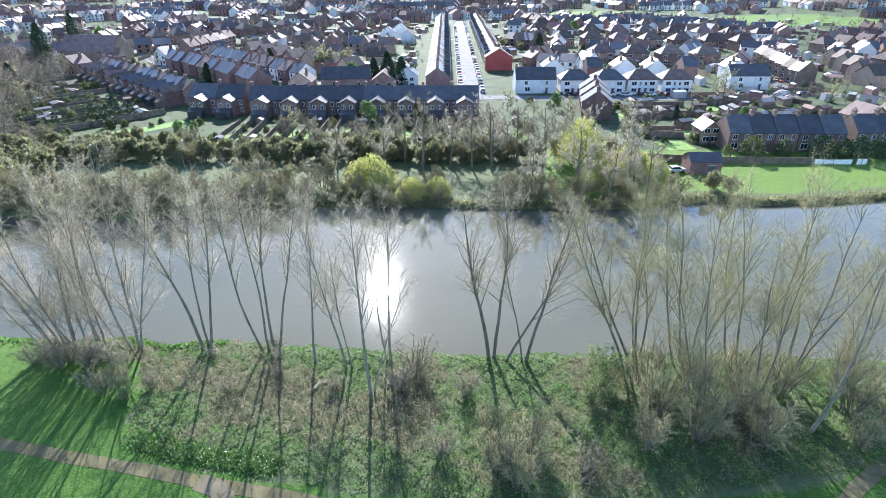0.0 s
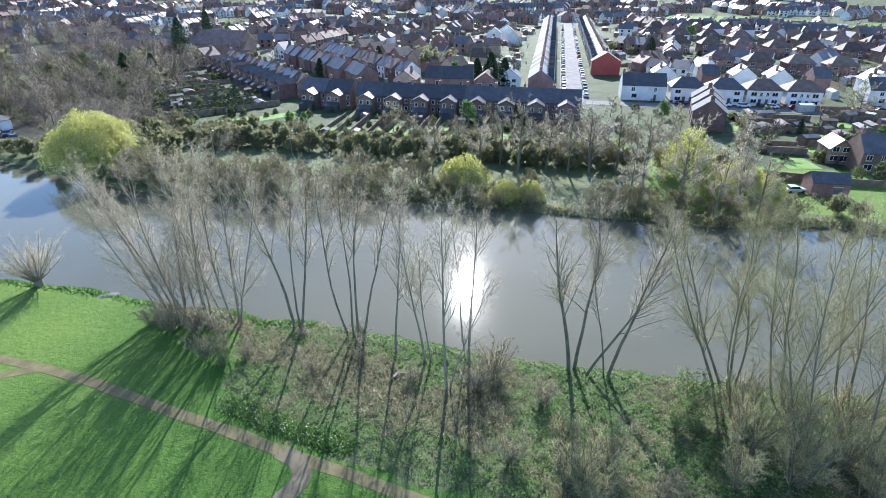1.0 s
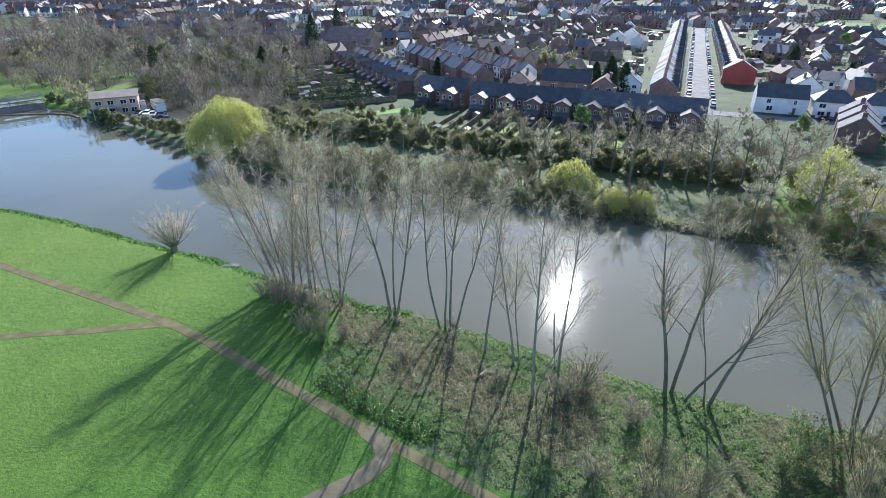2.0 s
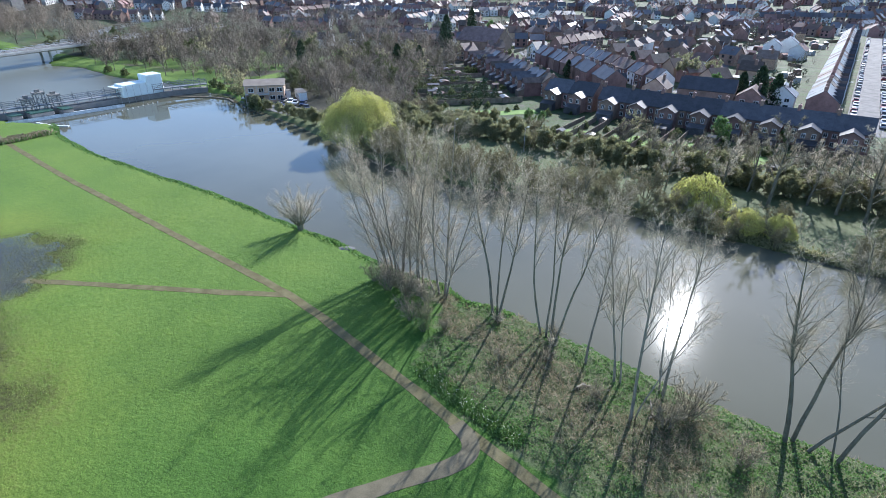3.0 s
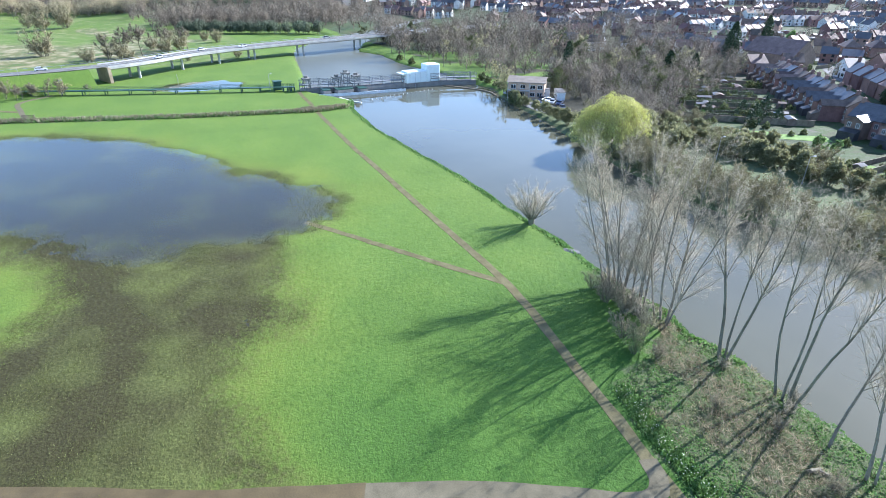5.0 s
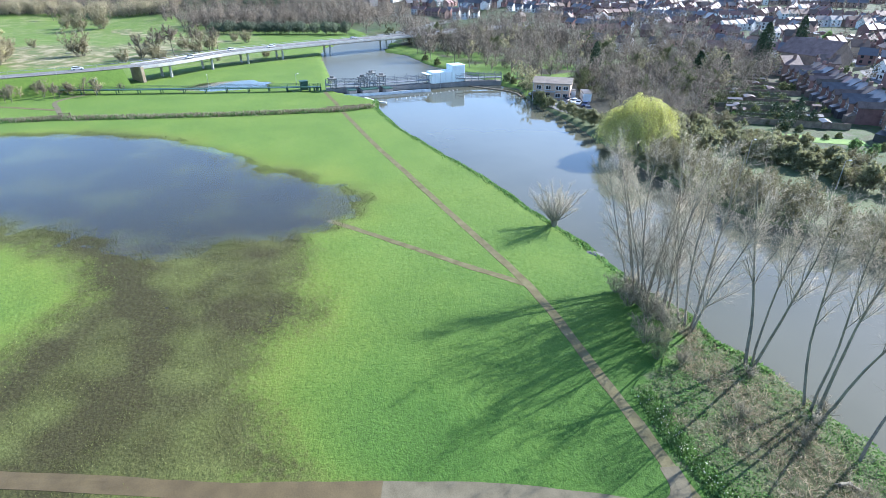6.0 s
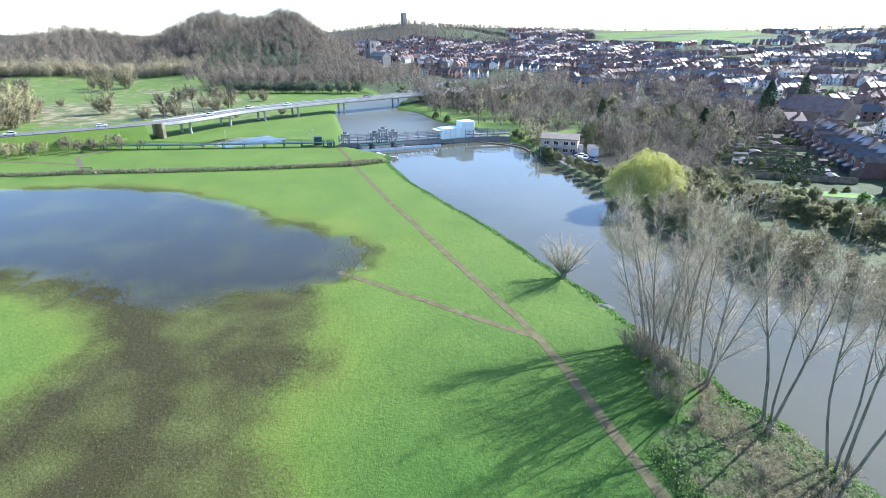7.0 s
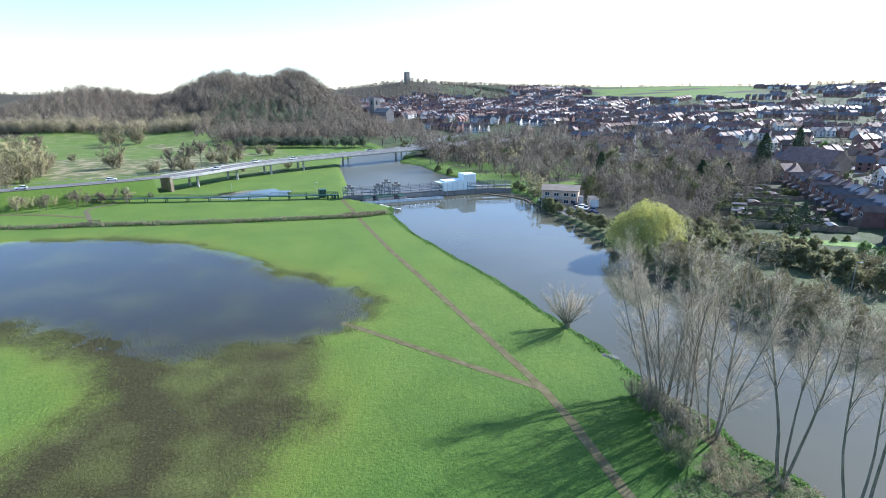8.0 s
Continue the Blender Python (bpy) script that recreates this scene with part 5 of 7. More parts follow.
# terrace by the field, and its neighbours
row([LANE_HOUSE], 75.0, 138.4, 98.2, 137.6, 5, 0, wander=0.0)
row([LANE_HOUSE], 107.3, 138.6, 130.5, 138.6, 5, 0, wander=0.0)
place(SMALL_GABLE, 70.4, 143.5, 0)
row([BUFF_GABLE, RED_GABLE], 118, 152, 150, 156, 4, 10, 3)
# the terrace with rear wings that looks over the hedge
row([WING_HOUSE], -56.5, 175.5, 6.5, 174.6, 8, 0, wander=0.0)
row([WING_HOUSE], -76.5, 178.5, -67.6, 178.0, 2, -4, wander=0.0)
# oblique rows behind the allotments
row([YARD_HOUSE_TILED, YARD_HOUSE, YARD_HOUSE_TILED], -87, 191, -141, 238, 12, -42, 4, 0.25)
row([STREET_HOUSE, GABLED_TILED, GABLED_HOUSE], -70, 210, -120, 256, 10, 138, 5, 0.8)
row([STREET_HOUSE, STREET_HOUSE_TILED, STREET_HOUSE_PALE], -56, 222, -108, 271, 11, -42, 6)
row([RED_GABLE, BUFF_GABLE, WHITE_GABLE], -40, 238, -95, 287, 7, 138, 7, 1.0)
row([RED_GABLE, WHITE_GABLE, BRICK_SEMI], -152, 262, -196, 320, 6, -42, 8, 1.5)
# the long straight street
row([GABLED_HOUSE, GABLED_HOUSE, GABLED_TILED], -2.4, 212, -1.0, 452, 40, 90, 11, 0.1)
place(RED_END, 24.8, 255, -90)
row([GABLED_TILED, GABLED_HOUSE], 24.4, 264, 25.6, 456, 32, -90, 12, 0.1)
row([RED_GABLE, WHITE_GABLE], -14, 216, -22, 206, 2, 0, 13)
place(LONG_BLOCK, -36, 208, 4)
place(BUFF_GABLE, -52, 205, 0)
row([BUFF_GABLE, RED_GABLE, STREET_HOUSE_PALE, SHED_ROW], -32, 262, -30, 440, 9, -90, 14, 5.0)
row([GABLED_TILED, STREET_HOUSE, RED_GABLE], -64, 300, -62, 450, 9, 90, 15, 4.0)
row([WHITE_SEMI, BRICK_SEMI, RED_GABLE], -95, 310, -90, 450, 9, -90, 16, 1.0)
# white pairs on the cross street
place(WHITE_BLOCK, 34, 208.5, 0)
row([SLATE_SEMI], 48.5, 207, 61, 207, 2, 0, wander=0.0)
row([WHITE_SEMI], 73, 207, 85.5, 207, 2, 0, wander=0.0)
place(WHITE_BLOCK, 115.5, 214, 0)
row([PALE_TERRACE], 47.5, 170, 51.5, 190, 3, 78, wander=0.0)
# hipped pairs in rows
row([BRICK_SEMI], 76, 275, 122, 266, 4, 4, 21, 0.0)
row([BRICK_SEMI], 69, 332, 178, 309, 8, 6, 22, 0.0)
row([BRICK_SEMI, BRICK_SEMI, WHITE_SEMI], 60, 372, 190, 346, 9, 6, 23, 0.0)
row([BRICK_SEMI, SLATE_SEMI], 52, 415, 176, 396, 8, 186, 24, 0.5)
row([STREET_HOUSE_TILED, STREET_HOUSE], 142, 222, 152, 268, 7, -78, 25, 0.0)
row([BUFF_GABLE, STREET_HOUSE_TILED], 166, 216, 182, 262, 6, 100, 26, 0.3)
row([BUFF_GABLE, RED_GABLE, SHED_ROW], 176, 190, 230, 222, 5, 20, 27, 1.0)
row([BRICK_SEMI, BUFF_GABLE], 196, 250, 260, 275, 6, 20, 28, 1.0)
row([BRICK_SEMI, RED_GABLE], 200, 300, 275, 330, 6, 20, 29, 1.0)
place(LONG_BLOCK, 150, 400, 10)
place(LONG_BLOCK, 168, 404, 10)
row([STREET_HOUSE, WHITE_GABLE], 45, 235, 118, 232, 6, 180, 30, 2.0)
# big brick hall by the allotments
HALL = terraced_house("large red brick hall with a broad dark tiled roof", 26.0, 15.0, 7.0, 13.0, roof=TILE_ROOF, group="", name="assembly_hall")
place(HALL, -163, 268, -4)
place(WHITE_GABLE, -131, 270, -30)
place(RED_GABLE, -158, 243, -20)
# houses beyond the riverside building
row([WHITE_GABLE, BUFF_GABLE], -250, 234, -228, 262, 3, -60, 31, 1.0)
row([RED_GABLE, BRICK_SEMI], -300, 300, -230, 350, 6, -50, 32, 2.0)
row([WHITE_GABLE, RED_GABLE, BRICK_SEMI], -440, 290, -330, 400, 9, -55, 33, 4.0)
place(LONG_BLOCK, -336, 402, -40)
row([BRICK_SEMI, BUFF_GABLE], -180, 330, -110, 400, 8, -45, 34, 2.0)


def distant_houses():
    """The town beyond the nearer streets: rows of plain brick, rendered and slated houses."""
    r = np.random.default_rng(77)
    V, F, M = [], [], []
    base = 0
    taken = np.array(HOUSE_SPOTS)
    for cell in range(1900):
        az, d = (r.uniform(-62, 74), 235 + 1040 * r.uniform(0, 1) ** 0.9) if cell < 1500 else (r.uniform(44, 76), r.uniform(680, 1120))
        if d < 420 and r.random() < 0.35:
            continue
        if az > 24 and d < 330 or az > 50 and d < 560:
            continue
        if 35.5 < az < 51.5 and d > 985:
            continue
        if az > 66 and not 640 < d < 1150 or az > 67 and d < 730 or az > 58 and d > 940:
            continue
        cx, cy = -d * np.sin(np.radians(az)), d * np.cos(np.radians(az))
        if cy > 0 and ((cx - 150) / 75) ** 2 + ((cy - 520) / 60) ** 2 < 1 or ((cx - 285) / 85) ** 2 + ((cy - 470) / 60) ** 2 < 1:
            continue
        turn = np.radians(az * 0.6 + r.normal(0, 25) + (90 if r.random() < 0.45 else 0))
        n = r.integers(2, 7)
        ux, uy = np.cos(turn), np.sin(turn)
        roof_tone, wall_tone = r.integers(2, 4), (0 if r.random() < 0.72 else 1)
        for k in range(n):
            w, dep, eave = r.uniform(5.5, 9), r.uniform(6.5, 8.5), r.uniform(4.2, 5.2)
            ridge = eave + r.uniform(2.4, 3.4)
            px, py = cx + ux * (k - n / 2) * 9.5, cy + uy * (k - n / 2) * 9.5
            if (-12 < px < 36 and py < 490) or np.min(np.hypot(taken[:, 0] - px, taken[:, 1] - py)) < 15 or (py < 225):
                continue
            pz = ground_z(px, py)
            hw, hd = w / 2, dep / 2
            local = [(-hw, -hd, -2), (hw, -hd, -2), (hw, hd, -2), (-hw, hd, -2), (-hw, -hd, eave), (hw, -hd, eave), (hw, hd, eave), (-hw, hd, eave), (-hw, 0, ridge), (hw, 0, ridge)]
            o = 0.35
            local += [(-hw - o, -hd - o, eave - 0.25), (hw + o, -hd - o, eave - 0.25), (hw + o, hd + o, eave - 0.25), (-hw - o, hd + o, eave - 0.25), (-hw - o, 0, ridge + 0.15), (hw + o, 0, ridge + 0.15)]
            c = 0.45
            local += [(sx * c + hw * 0.8, sy * c, z) for z in (ridge - 0.8, ridge + 1.2) for sx, sy in ((-1, -1), (1, -1), (1, 1), (-1, 1))]
            # windows as shallow boxes on the front
            wins = []
            for wx in (-hw * 0.5, hw * 0.5):
                for wz in (0.9, 3.1):
                    s = len(local)
                    local += [(wx + a * 0.6, -hd - y, wz + z * 1.3) for y in (0.0, 0.06) for a, z in ((-1, 0), (1, 0), (1, 1), (-1, 1))]
                    wins.append(s)
            tri = [(0, 1, 5), (0, 5, 4), (1, 2, 6), (1, 6, 5), (2, 3, 7), (2, 7, 6), (3, 0, 4), (3, 4, 7), (4, 8, 7), (5, 6, 9)]
            mat = [wall_tone if r.random() < 0.85 else 1 - wall_tone] * 10
            tri += [(10, 11, 15), (10, 15, 14), (12, 13, 14), (12, 14, 15)]
            mat += [roof_tone] * 4
            for a, b in ((0, 1), (1, 2), (2, 3), (3, 0)):
                tri += [(16 + a, 16 + b, 20 + b), (16 + a, 20 + b, 20 + a)]
                mat += [0, 0]
            tri += [(20, 21, 22), (20, 22, 23)]
            mat += [0, 0]
            for s in wins:
                tri += [(s + 4, s + 5, s + 6), (s + 4, s + 6, s + 7), (s + 3, s + 2, s + 6), (s + 3, s + 6, s + 7)]
                mat += [4] * 4
            L = np.array(local)
            W = np.stack([px + L[:, 0] * ux - L[:, 1] * uy, py + L[:, 0] * uy + L[:, 1] * ux, pz + L[:, 2]], 1)
            V.append(W)
            F.append(np.array(tri) + base)
            M += mat
            base += len(W)
    me = fast_mesh("distant_houses", np.concatenate(V), np.concatenate(F), True)
    dress(me, BRICK_FAR, RENDER_FAR, SLATE_FAR, TILE_FAR, GLASS)
    me.polygons.foreach_set("material_index", np.array(M, dtype=np.int32))
    tagged(new("distant_houses", me), "rows of brick and white houses on the far slopes", "houses", kind="stuff")


BRICK_FAR = surface("distant_brick", (0.19, 0.11, 0.088), (0.33, 0.205, 0.165), 0.05, 0.6, 0.85, 0.0, island=0.3)
RENDER_FAR = surface("distant_render", (0.55, 0.54, 0.5), (0.78, 0.77, 0.73), 0.05, 0.6, 0.75, 0.0, island=0.15)
SLATE_FAR = surface("distant_slate", (0.06, 0.06, 0.066), (0.13, 0.125, 0.13), 0.05, 0.6, 0.5, 0.0, island=0.4, specular=0.5)
TILE_FAR = surface("distant_tile", (0.1, 0.06, 0.045), (0.19, 0.115, 0.09), 0.05, 0.6, 0.7, 0.0, island=0.35, specular=0.35)
distant_houses()

# ---------------------------------------------------------------- streets
STREET_WORDS = "pale worn asphalt street between the houses"
lane("road_street", [(10, 193), (10.6, 260), (11.6, 360), (12.6, 480)], 9.6, STREET, STREET_WORDS, 0.06, across=4, category="road")
lane("road_cross", [(-60, 197), (-10, 197.5), (40, 197), (100, 196), (140, 200), (200, 184), (300, 170)], 6.5, STREET, STREET_WORDS, 0.07, category="road")
lane("road_close", [(128, 200), (133, 230), (138, 262), (170, 290), (230, 288)], 6.5, STREET, STREET_WORDS, 0.08, category="road")
lane("road_side", [(19, 300), (40, 299), (110, 290), (190, 285)], 6.0, STREET, STREET_WORDS, 0.065, category="road")
lane("road_oblique", [(-62, 198), (-95, 232), (-135, 270), (-180, 330)], 6.0, STREET, STREET_WORDS, 0.065, category="road")
lane("road_back", [(-48, 222), (-48, 300), (-48, 450)], 6.0, STREET, STREET_WORDS, 0.075, category="road")
lane("road_pairs", [(55, 352), (120, 340), (195, 328)], 6.0, STREET, STREET_WORDS, 0.07, category="road")


def car(label, colour):
    """A parked hatchback."""
    ob = thing("car", label, "car", "parked cars")
    bm = prism(bmesh.new(), [(-2.1, 0.35), (-2.1, 0.75), (-1.95, 0.88), (-0.9, 0.95), (1.9, 0.98), (2.08, 0.8), (2.08, 0.35)], -0.85, 0.85)
    bmesh.ops.bevel(bm, geom=list(bm.edges), offset=0.07, segments=1, affect="EDGES")
    part("body", bm, colour, ob)
    bm = prism(bmesh.new(), [(-1.0, 0.93), (-0.3, 1.4), (1.3, 1.42), (1.85, 0.95)], -0.74, 0.74)
    bmesh.ops.bevel(bm, geom=list(bm.edges), offset=0.05, segments=1, affect="EDGES")
    cabin = part("cabin", bm, GLASS, ob, "dark glazed cabin")
    part("roof", prism(bmesh.new(), [(-0.32, 1.38), (-0.2, 1.46), (1.2, 1.48), (1.36, 1.4)], -0.68, 0.68), colour, cabin)
    for x in (-0.8, 0.8):
        for y in (-1.3, 1.3):
            part("wheel", rod(bmesh.new(), (x - 0.1, y, 0.31), (x + 0.1, y, 0.31), 0.31, None, 10), TYRE, ob)
    for x in (-0.6, 0.6):
        part("headlight", boxed(x - 0.16, x + 0.16, -2.13, -2.05, 0.62, 0.76, bevel=0.02), TRIM_WHITE, ob)
        part("tail_light", boxed(x - 0.16, x + 0.16, 2.04, 2.11, 0.66, 0.8, bevel=0.02), BRICK_RED, ob)
    return ob


def paint(name, rgb):
    return surface(name, tuple(c * 0.9 for c in rgb), rgb, 0.5, 3.0, 0.28, 0.0)


CARS = [car(words, paint(name, rgb)) for words, name, rgb in (("parked silver hatchback car", "silver_paint", (0.45, 0.46, 0.47)), ("parked black hatchback car", "black_paint", (0.02, 0.02, 0.022)), ("parked white hatchback car", "white_paint", (0.78, 0.78, 0.78)), ("parked dark blue hatchback car", "blue_paint", (0.02, 0.035, 0.1)), ("parked red hatchback car", "red_paint", (0.25, 0.02, 0.02)))]
r = random.Random(31)


def park(x, y, turn, lift=0.07):
    m = pose(x, y, ground_z(x, y) + lift, 0, 0, turn)
    ob = CARS[r.randrange(5)]
    if not ob.get("placed"):
        ob["placed"] = 1
        ob.matrix_basis = m
    else:
        copy_thing(ob, m)


for side in (6.6, 14.6):
    y = 206.0
    while y < 470:
        if r.random() < 0.72:
            park(side + (y - 200) * 0.0095 + r.uniform(-0.15, 0.15), y, r.choice((0, 180)))
        y += 6.2
for x in (46, 52, 60, 66, 75, 82, 88, 101, 108, 122, 130):
    park(x, 199.2 + r.uniform(-0.2, 0.2), 90)
for x, y, a in ((135, 224, 8), (137, 240, 8), (141, 258, 20), (127, 208, 20), (-60, 202, 40), (-80, 220, 40), (-105, 244, 40), (-120, 258, 40), (-45.8, 240, 0), (-45.8, 262, 0), (-50.2, 280, 0), (-50.2, 330, 0)):
    park(x, y, a)

# ---------------------------------------------------------------- road bridge, footbridge and weir
ROAD_LINE = [(-232, -230), (-250, -130), (-258, -72), (-269, -14), (-296, 24), (-312, 64), (-331, 133), (-346, 180), (-360, 240)]


def along(line, pieces=8):
    pts = np.array(smooth_line(line, pieces))
    way = np.gradient(pts, axis=0)
    way /= np.linalg.norm(way, axis=1)[:, None]
    return pts, np.stack([-way[:, 1], way[:, 0]], -1)


def ribbon(name, pts, side, section, material, parent=None, label=""):
    """A cross-section, as pairs of offset and height, drawn along a line; heights may be a list for each point."""
    n, m = len(pts), len(section)
    V = np.array([[(*(p + s * o), h) for o, h in section] for p, s in zip(pts, side)]).reshape(-1, 3)
    i = np.arange(n * m).reshape(n, m)
    faces = [(i[a, b], i[a + 1, b], i[a + 1, (b + 1) % m], i[a, (b + 1) % m]) for a in range(n - 1) for b in range(m)]
    bm = bmesh.new()
    vs = [bm.verts.new(v) for v in V]
    for f in faces:
        bm.faces.new([vs[k] for k in f])
    bm.faces.new([vs[k] for k in i[0]])
    bm.faces.new([vs[k] for k in i[-1][::-1]])
    bmesh.ops.recalc_face_normals(bm, faces=bm.faces)
    return part(name, bm, material, parent, label)


pts, side = along(ROAD_LINE)
south = pts[:, 1] < -17
north = pts[:, 1] > -19
road_bridge = thing("road_bridge", "long grey concrete road bridge on paired round piers", "bridge", kind="")
TOP = 6.3
ribbon("deck", pts[north], side[north], [(-5.8, TOP - 0.9), (-5.8, TOP - 0.1), (5.8, TOP - 0.1), (5.8, TOP - 0.9), (3.5, TOP - 1.5), (-3.5, TOP - 1.5)], CONCRETE, road_bridge)
ribbon("carriageway", pts, side, [(-4.4, TOP - 0.098), (-4.4, TOP), (4.4, TOP), (4.4, TOP - 0.098)], ASPHALT, road_bridge, "worn grey asphalt carriageway")
for s in (-1, 1):
    ribbon("parapet", pts[north], side[north], [(s * 5.4 - 0.15, TOP - 0.1), (s * 5.4 - 0.15, TOP + 0.35), (s * 5.4 + 0.15, TOP + 0.35), (s * 5.4 + 0.15, TOP - 0.1)], CONCRETE, road_bridge)
    ribbon("rail", pts, side, [(s * 5.3 - 0.05, TOP + 0.85), (s * 5.3 - 0.05, TOP + 0.95), (s * 5.3 + 0.05, TOP + 0.95), (s * 5.3 + 0.05, TOP + 0.85)], STEEL_GREY, road_bridge)
    for k in range(0, len(pts), 2):
        p = pts[k] + side[k] * s * 5.3
        part("rail_post", boxed(p[0] - 0.06, p[0] + 0.06, p[1] - 0.06, p[1] + 0.06, TOP - 0.3, TOP + 0.9), STEEL_GREY, road_bridge)
for k in np.where(north)[0][2::4]:
    for s in (-3.2, 3.2):
        p = pts[k] + side[k] * s
        part("pier", rod(bmesh.new(), (*p, -3.5), (*p, TOP - 1.4), 0.55, None, 10), CONCRETE, road_bridge)
k = np.where(north)[0][0]
a, d = pts[k], side[k]
bm = boxed(-6.0, 6.0, -0.6, 0.6, -1.0, TOP - 0.2)
bmesh.ops.transform(bm, matrix=Matrix.Translation((*a, 0)) @ Matrix.Rotation(math.atan2(d[1], d[0]), 4, "Z"), verts=bm.verts)
part("abutment", bm, BRICK_BUFF, road_bridge, "pale brick abutment wall")
ribbon("embankment", pts[south], side[south], [(-14, -0.6), (-5.7, TOP - 0.25), (5.7, TOP - 0.25), (14, -0.6)], GROUND).name = "ground_embankment"
tagged(bpy.data.objects["ground_embankment"], "grass bank that carries the road to the bridge", "ground", kind="structure")
for f, off in ((8, 2.0), (21, 2.1), (28, -2.0), (33, 2.0), (37, -2.0), (44, 2.0), (17, -2.1), (52, -2.0)):
    p, s2 = pts[f] + side[f] * off, side[f]
    ob = CARS[(0, 2, 1, 0)[f % 4]]
    copy_thing(ob, pose(p[0], p[1], TOP, 0, 0, math.degrees(math.atan2(s2[1], s2[0])) + (0 if off > 0 else 180)))

WALKWAY = [(-280, -105), (-267, -73), (-256, -50), (-245, -27.5), (-230, 9.5), (-217, 43), (-214.5, 50)]
pts, side = along(WALKWAY, 5)
footbridge = thing("footbridge", "long dark green steel footbridge on low piers across the meadow", "footbridge")
ribbon("deck", pts, side, [(-1.1, 1.35), (-1.1, 1.6), (1.1, 1.6), (1.1, 1.35)], STEEL_GREEN, footbridge)
for s in (-1.05, 1.05):
    for h in (2.05, 2.65):
        ribbon("rail", pts, side, [(s - 0.04, h), (s - 0.04, h + 0.08), (s + 0.04, h + 0.08), (s + 0.04, h)], STEEL_GREEN, footbridge)
for k in range(len(pts)):
    for s in (-0.95, 0.95):
        p = pts[k] + side[k] * s
        part("pier", boxed(p[0] - 0.16, p[0] + 0.16, p[1] - 0.16, p[1] + 0.16, -0.4, 1.4), STEEL_GREEN, footbridge)
        p = pts[k] + side[k] * s * 1.1
        part("rail_post", boxed(p[0] - 0.05, p[0] + 0.05, p[1] - 0.05, p[1] + 0.05, 1.5, 2.75), STEEL_GREEN, footbridge)
lane("path_ramp", [(-203, -33), (-212, -36), (-222, -38), (-236, -40), (-246, -31)], 1.6, PATH_TAR, "pale gravel path from the stile to the footbridge", 0.05)
lane("path_farm", [(-220, -38), (-236, -60), (-240, -80)], 1.8, PATH_DIRT, "faint earth track beside the footbridge", 0.045)
lane("path_weir", [(-179, 47), (-188, 49), (-203, 50), (-212, 51)], 1.4, PATH_DIRT, "earth path between the ditch and the weir", 0.04)

weir = thing("weir", "concrete river weir with a steel gantry walkway", "weir")
line = [(-214, 52), (-209, 70), (-206.5, 92), (-203, 110), (-199, 122)]
pts, side = along(line, 5)
ribbon("sill_wall", pts, side, [(-1.6, -3.5), (-1.6, 0.9), (1.6, 0.9), (1.6, -3.5)], STONE, weir, "dark wet concrete sill")
ribbon("walkway", pts, side, [(-1.3, 2.0), (-1.3, 2.3), (1.3, 2.3), (1.3, 2.0)], STEEL_WORN, weir)
for s in (-1.3, 1.3):
    for h in (2.8, 3.4, 4.0):
        ribbon("rail", pts, side, [(s - 0.05, h), (s - 0.05, h + 0.1), (s + 0.05, h + 0.1), (s + 0.05, h)], STEEL_WORN, weir)
    for k in range(len(pts)):
        p = pts[k] + side[k] * s
        part("post", boxed(p[0] - 0.07, p[0] + 0.07, p[1] - 0.07, p[1] + 0.07, 0.8, 4.2), STEEL_WORN, weir)
        if k + 1 < len(pts):
            q = pts[k + 1] + side[k + 1] * s
            part("brace", rod(bmesh.new(), (*p, 2.3), (*q, 4.0), 0.05, None, 5), STEEL_WORN, weir)
r = random.Random(4)
for cx, cy, h in ((-209.2, 69, 6.2), (-208.6, 73, 5.0), (-209.8, 65.5, 4.8), (-213.2, 54.5, 4.6)):
    for dx in (-1.2, 1.2):
        for dy in (-1.2, 1.2):
            part("gantry_leg", boxed(cx + dx - 0.12, cx + dx + 0.12, cy + dy - 0.12, cy + dy + 0.12, 0.5, h), STEEL_WORN, weir)
    part("gantry_deck", boxed(cx - 1.5, cx + 1.5, cy - 1.5, cy + 1.5, h - 0.5, h), STONE, weir)
    part("winch", boxed(cx - 0.5, cx + 0.5, cy - 0.7, cy + 0.7, h, h + 0.9, bevel=0.15), STONE, weir)
for cx, cy, h in ((-209.2, 69, 6.2), (-208.6, 73, 5.0), (-209.8, 65.5, 4.8)):
    for dx in (-1.2, 1.2):
        for a, b in ((-1.2, 1.2), (1.2, -1.2)):
            part("lattice_bar", rod(bmesh.new(), (cx + dx, cy + a, 2.3), (cx + dx, cy + b, h - 0.4), 0.06, None, 5), STEEL_WORN, weir)
    part("handrail", rod(bmesh.new(), (cx + 1.45, cy - 1.5, h + 1.0), (cx + 1.45, cy + 1.5, h + 1.0), 0.05, None, 5), STEEL_WORN, weir)
    for a in (-1.4, 0, 1.4):
        part("handrail_post", rod(bmesh.new(), (cx + 1.45, cy + a, h), (cx + 1.45, cy + a, h + 1.0), 0.05, None, 5), STEEL_WORN, weir)
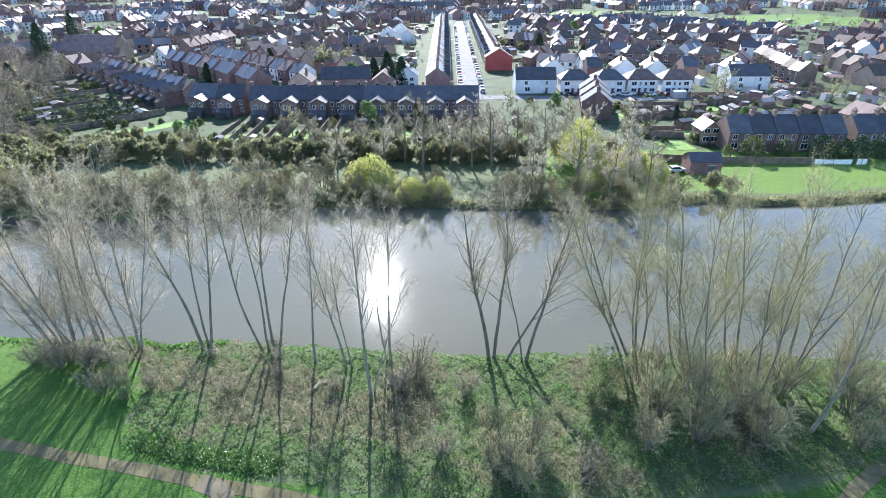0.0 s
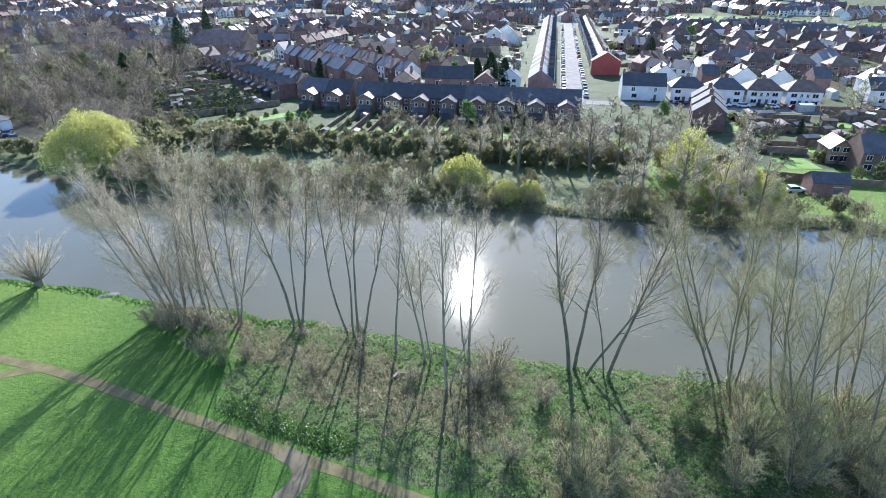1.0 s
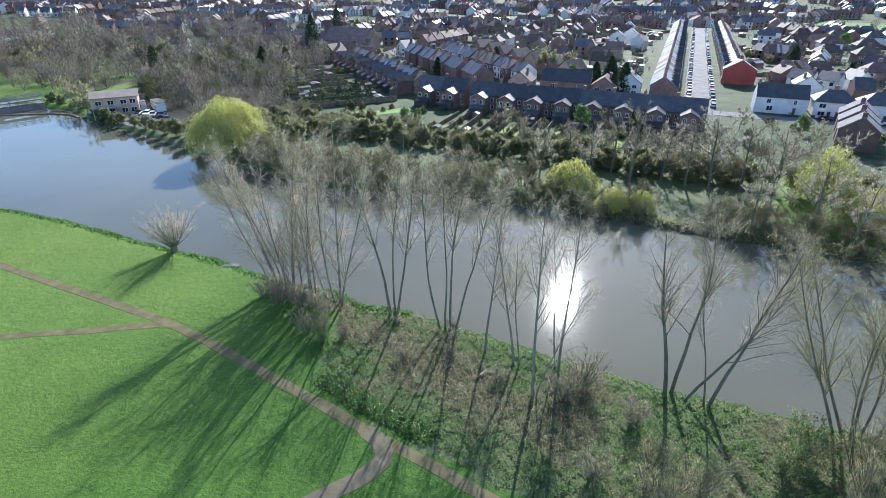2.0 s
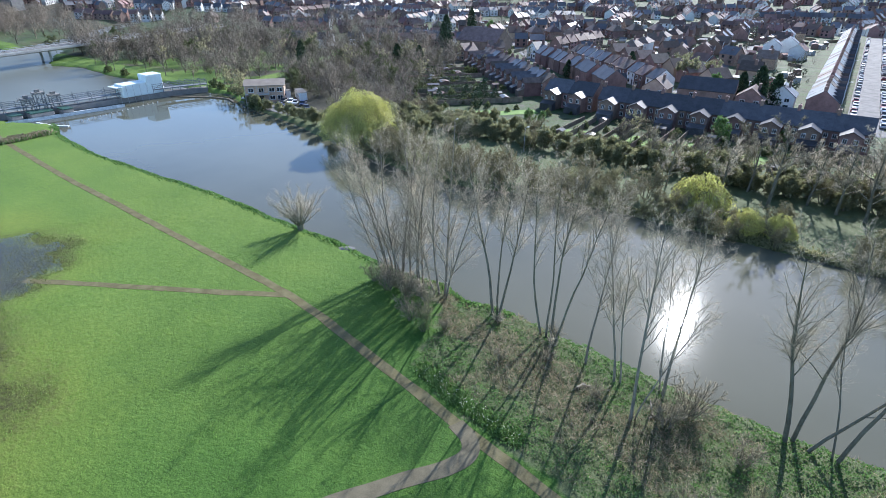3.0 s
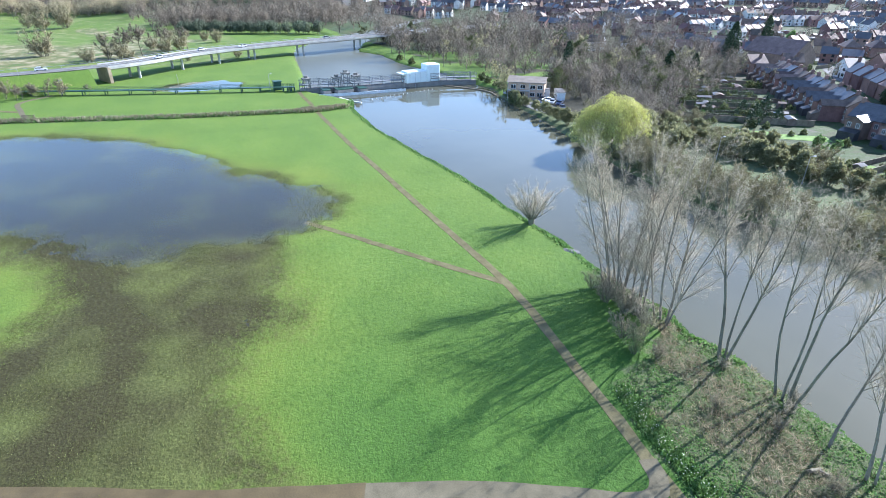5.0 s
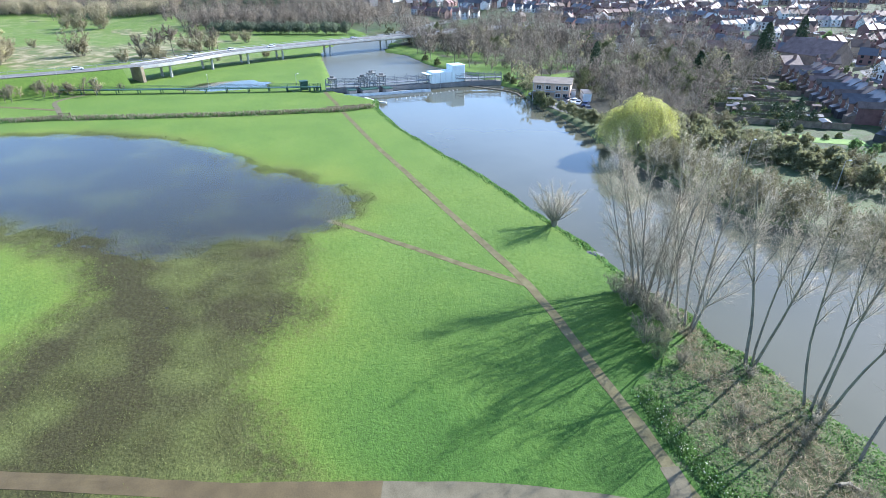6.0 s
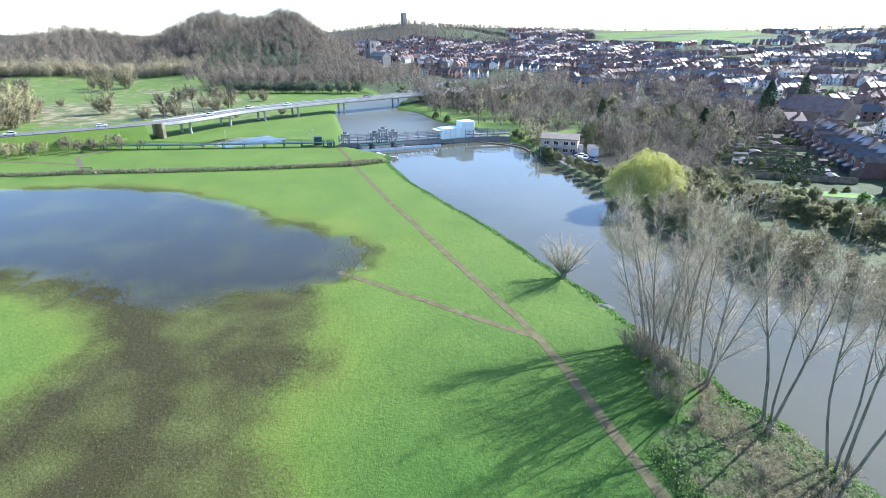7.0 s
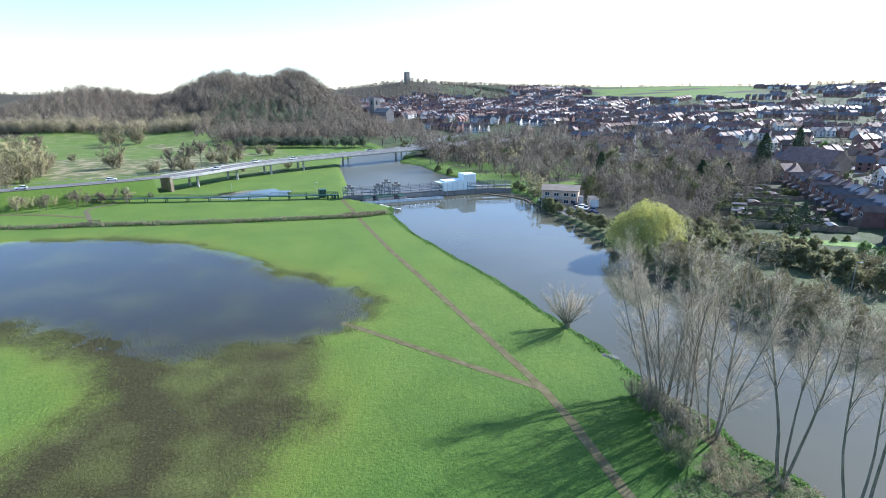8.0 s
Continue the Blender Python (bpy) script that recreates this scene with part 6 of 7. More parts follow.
# scaffolding poles on both sides of the wrapped bay
for k in range(14):
    y = 54 + k * 5.0
    x = float(np.interp(y, [52, 70, 92, 110, 122], [-214, -209, -206.5, -203, -199]))
    if not 90 < y < 111:
        part("scaffold_pole", rod(bmesh.new(), (x + 1.9, y, -1), (x + 1.9, y, 4.8), 0.06, None, 5), STEEL_WORN, weir)
        part("scaffold_pole", rod(bmesh.new(), (x - 1.9, y, -1), (x - 1.9, y, 4.8), 0.06, None, 5), STEEL_WORN, weir)
wrap = thing("wrapped_scaffold", "white sheeted scaffold box standing on the weir", "scaffold")
part("low_bay", boxed(-209.0, -203.5, 92.6, 101.7, 0.9, 5.3, bevel=0.2), SHEETING, wrap)
part("high_bay", boxed(-208.8, -203.2, 101.5, 107.4, 0.9, 7.6, bevel=0.2), SHEETING, wrap)
part("canopy", boxed(-209.4, -203.2, 90.6, 94.5, 4.5, 4.7), SHEETING, wrap)
for k in range(5):
    part("ledger_pole", rod(bmesh.new(), (-202.3, 91 + k * 2.4, -1), (-202.3, 91 + k * 2.4, 5.2), 0.05, None, 5), STEEL_GREY, wrap)
line = [(-205.5, 56.5), (-203.5, 70), (-201.5, 90)]
pts, side = along(line, 6)
ribbon("water_fall", pts, side, [(-3.4, -1.2), (-3.4, 0.25), (0.2, -0.55), (1.8, -0.7), (1.8, -1.2)], FOAM)
tagged(bpy.data.objects["water_fall"], "white water tumbling over the weir", "water", kind="structure")
for y0, y1 in ((58.5, 61.5), (63.5, 70), (72, 75)):
    x = float(np.interp(y0, [52, 70, 92], [-209, -205, -202.5]))
    sluice = thing("sluice_pier", "dark concrete sluice pier below the weir", "sluice pier", "sluice piers")
    part("pier_body", boxed(x - 1.5, x + 3.0, y0, y1, -3, 0.9, bevel=0.2), STONE, sluice)
    part("pier_cap", boxed(x - 1.6, x + 3.1, y0 - 0.1, y1 + 0.1, 0.9, 1.15), STEEL_GREEN, sluice)
# the floating boom and its white floats
boom = thing("river_boom", "curved pale pipe boom floating below the weir", "boom")
pts, side = along([(-198, 62.5), (-194, 63.2), (-189.5, 64.5), (-186, 66.5)], 6)
ribbon("pipe", pts, side, [(-0.3, -0.9), (-0.3, -0.5), (0.3, -0.5), (0.3, -0.9)], TRIM_WHITE, boom)
for k in range(15):
    y = 72 + k * 2.0
    x = -189.5 - k * 0.45
    buoy = thing("buoy", "small white float on the river", "buoy", "row of floats")
    part("float", rod(bmesh.new(), (x, y, WATER - 0.2), (x, y, WATER + 0.45), 0.22, 0.12, 8), TRIM_WHITE, buoy)
boom2 = thing("river_boom", "dark timber boom curving to the far bank", "boom")
pts, side = along([(-201, 108), (-194, 112), (-187, 116), (-180, 117.5), (-174, 116)], 6)
ribbon("beam", pts, side, [(-0.35, -1.0), (-0.35, -0.45), (0.35, -0.45), (0.35, -1.0)], TIMBER, boom2)
kiosk = thing("control_cabinet", "dark green steel cabinet at the end of the weir", "cabinet")
part("body", boxed(-221.5, -218.5, 43.5, 46.2, -0.1, 3.1, bevel=0.1), STEEL_GREEN, kiosk)
part("lid", boxed(-221.7, -218.3, 43.3, 46.4, 3.1, 3.3), STEEL_GREEN, kiosk)
part("door", boxed(-218.52, -218.44, 44.0, 45.7, 0.2, 2.6), STEEL_GREEN, kiosk)


def street_lamp(x, y, h=6.0, turn=0.0):
    ob = thing("street_lamp", "grey steel street lamp", "street lamp", "street lamps", pose(x, y, ground_z(x, y), 0, 0, turn))
    part("pole", rod(bmesh.new(), (0, 0, -0.2), (0, 0, h), 0.1, 0.055, 7), STEEL_GREY, ob)
    part("arm", rod(bmesh.new(), (0, 0, h - 0.05), (0.8, 0, h + 0.1), 0.04, None, 6), STEEL_GREY, ob)
    part("lamp_head", boxed(0.6, 1.2, -0.14, 0.14, h + 0.05, h + 0.22, bevel=0.04), TRIM_WHITE, ob)


for x, y, h in ((-61.5, 122.6, 6.2), (-234, 11, 6.0), (-219.6, 42, 6.0), (-247, -28, 5.0), (-82, 121, 5.5), (3.2, 240, 7), (19.2, 262, 7), (3.6, 300, 7), (19.8, 330, 7), (112, 200, 6), (136, 216, 6)):
    street_lamp(x, y, h, 40 * (x % 3))


def field_gate(x, y, turn):
    ob = thing("field_gate", "weathered timber gate and stile over the ditch", "gate", "timber gates", pose(x, y, ground_z(x, y), 0, 0, turn))
    for px in (-1.7, 1.7):
        part("post", boxed(px - 0.11, px + 0.11, -0.11, 0.11, -0.2, 1.5), TIMBER, ob)
    for z in (0.35, 0.7, 1.05, 1.3):
        part("board", boxed(-1.65, 1.65, -0.035, 0.035, z - 0.07, z + 0.07), TIMBER, ob)


field_gate(-204.5, -36.0, 70)
field_gate(-207.5, -34.2, 70)
field_gate(-180.0, 45.2, 80)
field_gate(-179.2, 50.6, 80)

# ---------------------------------------------------------------- riverside building and yard
lane("pavement_yard", [(-174, 122), (-160, 119.5), (-146, 117.5), (-134, 118.5)], 9.0, STREET, "pale gravel yard beside the riverside building", 0.06, category="yard")
boathouse = thing("riverside_building", "two-storey buff brick building with a low tiled roof", "building", "", pose(-165.5, 124, ground_z(-165.5, 124), 0, 0, 47))
part("wall", boxed(-6.5, 6.5, -4.5, 4.5, -1, 5.6), BRICK_BUFF, boathouse)
part("roof", prism(bmesh.new(), chevron(4.5, 5.6, 6.9, 0.5, 0.25), -7.0, 7.0), PALE_TILE, boathouse)
part("balcony", boxed(-6.6, 1.5, -6.0, -4.5, 2.7, 2.95), CONCRETE, boathouse)
for x in (-6.4, -2.4, 1.3):
    part("balcony_post", boxed(x - 0.1, x + 0.1, -5.95, -5.75, -1, 5.6), CONCRETE, boathouse)
for x in (-4.6, -1.2, 2.4, 5.0):
    for z in (0.8, 3.4):
        window(boathouse, x, -4.5, z, 1.8, 1.4)


def cabin(x, y, turn, l, label):
    ob = thing("site_cabin", label, "cabin", "site cabins", pose(x, y, ground_z(x, y) + 0.05, 0, 0, turn))
    part("body", boxed(-l / 2, l / 2, -1.4, 1.4, 0.15, 2.8, bevel=0.06), RENDER_WHITE, ob)
    part("roof", boxed(-l / 2 - 0.1, l / 2 + 0.1, -1.5, 1.5, 2.8, 2.95), PALE_ROOF, ob)
    part("skid", boxed(-l / 2 + 0.3, l / 2 - 0.3, -1.2, 1.2, -0.2, 0.15), TYRE, ob)
    for k in range(int(l / 2)):
        window(ob, -l / 2 + 1.1 + k * 1.9, -1.4, 1.2, 0.9, 0.9)


cabin(-156.0, 131.5, -30, 8.0, "white site cabin with small windows")
cabin(-161.5, 128.0, 60, 5.0, "white steel storage cabin beside the yard")
for x, y, a in ((-156.5, 124.0, 30), (-153.6, 124.6, 30), (-150.8, 124.2, 40), (-147.8, 125.0, 35), (-152, 119, 100), (-142, 121.5, 60), (-171.5, 119.8, 20)):
    park(x, y, a, 0.1)

# ---------------------------------------------------------------- riverside field: brick store, walls and fences
store = thing("brick_store", "small red brick store with a dark pitched roof", "outbuilding", "", pose(59.3, 119.4, ground_z(59.3, 119.4)))
part("wall", prism(bmesh.new(), [(-2.4, -0.5), (-2.4, 3.0), (0, 4.5), (2.4, 3.0), (2.4, -0.5)], -3.6, 3.6), BRICK, store)
part("roof", prism(bmesh.new(), chevron(2.4, 3.0, 4.5, 0.25, 0.15), -3.75, 3.75), SLATE, store)
part("door", boxed(0.4, 2.2, -2.46, -2.35, 0, 2.1), DOOR_PAINT, store)
part("lintel", boxed(0.3, 2.3, -2.48, -2.35, 2.1, 2.3), CONCRETE, store)
park(53.4, 118.6, 100, 0.05)


def fence(x0, y0, x1, y1, h, label, material=None, group="garden fences"):
    """A close-boarded fence with posts."""
    L = math.hypot(x1 - x0, y1 - y0)
    turn = math.degrees(math.atan2(y1 - y0, x1 - x0))
    ob = thing("garden_fence", label, "fence", group, pose(x0, y0, min(ground_z(x0, y0), ground_z(x1, y1)), 0, 0, turn))
    part("boarding", boxed(0, L, -0.04, 0.04, -0.1, h), material or TIMBER, ob)
    part("capping", boxed(0, L, -0.07, 0.07, h, h + 0.06), material or TIMBER, ob)
    n = max(2, int(L / 11))
    for k in range(n + 1):
        part("post", boxed(L * k / n - 0.07, L * k / n + 0.07, -0.09, 0.09, -0.2, h + 0.12), TIMBER, ob)


fence(45, 127.5, 63, 125.0, 1.8, "brown close-boarded fence behind the field", group="field fences")
fence(63, 125.0, 88, 124.4, 1.6, "brown close-boarded fence behind the field", group="field fences")
fence(88.5, 124.2, 97.5, 124.0, 1.1, "low white painted fence behind the field", TRIM_WHITE, "field fences")
fence(98.5, 124.0, 101, 124.0, 1.3, "low white painted fence behind the field", TRIM_WHITE, "field fences")


def shed(x, y, turn, w, d, h, label, roof):
    ob = thing("garden_shed", label, "shed", "garden sheds", pose(x, y, ground_z(x, y), 0, 0, turn))
    part("wall", prism(bmesh.new(), [(-d / 2, -0.3), (-d / 2, h * 0.82), (0, h), (d / 2, h * 0.82), (d / 2, -0.3)], -w / 2, w / 2), TIMBER, ob)
    part("roof", prism(bmesh.new(), chevron(d / 2, h * 0.82, h, 0.15, 0.07), -w / 2 - 0.12, w / 2 + 0.12), roof, ob)
    part("door", boxed(-0.4, 0.4, -d / 2 - 0.04, -d / 2 + 0.02, 0, min(1.8, h * 0.78)), DOOR_PAINT, ob)


def lawn(x, y, w, d, turn, label="small bright green garden lawn"):
    z = ground_z(x, y)
    ob = part("grass_lawn", boxed(-w / 2, w / 2, -d / 2, d / 2, -0.3, 0.06), LAWN)
    ob.matrix_basis = pose(x, y, z, 0, 0, turn)
    tagged(ob, label, "lawn", kind="structure")


def garden_hedge(x0, y0, x1, y1, h, label="clipped dark green garden hedge"):
    """A clipped hedge: dense sprays through a long low block round a woody core."""
    L = math.hypot(x1 - x0, y1 - y0)
    rng = np.random.default_rng(int(abs(x0) * 13 + abs(y0) * 7))
    n = int(L * 42)
    side = rng.choice((-1, 1), n) * np.sqrt(rng.random(n)) * 0.5
    up = np.where(rng.random(n) < 0.4, 1.0, rng.random(n)) * h * (0.9 + 0.12 * np.sin(np.linspace(0, L, n) * 1.7))
    places = np.stack([rng.uniform(0, L, n), side, up - 0.1], 1)
    ob = thing("garden_hedge", label, "hedge", "garden hedges", pose(x0, y0, ground_z(x0, y0), 0, 0, math.degrees(math.atan2(y1 - y0, x1 - x0))))
    part("core", boxed(0, L, -0.3, 0.3, -0.3, h * 0.8, bevel=0.1), BARK_DARK, ob)
    mesh_part("foliage", leaf_mesh("foliage", places, 0.3, rng, HEDGE_DARK, hang=-0.4), ob)


HEDGE_DARK = leafy("dark_hedge_leaf", (0.045, 0.07, 0.028), (0.11, 0.135, 0.055), through_light=0.2)
LAWN = surface("lawn_grass", (0.08, 0.16, 0.02), (0.16, 0.27, 0.04), 0.4, 5.0, 0.9, 0.5, 0.05)
r = random.Random(8)
# gardens below the terrace with rear wings
for k in range(19):
    x = -62 + k * 4.5
    if k < 18:
        fence(x, 139 + r.uniform(0, 2), x + r.uniform(-0.5, 0.5), 163, r.choice((1.2, 1.6, 1.8)), "weathered timber fence between back gardens")
    if r.random() < 0.7:
        lawn(x + 2.2, 148 + r.uniform(-2, 3), 3.0, r.uniform(6, 14), r.uniform(-2, 2))
    if r.random() < 0.6:
        shed(x + 2.2 + r.uniform(-0.6, 0.6), r.choice((141.5, 160.5)) + r.uniform(-1, 1), r.choice((0, 90)), 2.4, 1.9, 2.2, "small timber garden shed with a felt roof", r.choice((SLATE, PALE_ROOF)))
lawn(-85, 157.5, 18, 5.5, 48)
lawn(-94, 151, 12, 4.5, 48)
lawn(70, 131, 9, 7, 10)
lawn(61, 139, 8, 8, 10)
# long gardens behind the oblique row
for k in range(15):
    f = k / 14
    sx, sy = -86 - 57 * f, 178 + 50 * f
    L = r.uniform(34, 44)
    ux, uy = -0.67, -0.745
    a, b = 5, L
    if k % 3 == 0:
        fence(sx + ux * a, sy + uy * a, sx + ux * b, sy + uy * b, r.choice((1.1, 1.5, 1.8)), "weathered timber fence between long gardens")
    else:
        garden_hedge(sx + ux * (a + 6), sy + uy * (a + 6), sx + ux * b, sy + uy * b, r.uniform(1.3, 2.3))
    garden_hedge(sx + ux * b - 1.2, sy + uy * b, sx + ux * b - 4.2, sy + uy * b + 2.9, r.uniform(1.2, 2.4))
    for j in range(r.choice((1, 2))):
        g = r.uniform(4, 34)
        ox, oy = r.uniform(0.6, 3.2) * -0.745, r.uniform(0.6, 3.2) * 0.67
        shed(sx + ux * g + ox, sy + uy * g + oy, r.choice((48, -42)), r.uniform(2.2, 4.5), r.uniform(1.8, 2.6), r.uniform(2.0, 2.5), "garden shed or glasshouse with a pale roof", r.choice((PALE_ROOF, SLATE, TILE_ROOF)))
# sheds and outbuildings by the white pairs and the lane
for k in range(34):
    x, y = r.uniform(54, 122), r.uniform(148, 192)
    if 60 < x < 76 and y < 150:
        continue
    shed(x, y, r.choice((0, 90, 20)), r.uniform(2.5, 6), r.uniform(2, 3.4), r.uniform(2.1, 2.8), "garage or shed with a low roof among the gardens", r.choice((PALE_ROOF, SLATE, TILE_ROOF, PALE_ROOF)))
for k in range(12):
    y = r.uniform(146, 190)
    x = r.uniform(54, 118)
    fence(x, y, x + r.uniform(6, 12), y + r.uniform(-2, 2), 1.7, "timber fence between back gardens")
for k in range(14):
    lawn(r.uniform(54, 125), r.uniform(144, 192), r.uniform(4, 8), r.uniform(4, 8), r.uniform(-20, 20))

# ---------------------------------------------------------------- towers on the skyline
church = thing("church_tower", "square grey stone church tower with corner pinnacles", "church tower", "", pose(-667, 209, ground_z(-667, 209), 0, 0, 20))
part("tower", boxed(-4.5, 4.5, -4.5, 4.5, -3, 34 - ground_z(-667, 209)), STONE, church)
top = 34 - ground_z(-667, 209)
for x in (-4.1, 4.1):
    for y in (-4.1, 4.1):
        part("pinnacle", rod(bmesh.new(), (x, y, top), (x, y, top + 4.5), 0.8, 0.05, 4), STONE, church)
# dark panels on the solid walls stand in for shade in belfry openings
for a in (0, 90, 180, 270):
    part("belfry_shade_panel", boxed(-1.0, 1.0, -4.56, -4.4, top - 8, top - 3.5, turn=pose(0, 0, 0, 0, 0, a)), GLASS, church)
part("nave", prism(bmesh.new(), [(-6, -3), (-6, 9), (0, 14), (6, 9), (6, -3)], 4.4, 30), STONE, church)
castle = thing("castle_tower", "ruined stone tower standing on the hill top", "tower", "", pose(-1024, 388, ground_z(-1024, 388), 0, 0, 15))
part("keep", boxed(-4.0, 4.0, -4.0, 4.0, -4, 76 - ground_z(-1024, 388)), STONE, castle)
for x in (-3.0, 0, 3.0):
    part("battlement", boxed(x - 0.9, x + 0.9, -4.2, 4.2, 76 - ground_z(-1024, 388), 78 - ground_z(-1024, 388)), STONE, castle)

# ---------------------------------------------------------------- trees of the park, the gardens and the hills
mid_a = garden_tree("bare_tree", 81, 15, "bare brown tree with a broad crown", TWIG_DULL, "bare trees of the park and gardens", spread=1.15)
mid_b = garden_tree("bare_tree", 82, 13, "bare grey tree with fine grey twigs", TWIG_FAR, "bare trees of the park and gardens")
mid_c = garden_tree("bare_tree", 83, 12, "bare tree with yellowish olive twigs", TWIG_GREEN, "bare trees of the park and gardens", spread=1.2)
mid_d = garden_tree("ivied_tree", 90, 13, "bare tree wrapped in dark green ivy", TWIG_DULL, "ivied trees of the park and gardens", SHRUB_LEAF, 1.0)
pink = garden_tree("budding_tree", 84, 10, "tree in pale pinkish bud", TWIG_BROWN, "budding trees", HEDGE_LEAF, 1.2)
fresh = garden_tree("leafing_tree", 85, 9, "small tree in fresh yellow-green leaf", TWIG_GREEN, "budding trees", WEED_LEAF, 1.1)
cypress = evergreen("cypress", 86, 18, 3.4, "tall dark green cypress", 1.0, 2600, 0.45)
round_bush = evergreen("clipped_conifer", 87, 6.2, 2.1, "rounded dark green conifer in a garden", 0.6, 700, 0.3)
round_shrub = evergreen("evergreen_shrub", 92, 5.2, 2.9, "broad rounded dark green shrub by the garden wall", 2.2, 900, 0.34, group="shrubs before the terrace")
olive_shrub = evergreen("olive_green_shrub", 93, 5.6, 3.0, "broad rounded grey-green shrub by the garden wall", 2.2, 900, 0.32, SHRUB_LEAF, "shrubs before the terrace")
fir = evergreen("fir_tree", 88, 10, 3.0, "dark green conical fir tree", 0.0, 1500, 0.5)


def small_shrub(label):
    """A low leafy shrub: a dome of sprays down to the ground, in one mesh."""
    g = np.random.default_rng(89)
    n = 280
    a, u = g.uniform(0, 2 * np.pi, n), g.uniform(0, 1, n)
    lump = 1 + 0.25 * np.sin(a * 2 + 1) + 0.15 * np.sin(a * 5)
    rad = 1.6 * lump * np.sqrt(1 - u**2 * 0.92) * np.sqrt(g.uniform(0.35, 1, n))
    spots = np.stack([np.cos(a) * rad, np.sin(a) * rad, 2.5 * u * (0.85 + 0.15 * np.sin(a * 3)) - 0.1], 1)
    return tagged(new("garden_shrub", leaf_mesh("garden_shrub", spots, 0.42, g, SHRUB_LEAF, hang=-0.3)), label, "shrub", "garden shrubs")


garden_shrub = small_shrub("leafy green garden shrub")
spots = []


def plant(ob, x, y, size=1.0):
    spots.append((x, y))
    m = pose(x, y, ground_z(x, y), 0, 0, (x * 37 + y * 53) % 360) @ Matrix.Scale(size, 4)
    if not ob.get("placed"):
        ob["placed"] = 1
        ob.matrix_basis = m
        return
    made = copy_thing(ob, m)
    made.scale = (size, size, size)


r = random.Random(12)
for x, y, s in ((-183, 261, 1.05), (-216, 338, 0.95), (-190, 268, 0.8)):
    plant(cypress, x, y, s)
for x, y, s in ((-98.5, 158.5, 1.05), (-114, 158, 0.7), (-107, 165, 0.9), (-103, 170, 1.1), (-97, 168, 0.8)):
    plant(round_bush, x, y, s)
for x, y, s in ((-16, 214, 1.1), (-22, 221, 1.2), (-19, 206, 0.8), (-26, 212, 0.7), (-28, 226, 0.9), (64, 262, 0.9), (50, 300, 1.0), (-96, 228, 0.7), (-80, 262, 0.8), (-52, 250, 0.8), (72, 168, 0.4), (-172, 205, 1.0), (-166, 214, 0.9)):
    plant(fir, x, y, s)
plant(mid_c, 96.8, 190, 1.05)
for x, y, s in ((92.4, 128.4, 1.05), (97.3, 128.2, 0.95), (101.8, 128.4, 1.0), (107, 129, 0.9), (113, 129.4, 0.8)):
    plant(round_shrub, x, y, s)
for x, y, s in ((75.4, 128.6, 0.95), (84.2, 130.2, 0.75), (70.5, 130.5, 0.5)):
    plant(olive_shrub, x, y, s)
for x, y, s in ((-52, 246, 1.3), (-44, 258, 1.0), (-58, 262, 1.15), (-44, 226, 0.7)):
    plant(pink, x, y, s)
for x, y, s in ((-38, 230, 0.9), (-42, 222, 0.8), (-176, 270, 0.9), (88, 390, 1.1), (92, 166, 0.5), (-205, 345, 1.2), (-22, 160, 0.9), (104, 158, 0.5)):
    plant(fresh, x, y, s)
# park beyond the weir, and the trees along the far bank
for k in range(38):
    x, y = r.uniform(-345, -214), r.uniform(126, 225)
    if y > 116 + (x + 335) * 0.02 + 8:
        plant(r.choice((mid_a, mid_b, mid_d, mid_c)), x, y, r.uniform(0.7, 1.2))
for x, y, s in ((-292, 124, 0.7), (-268, 121, 0.8), (-250, 126, 1.0), (-238, 128, 1.1), (-300, 150, 0.4), (-280, 170, 0.4)):
    plant(mid_b, x, y, s)
for x, y, s in ((-173, 118.6, 0.85), (-196, 128, 0.8), (-190, 127, 0.65), (-184, 127.5, 0.75), (-178, 121, 0.55), (-172, 117.8, 0.5)):
    plant(mid_c, x, y, s)
for x, y in ((-200, 126), (-194, 125), (-187, 124.5), (-181, 123), (-167, 117.5), (-161, 114.8), (-155, 113.4), (-270, 119), (-255, 119)):
    plant(garden_shrub, x, y, r.uniform(0.8, 1.3))
# woods between the yard and the allotments
for k in range(52):
    x, y = r.uniform(-215, -122), r.uniform(136, 262)
    if y < 300 + x and x > -150 - (y - 136) * 0.55:
        continue
    if x > -128 and y > 170 or (x > -163 and y < 140):
        continue
    plant(r.choice((mid_a, mid_b, mid_d, mid_c, mid_d)) if r.random() < 0.95 else cypress, x, y, r.uniform(0.55, 0.95))
for k in range(26):
    x, y = r.uniform(-150, -108), r.uniform(124, 150)
    if y < 250 + x:
        plant(r.choice((mid_a, mid_b, garden_shrub, garden_shrub)), x, y, r.uniform(0.6, 0.95))
# fen bushes and the copse south of the road
fen_bush = bush("willow_bush", 91, 4.6, 6.4, "rounded pale olive willow bush on the rough fen", TWIG_FEN, BUD, 0.2, 900, 20, group="willow bushes on the fen", twig=0.06)
for x, y, s in ((-366, -44, 2.0), (-383, -46, 0.9), (-338, -8, 1.4), (-346, -14, 0.9), (-330, -22, 1.1), (-326, -4, 0.9), (-352, 14, 1.4), (-362, 22, 1.6), (-372, 8, 1.1), (-390, 46, 1.2), (-404, 40, 0.9), (-420, -74, 0.8), (-515, -58, 2.2), (-525, -44, 2.4), (-540, -70, 1.6), (-495, -122, 2.2), (-480, -136, 2.2), (-510, -112, 1.8), (-420, 20, 1.0), (-450, 4, 0.9), (-436, -20, 0.7), (-316, 22, 0.8), (-316, 46, 0.7)):
    plant(fen_bush, x, y, s)
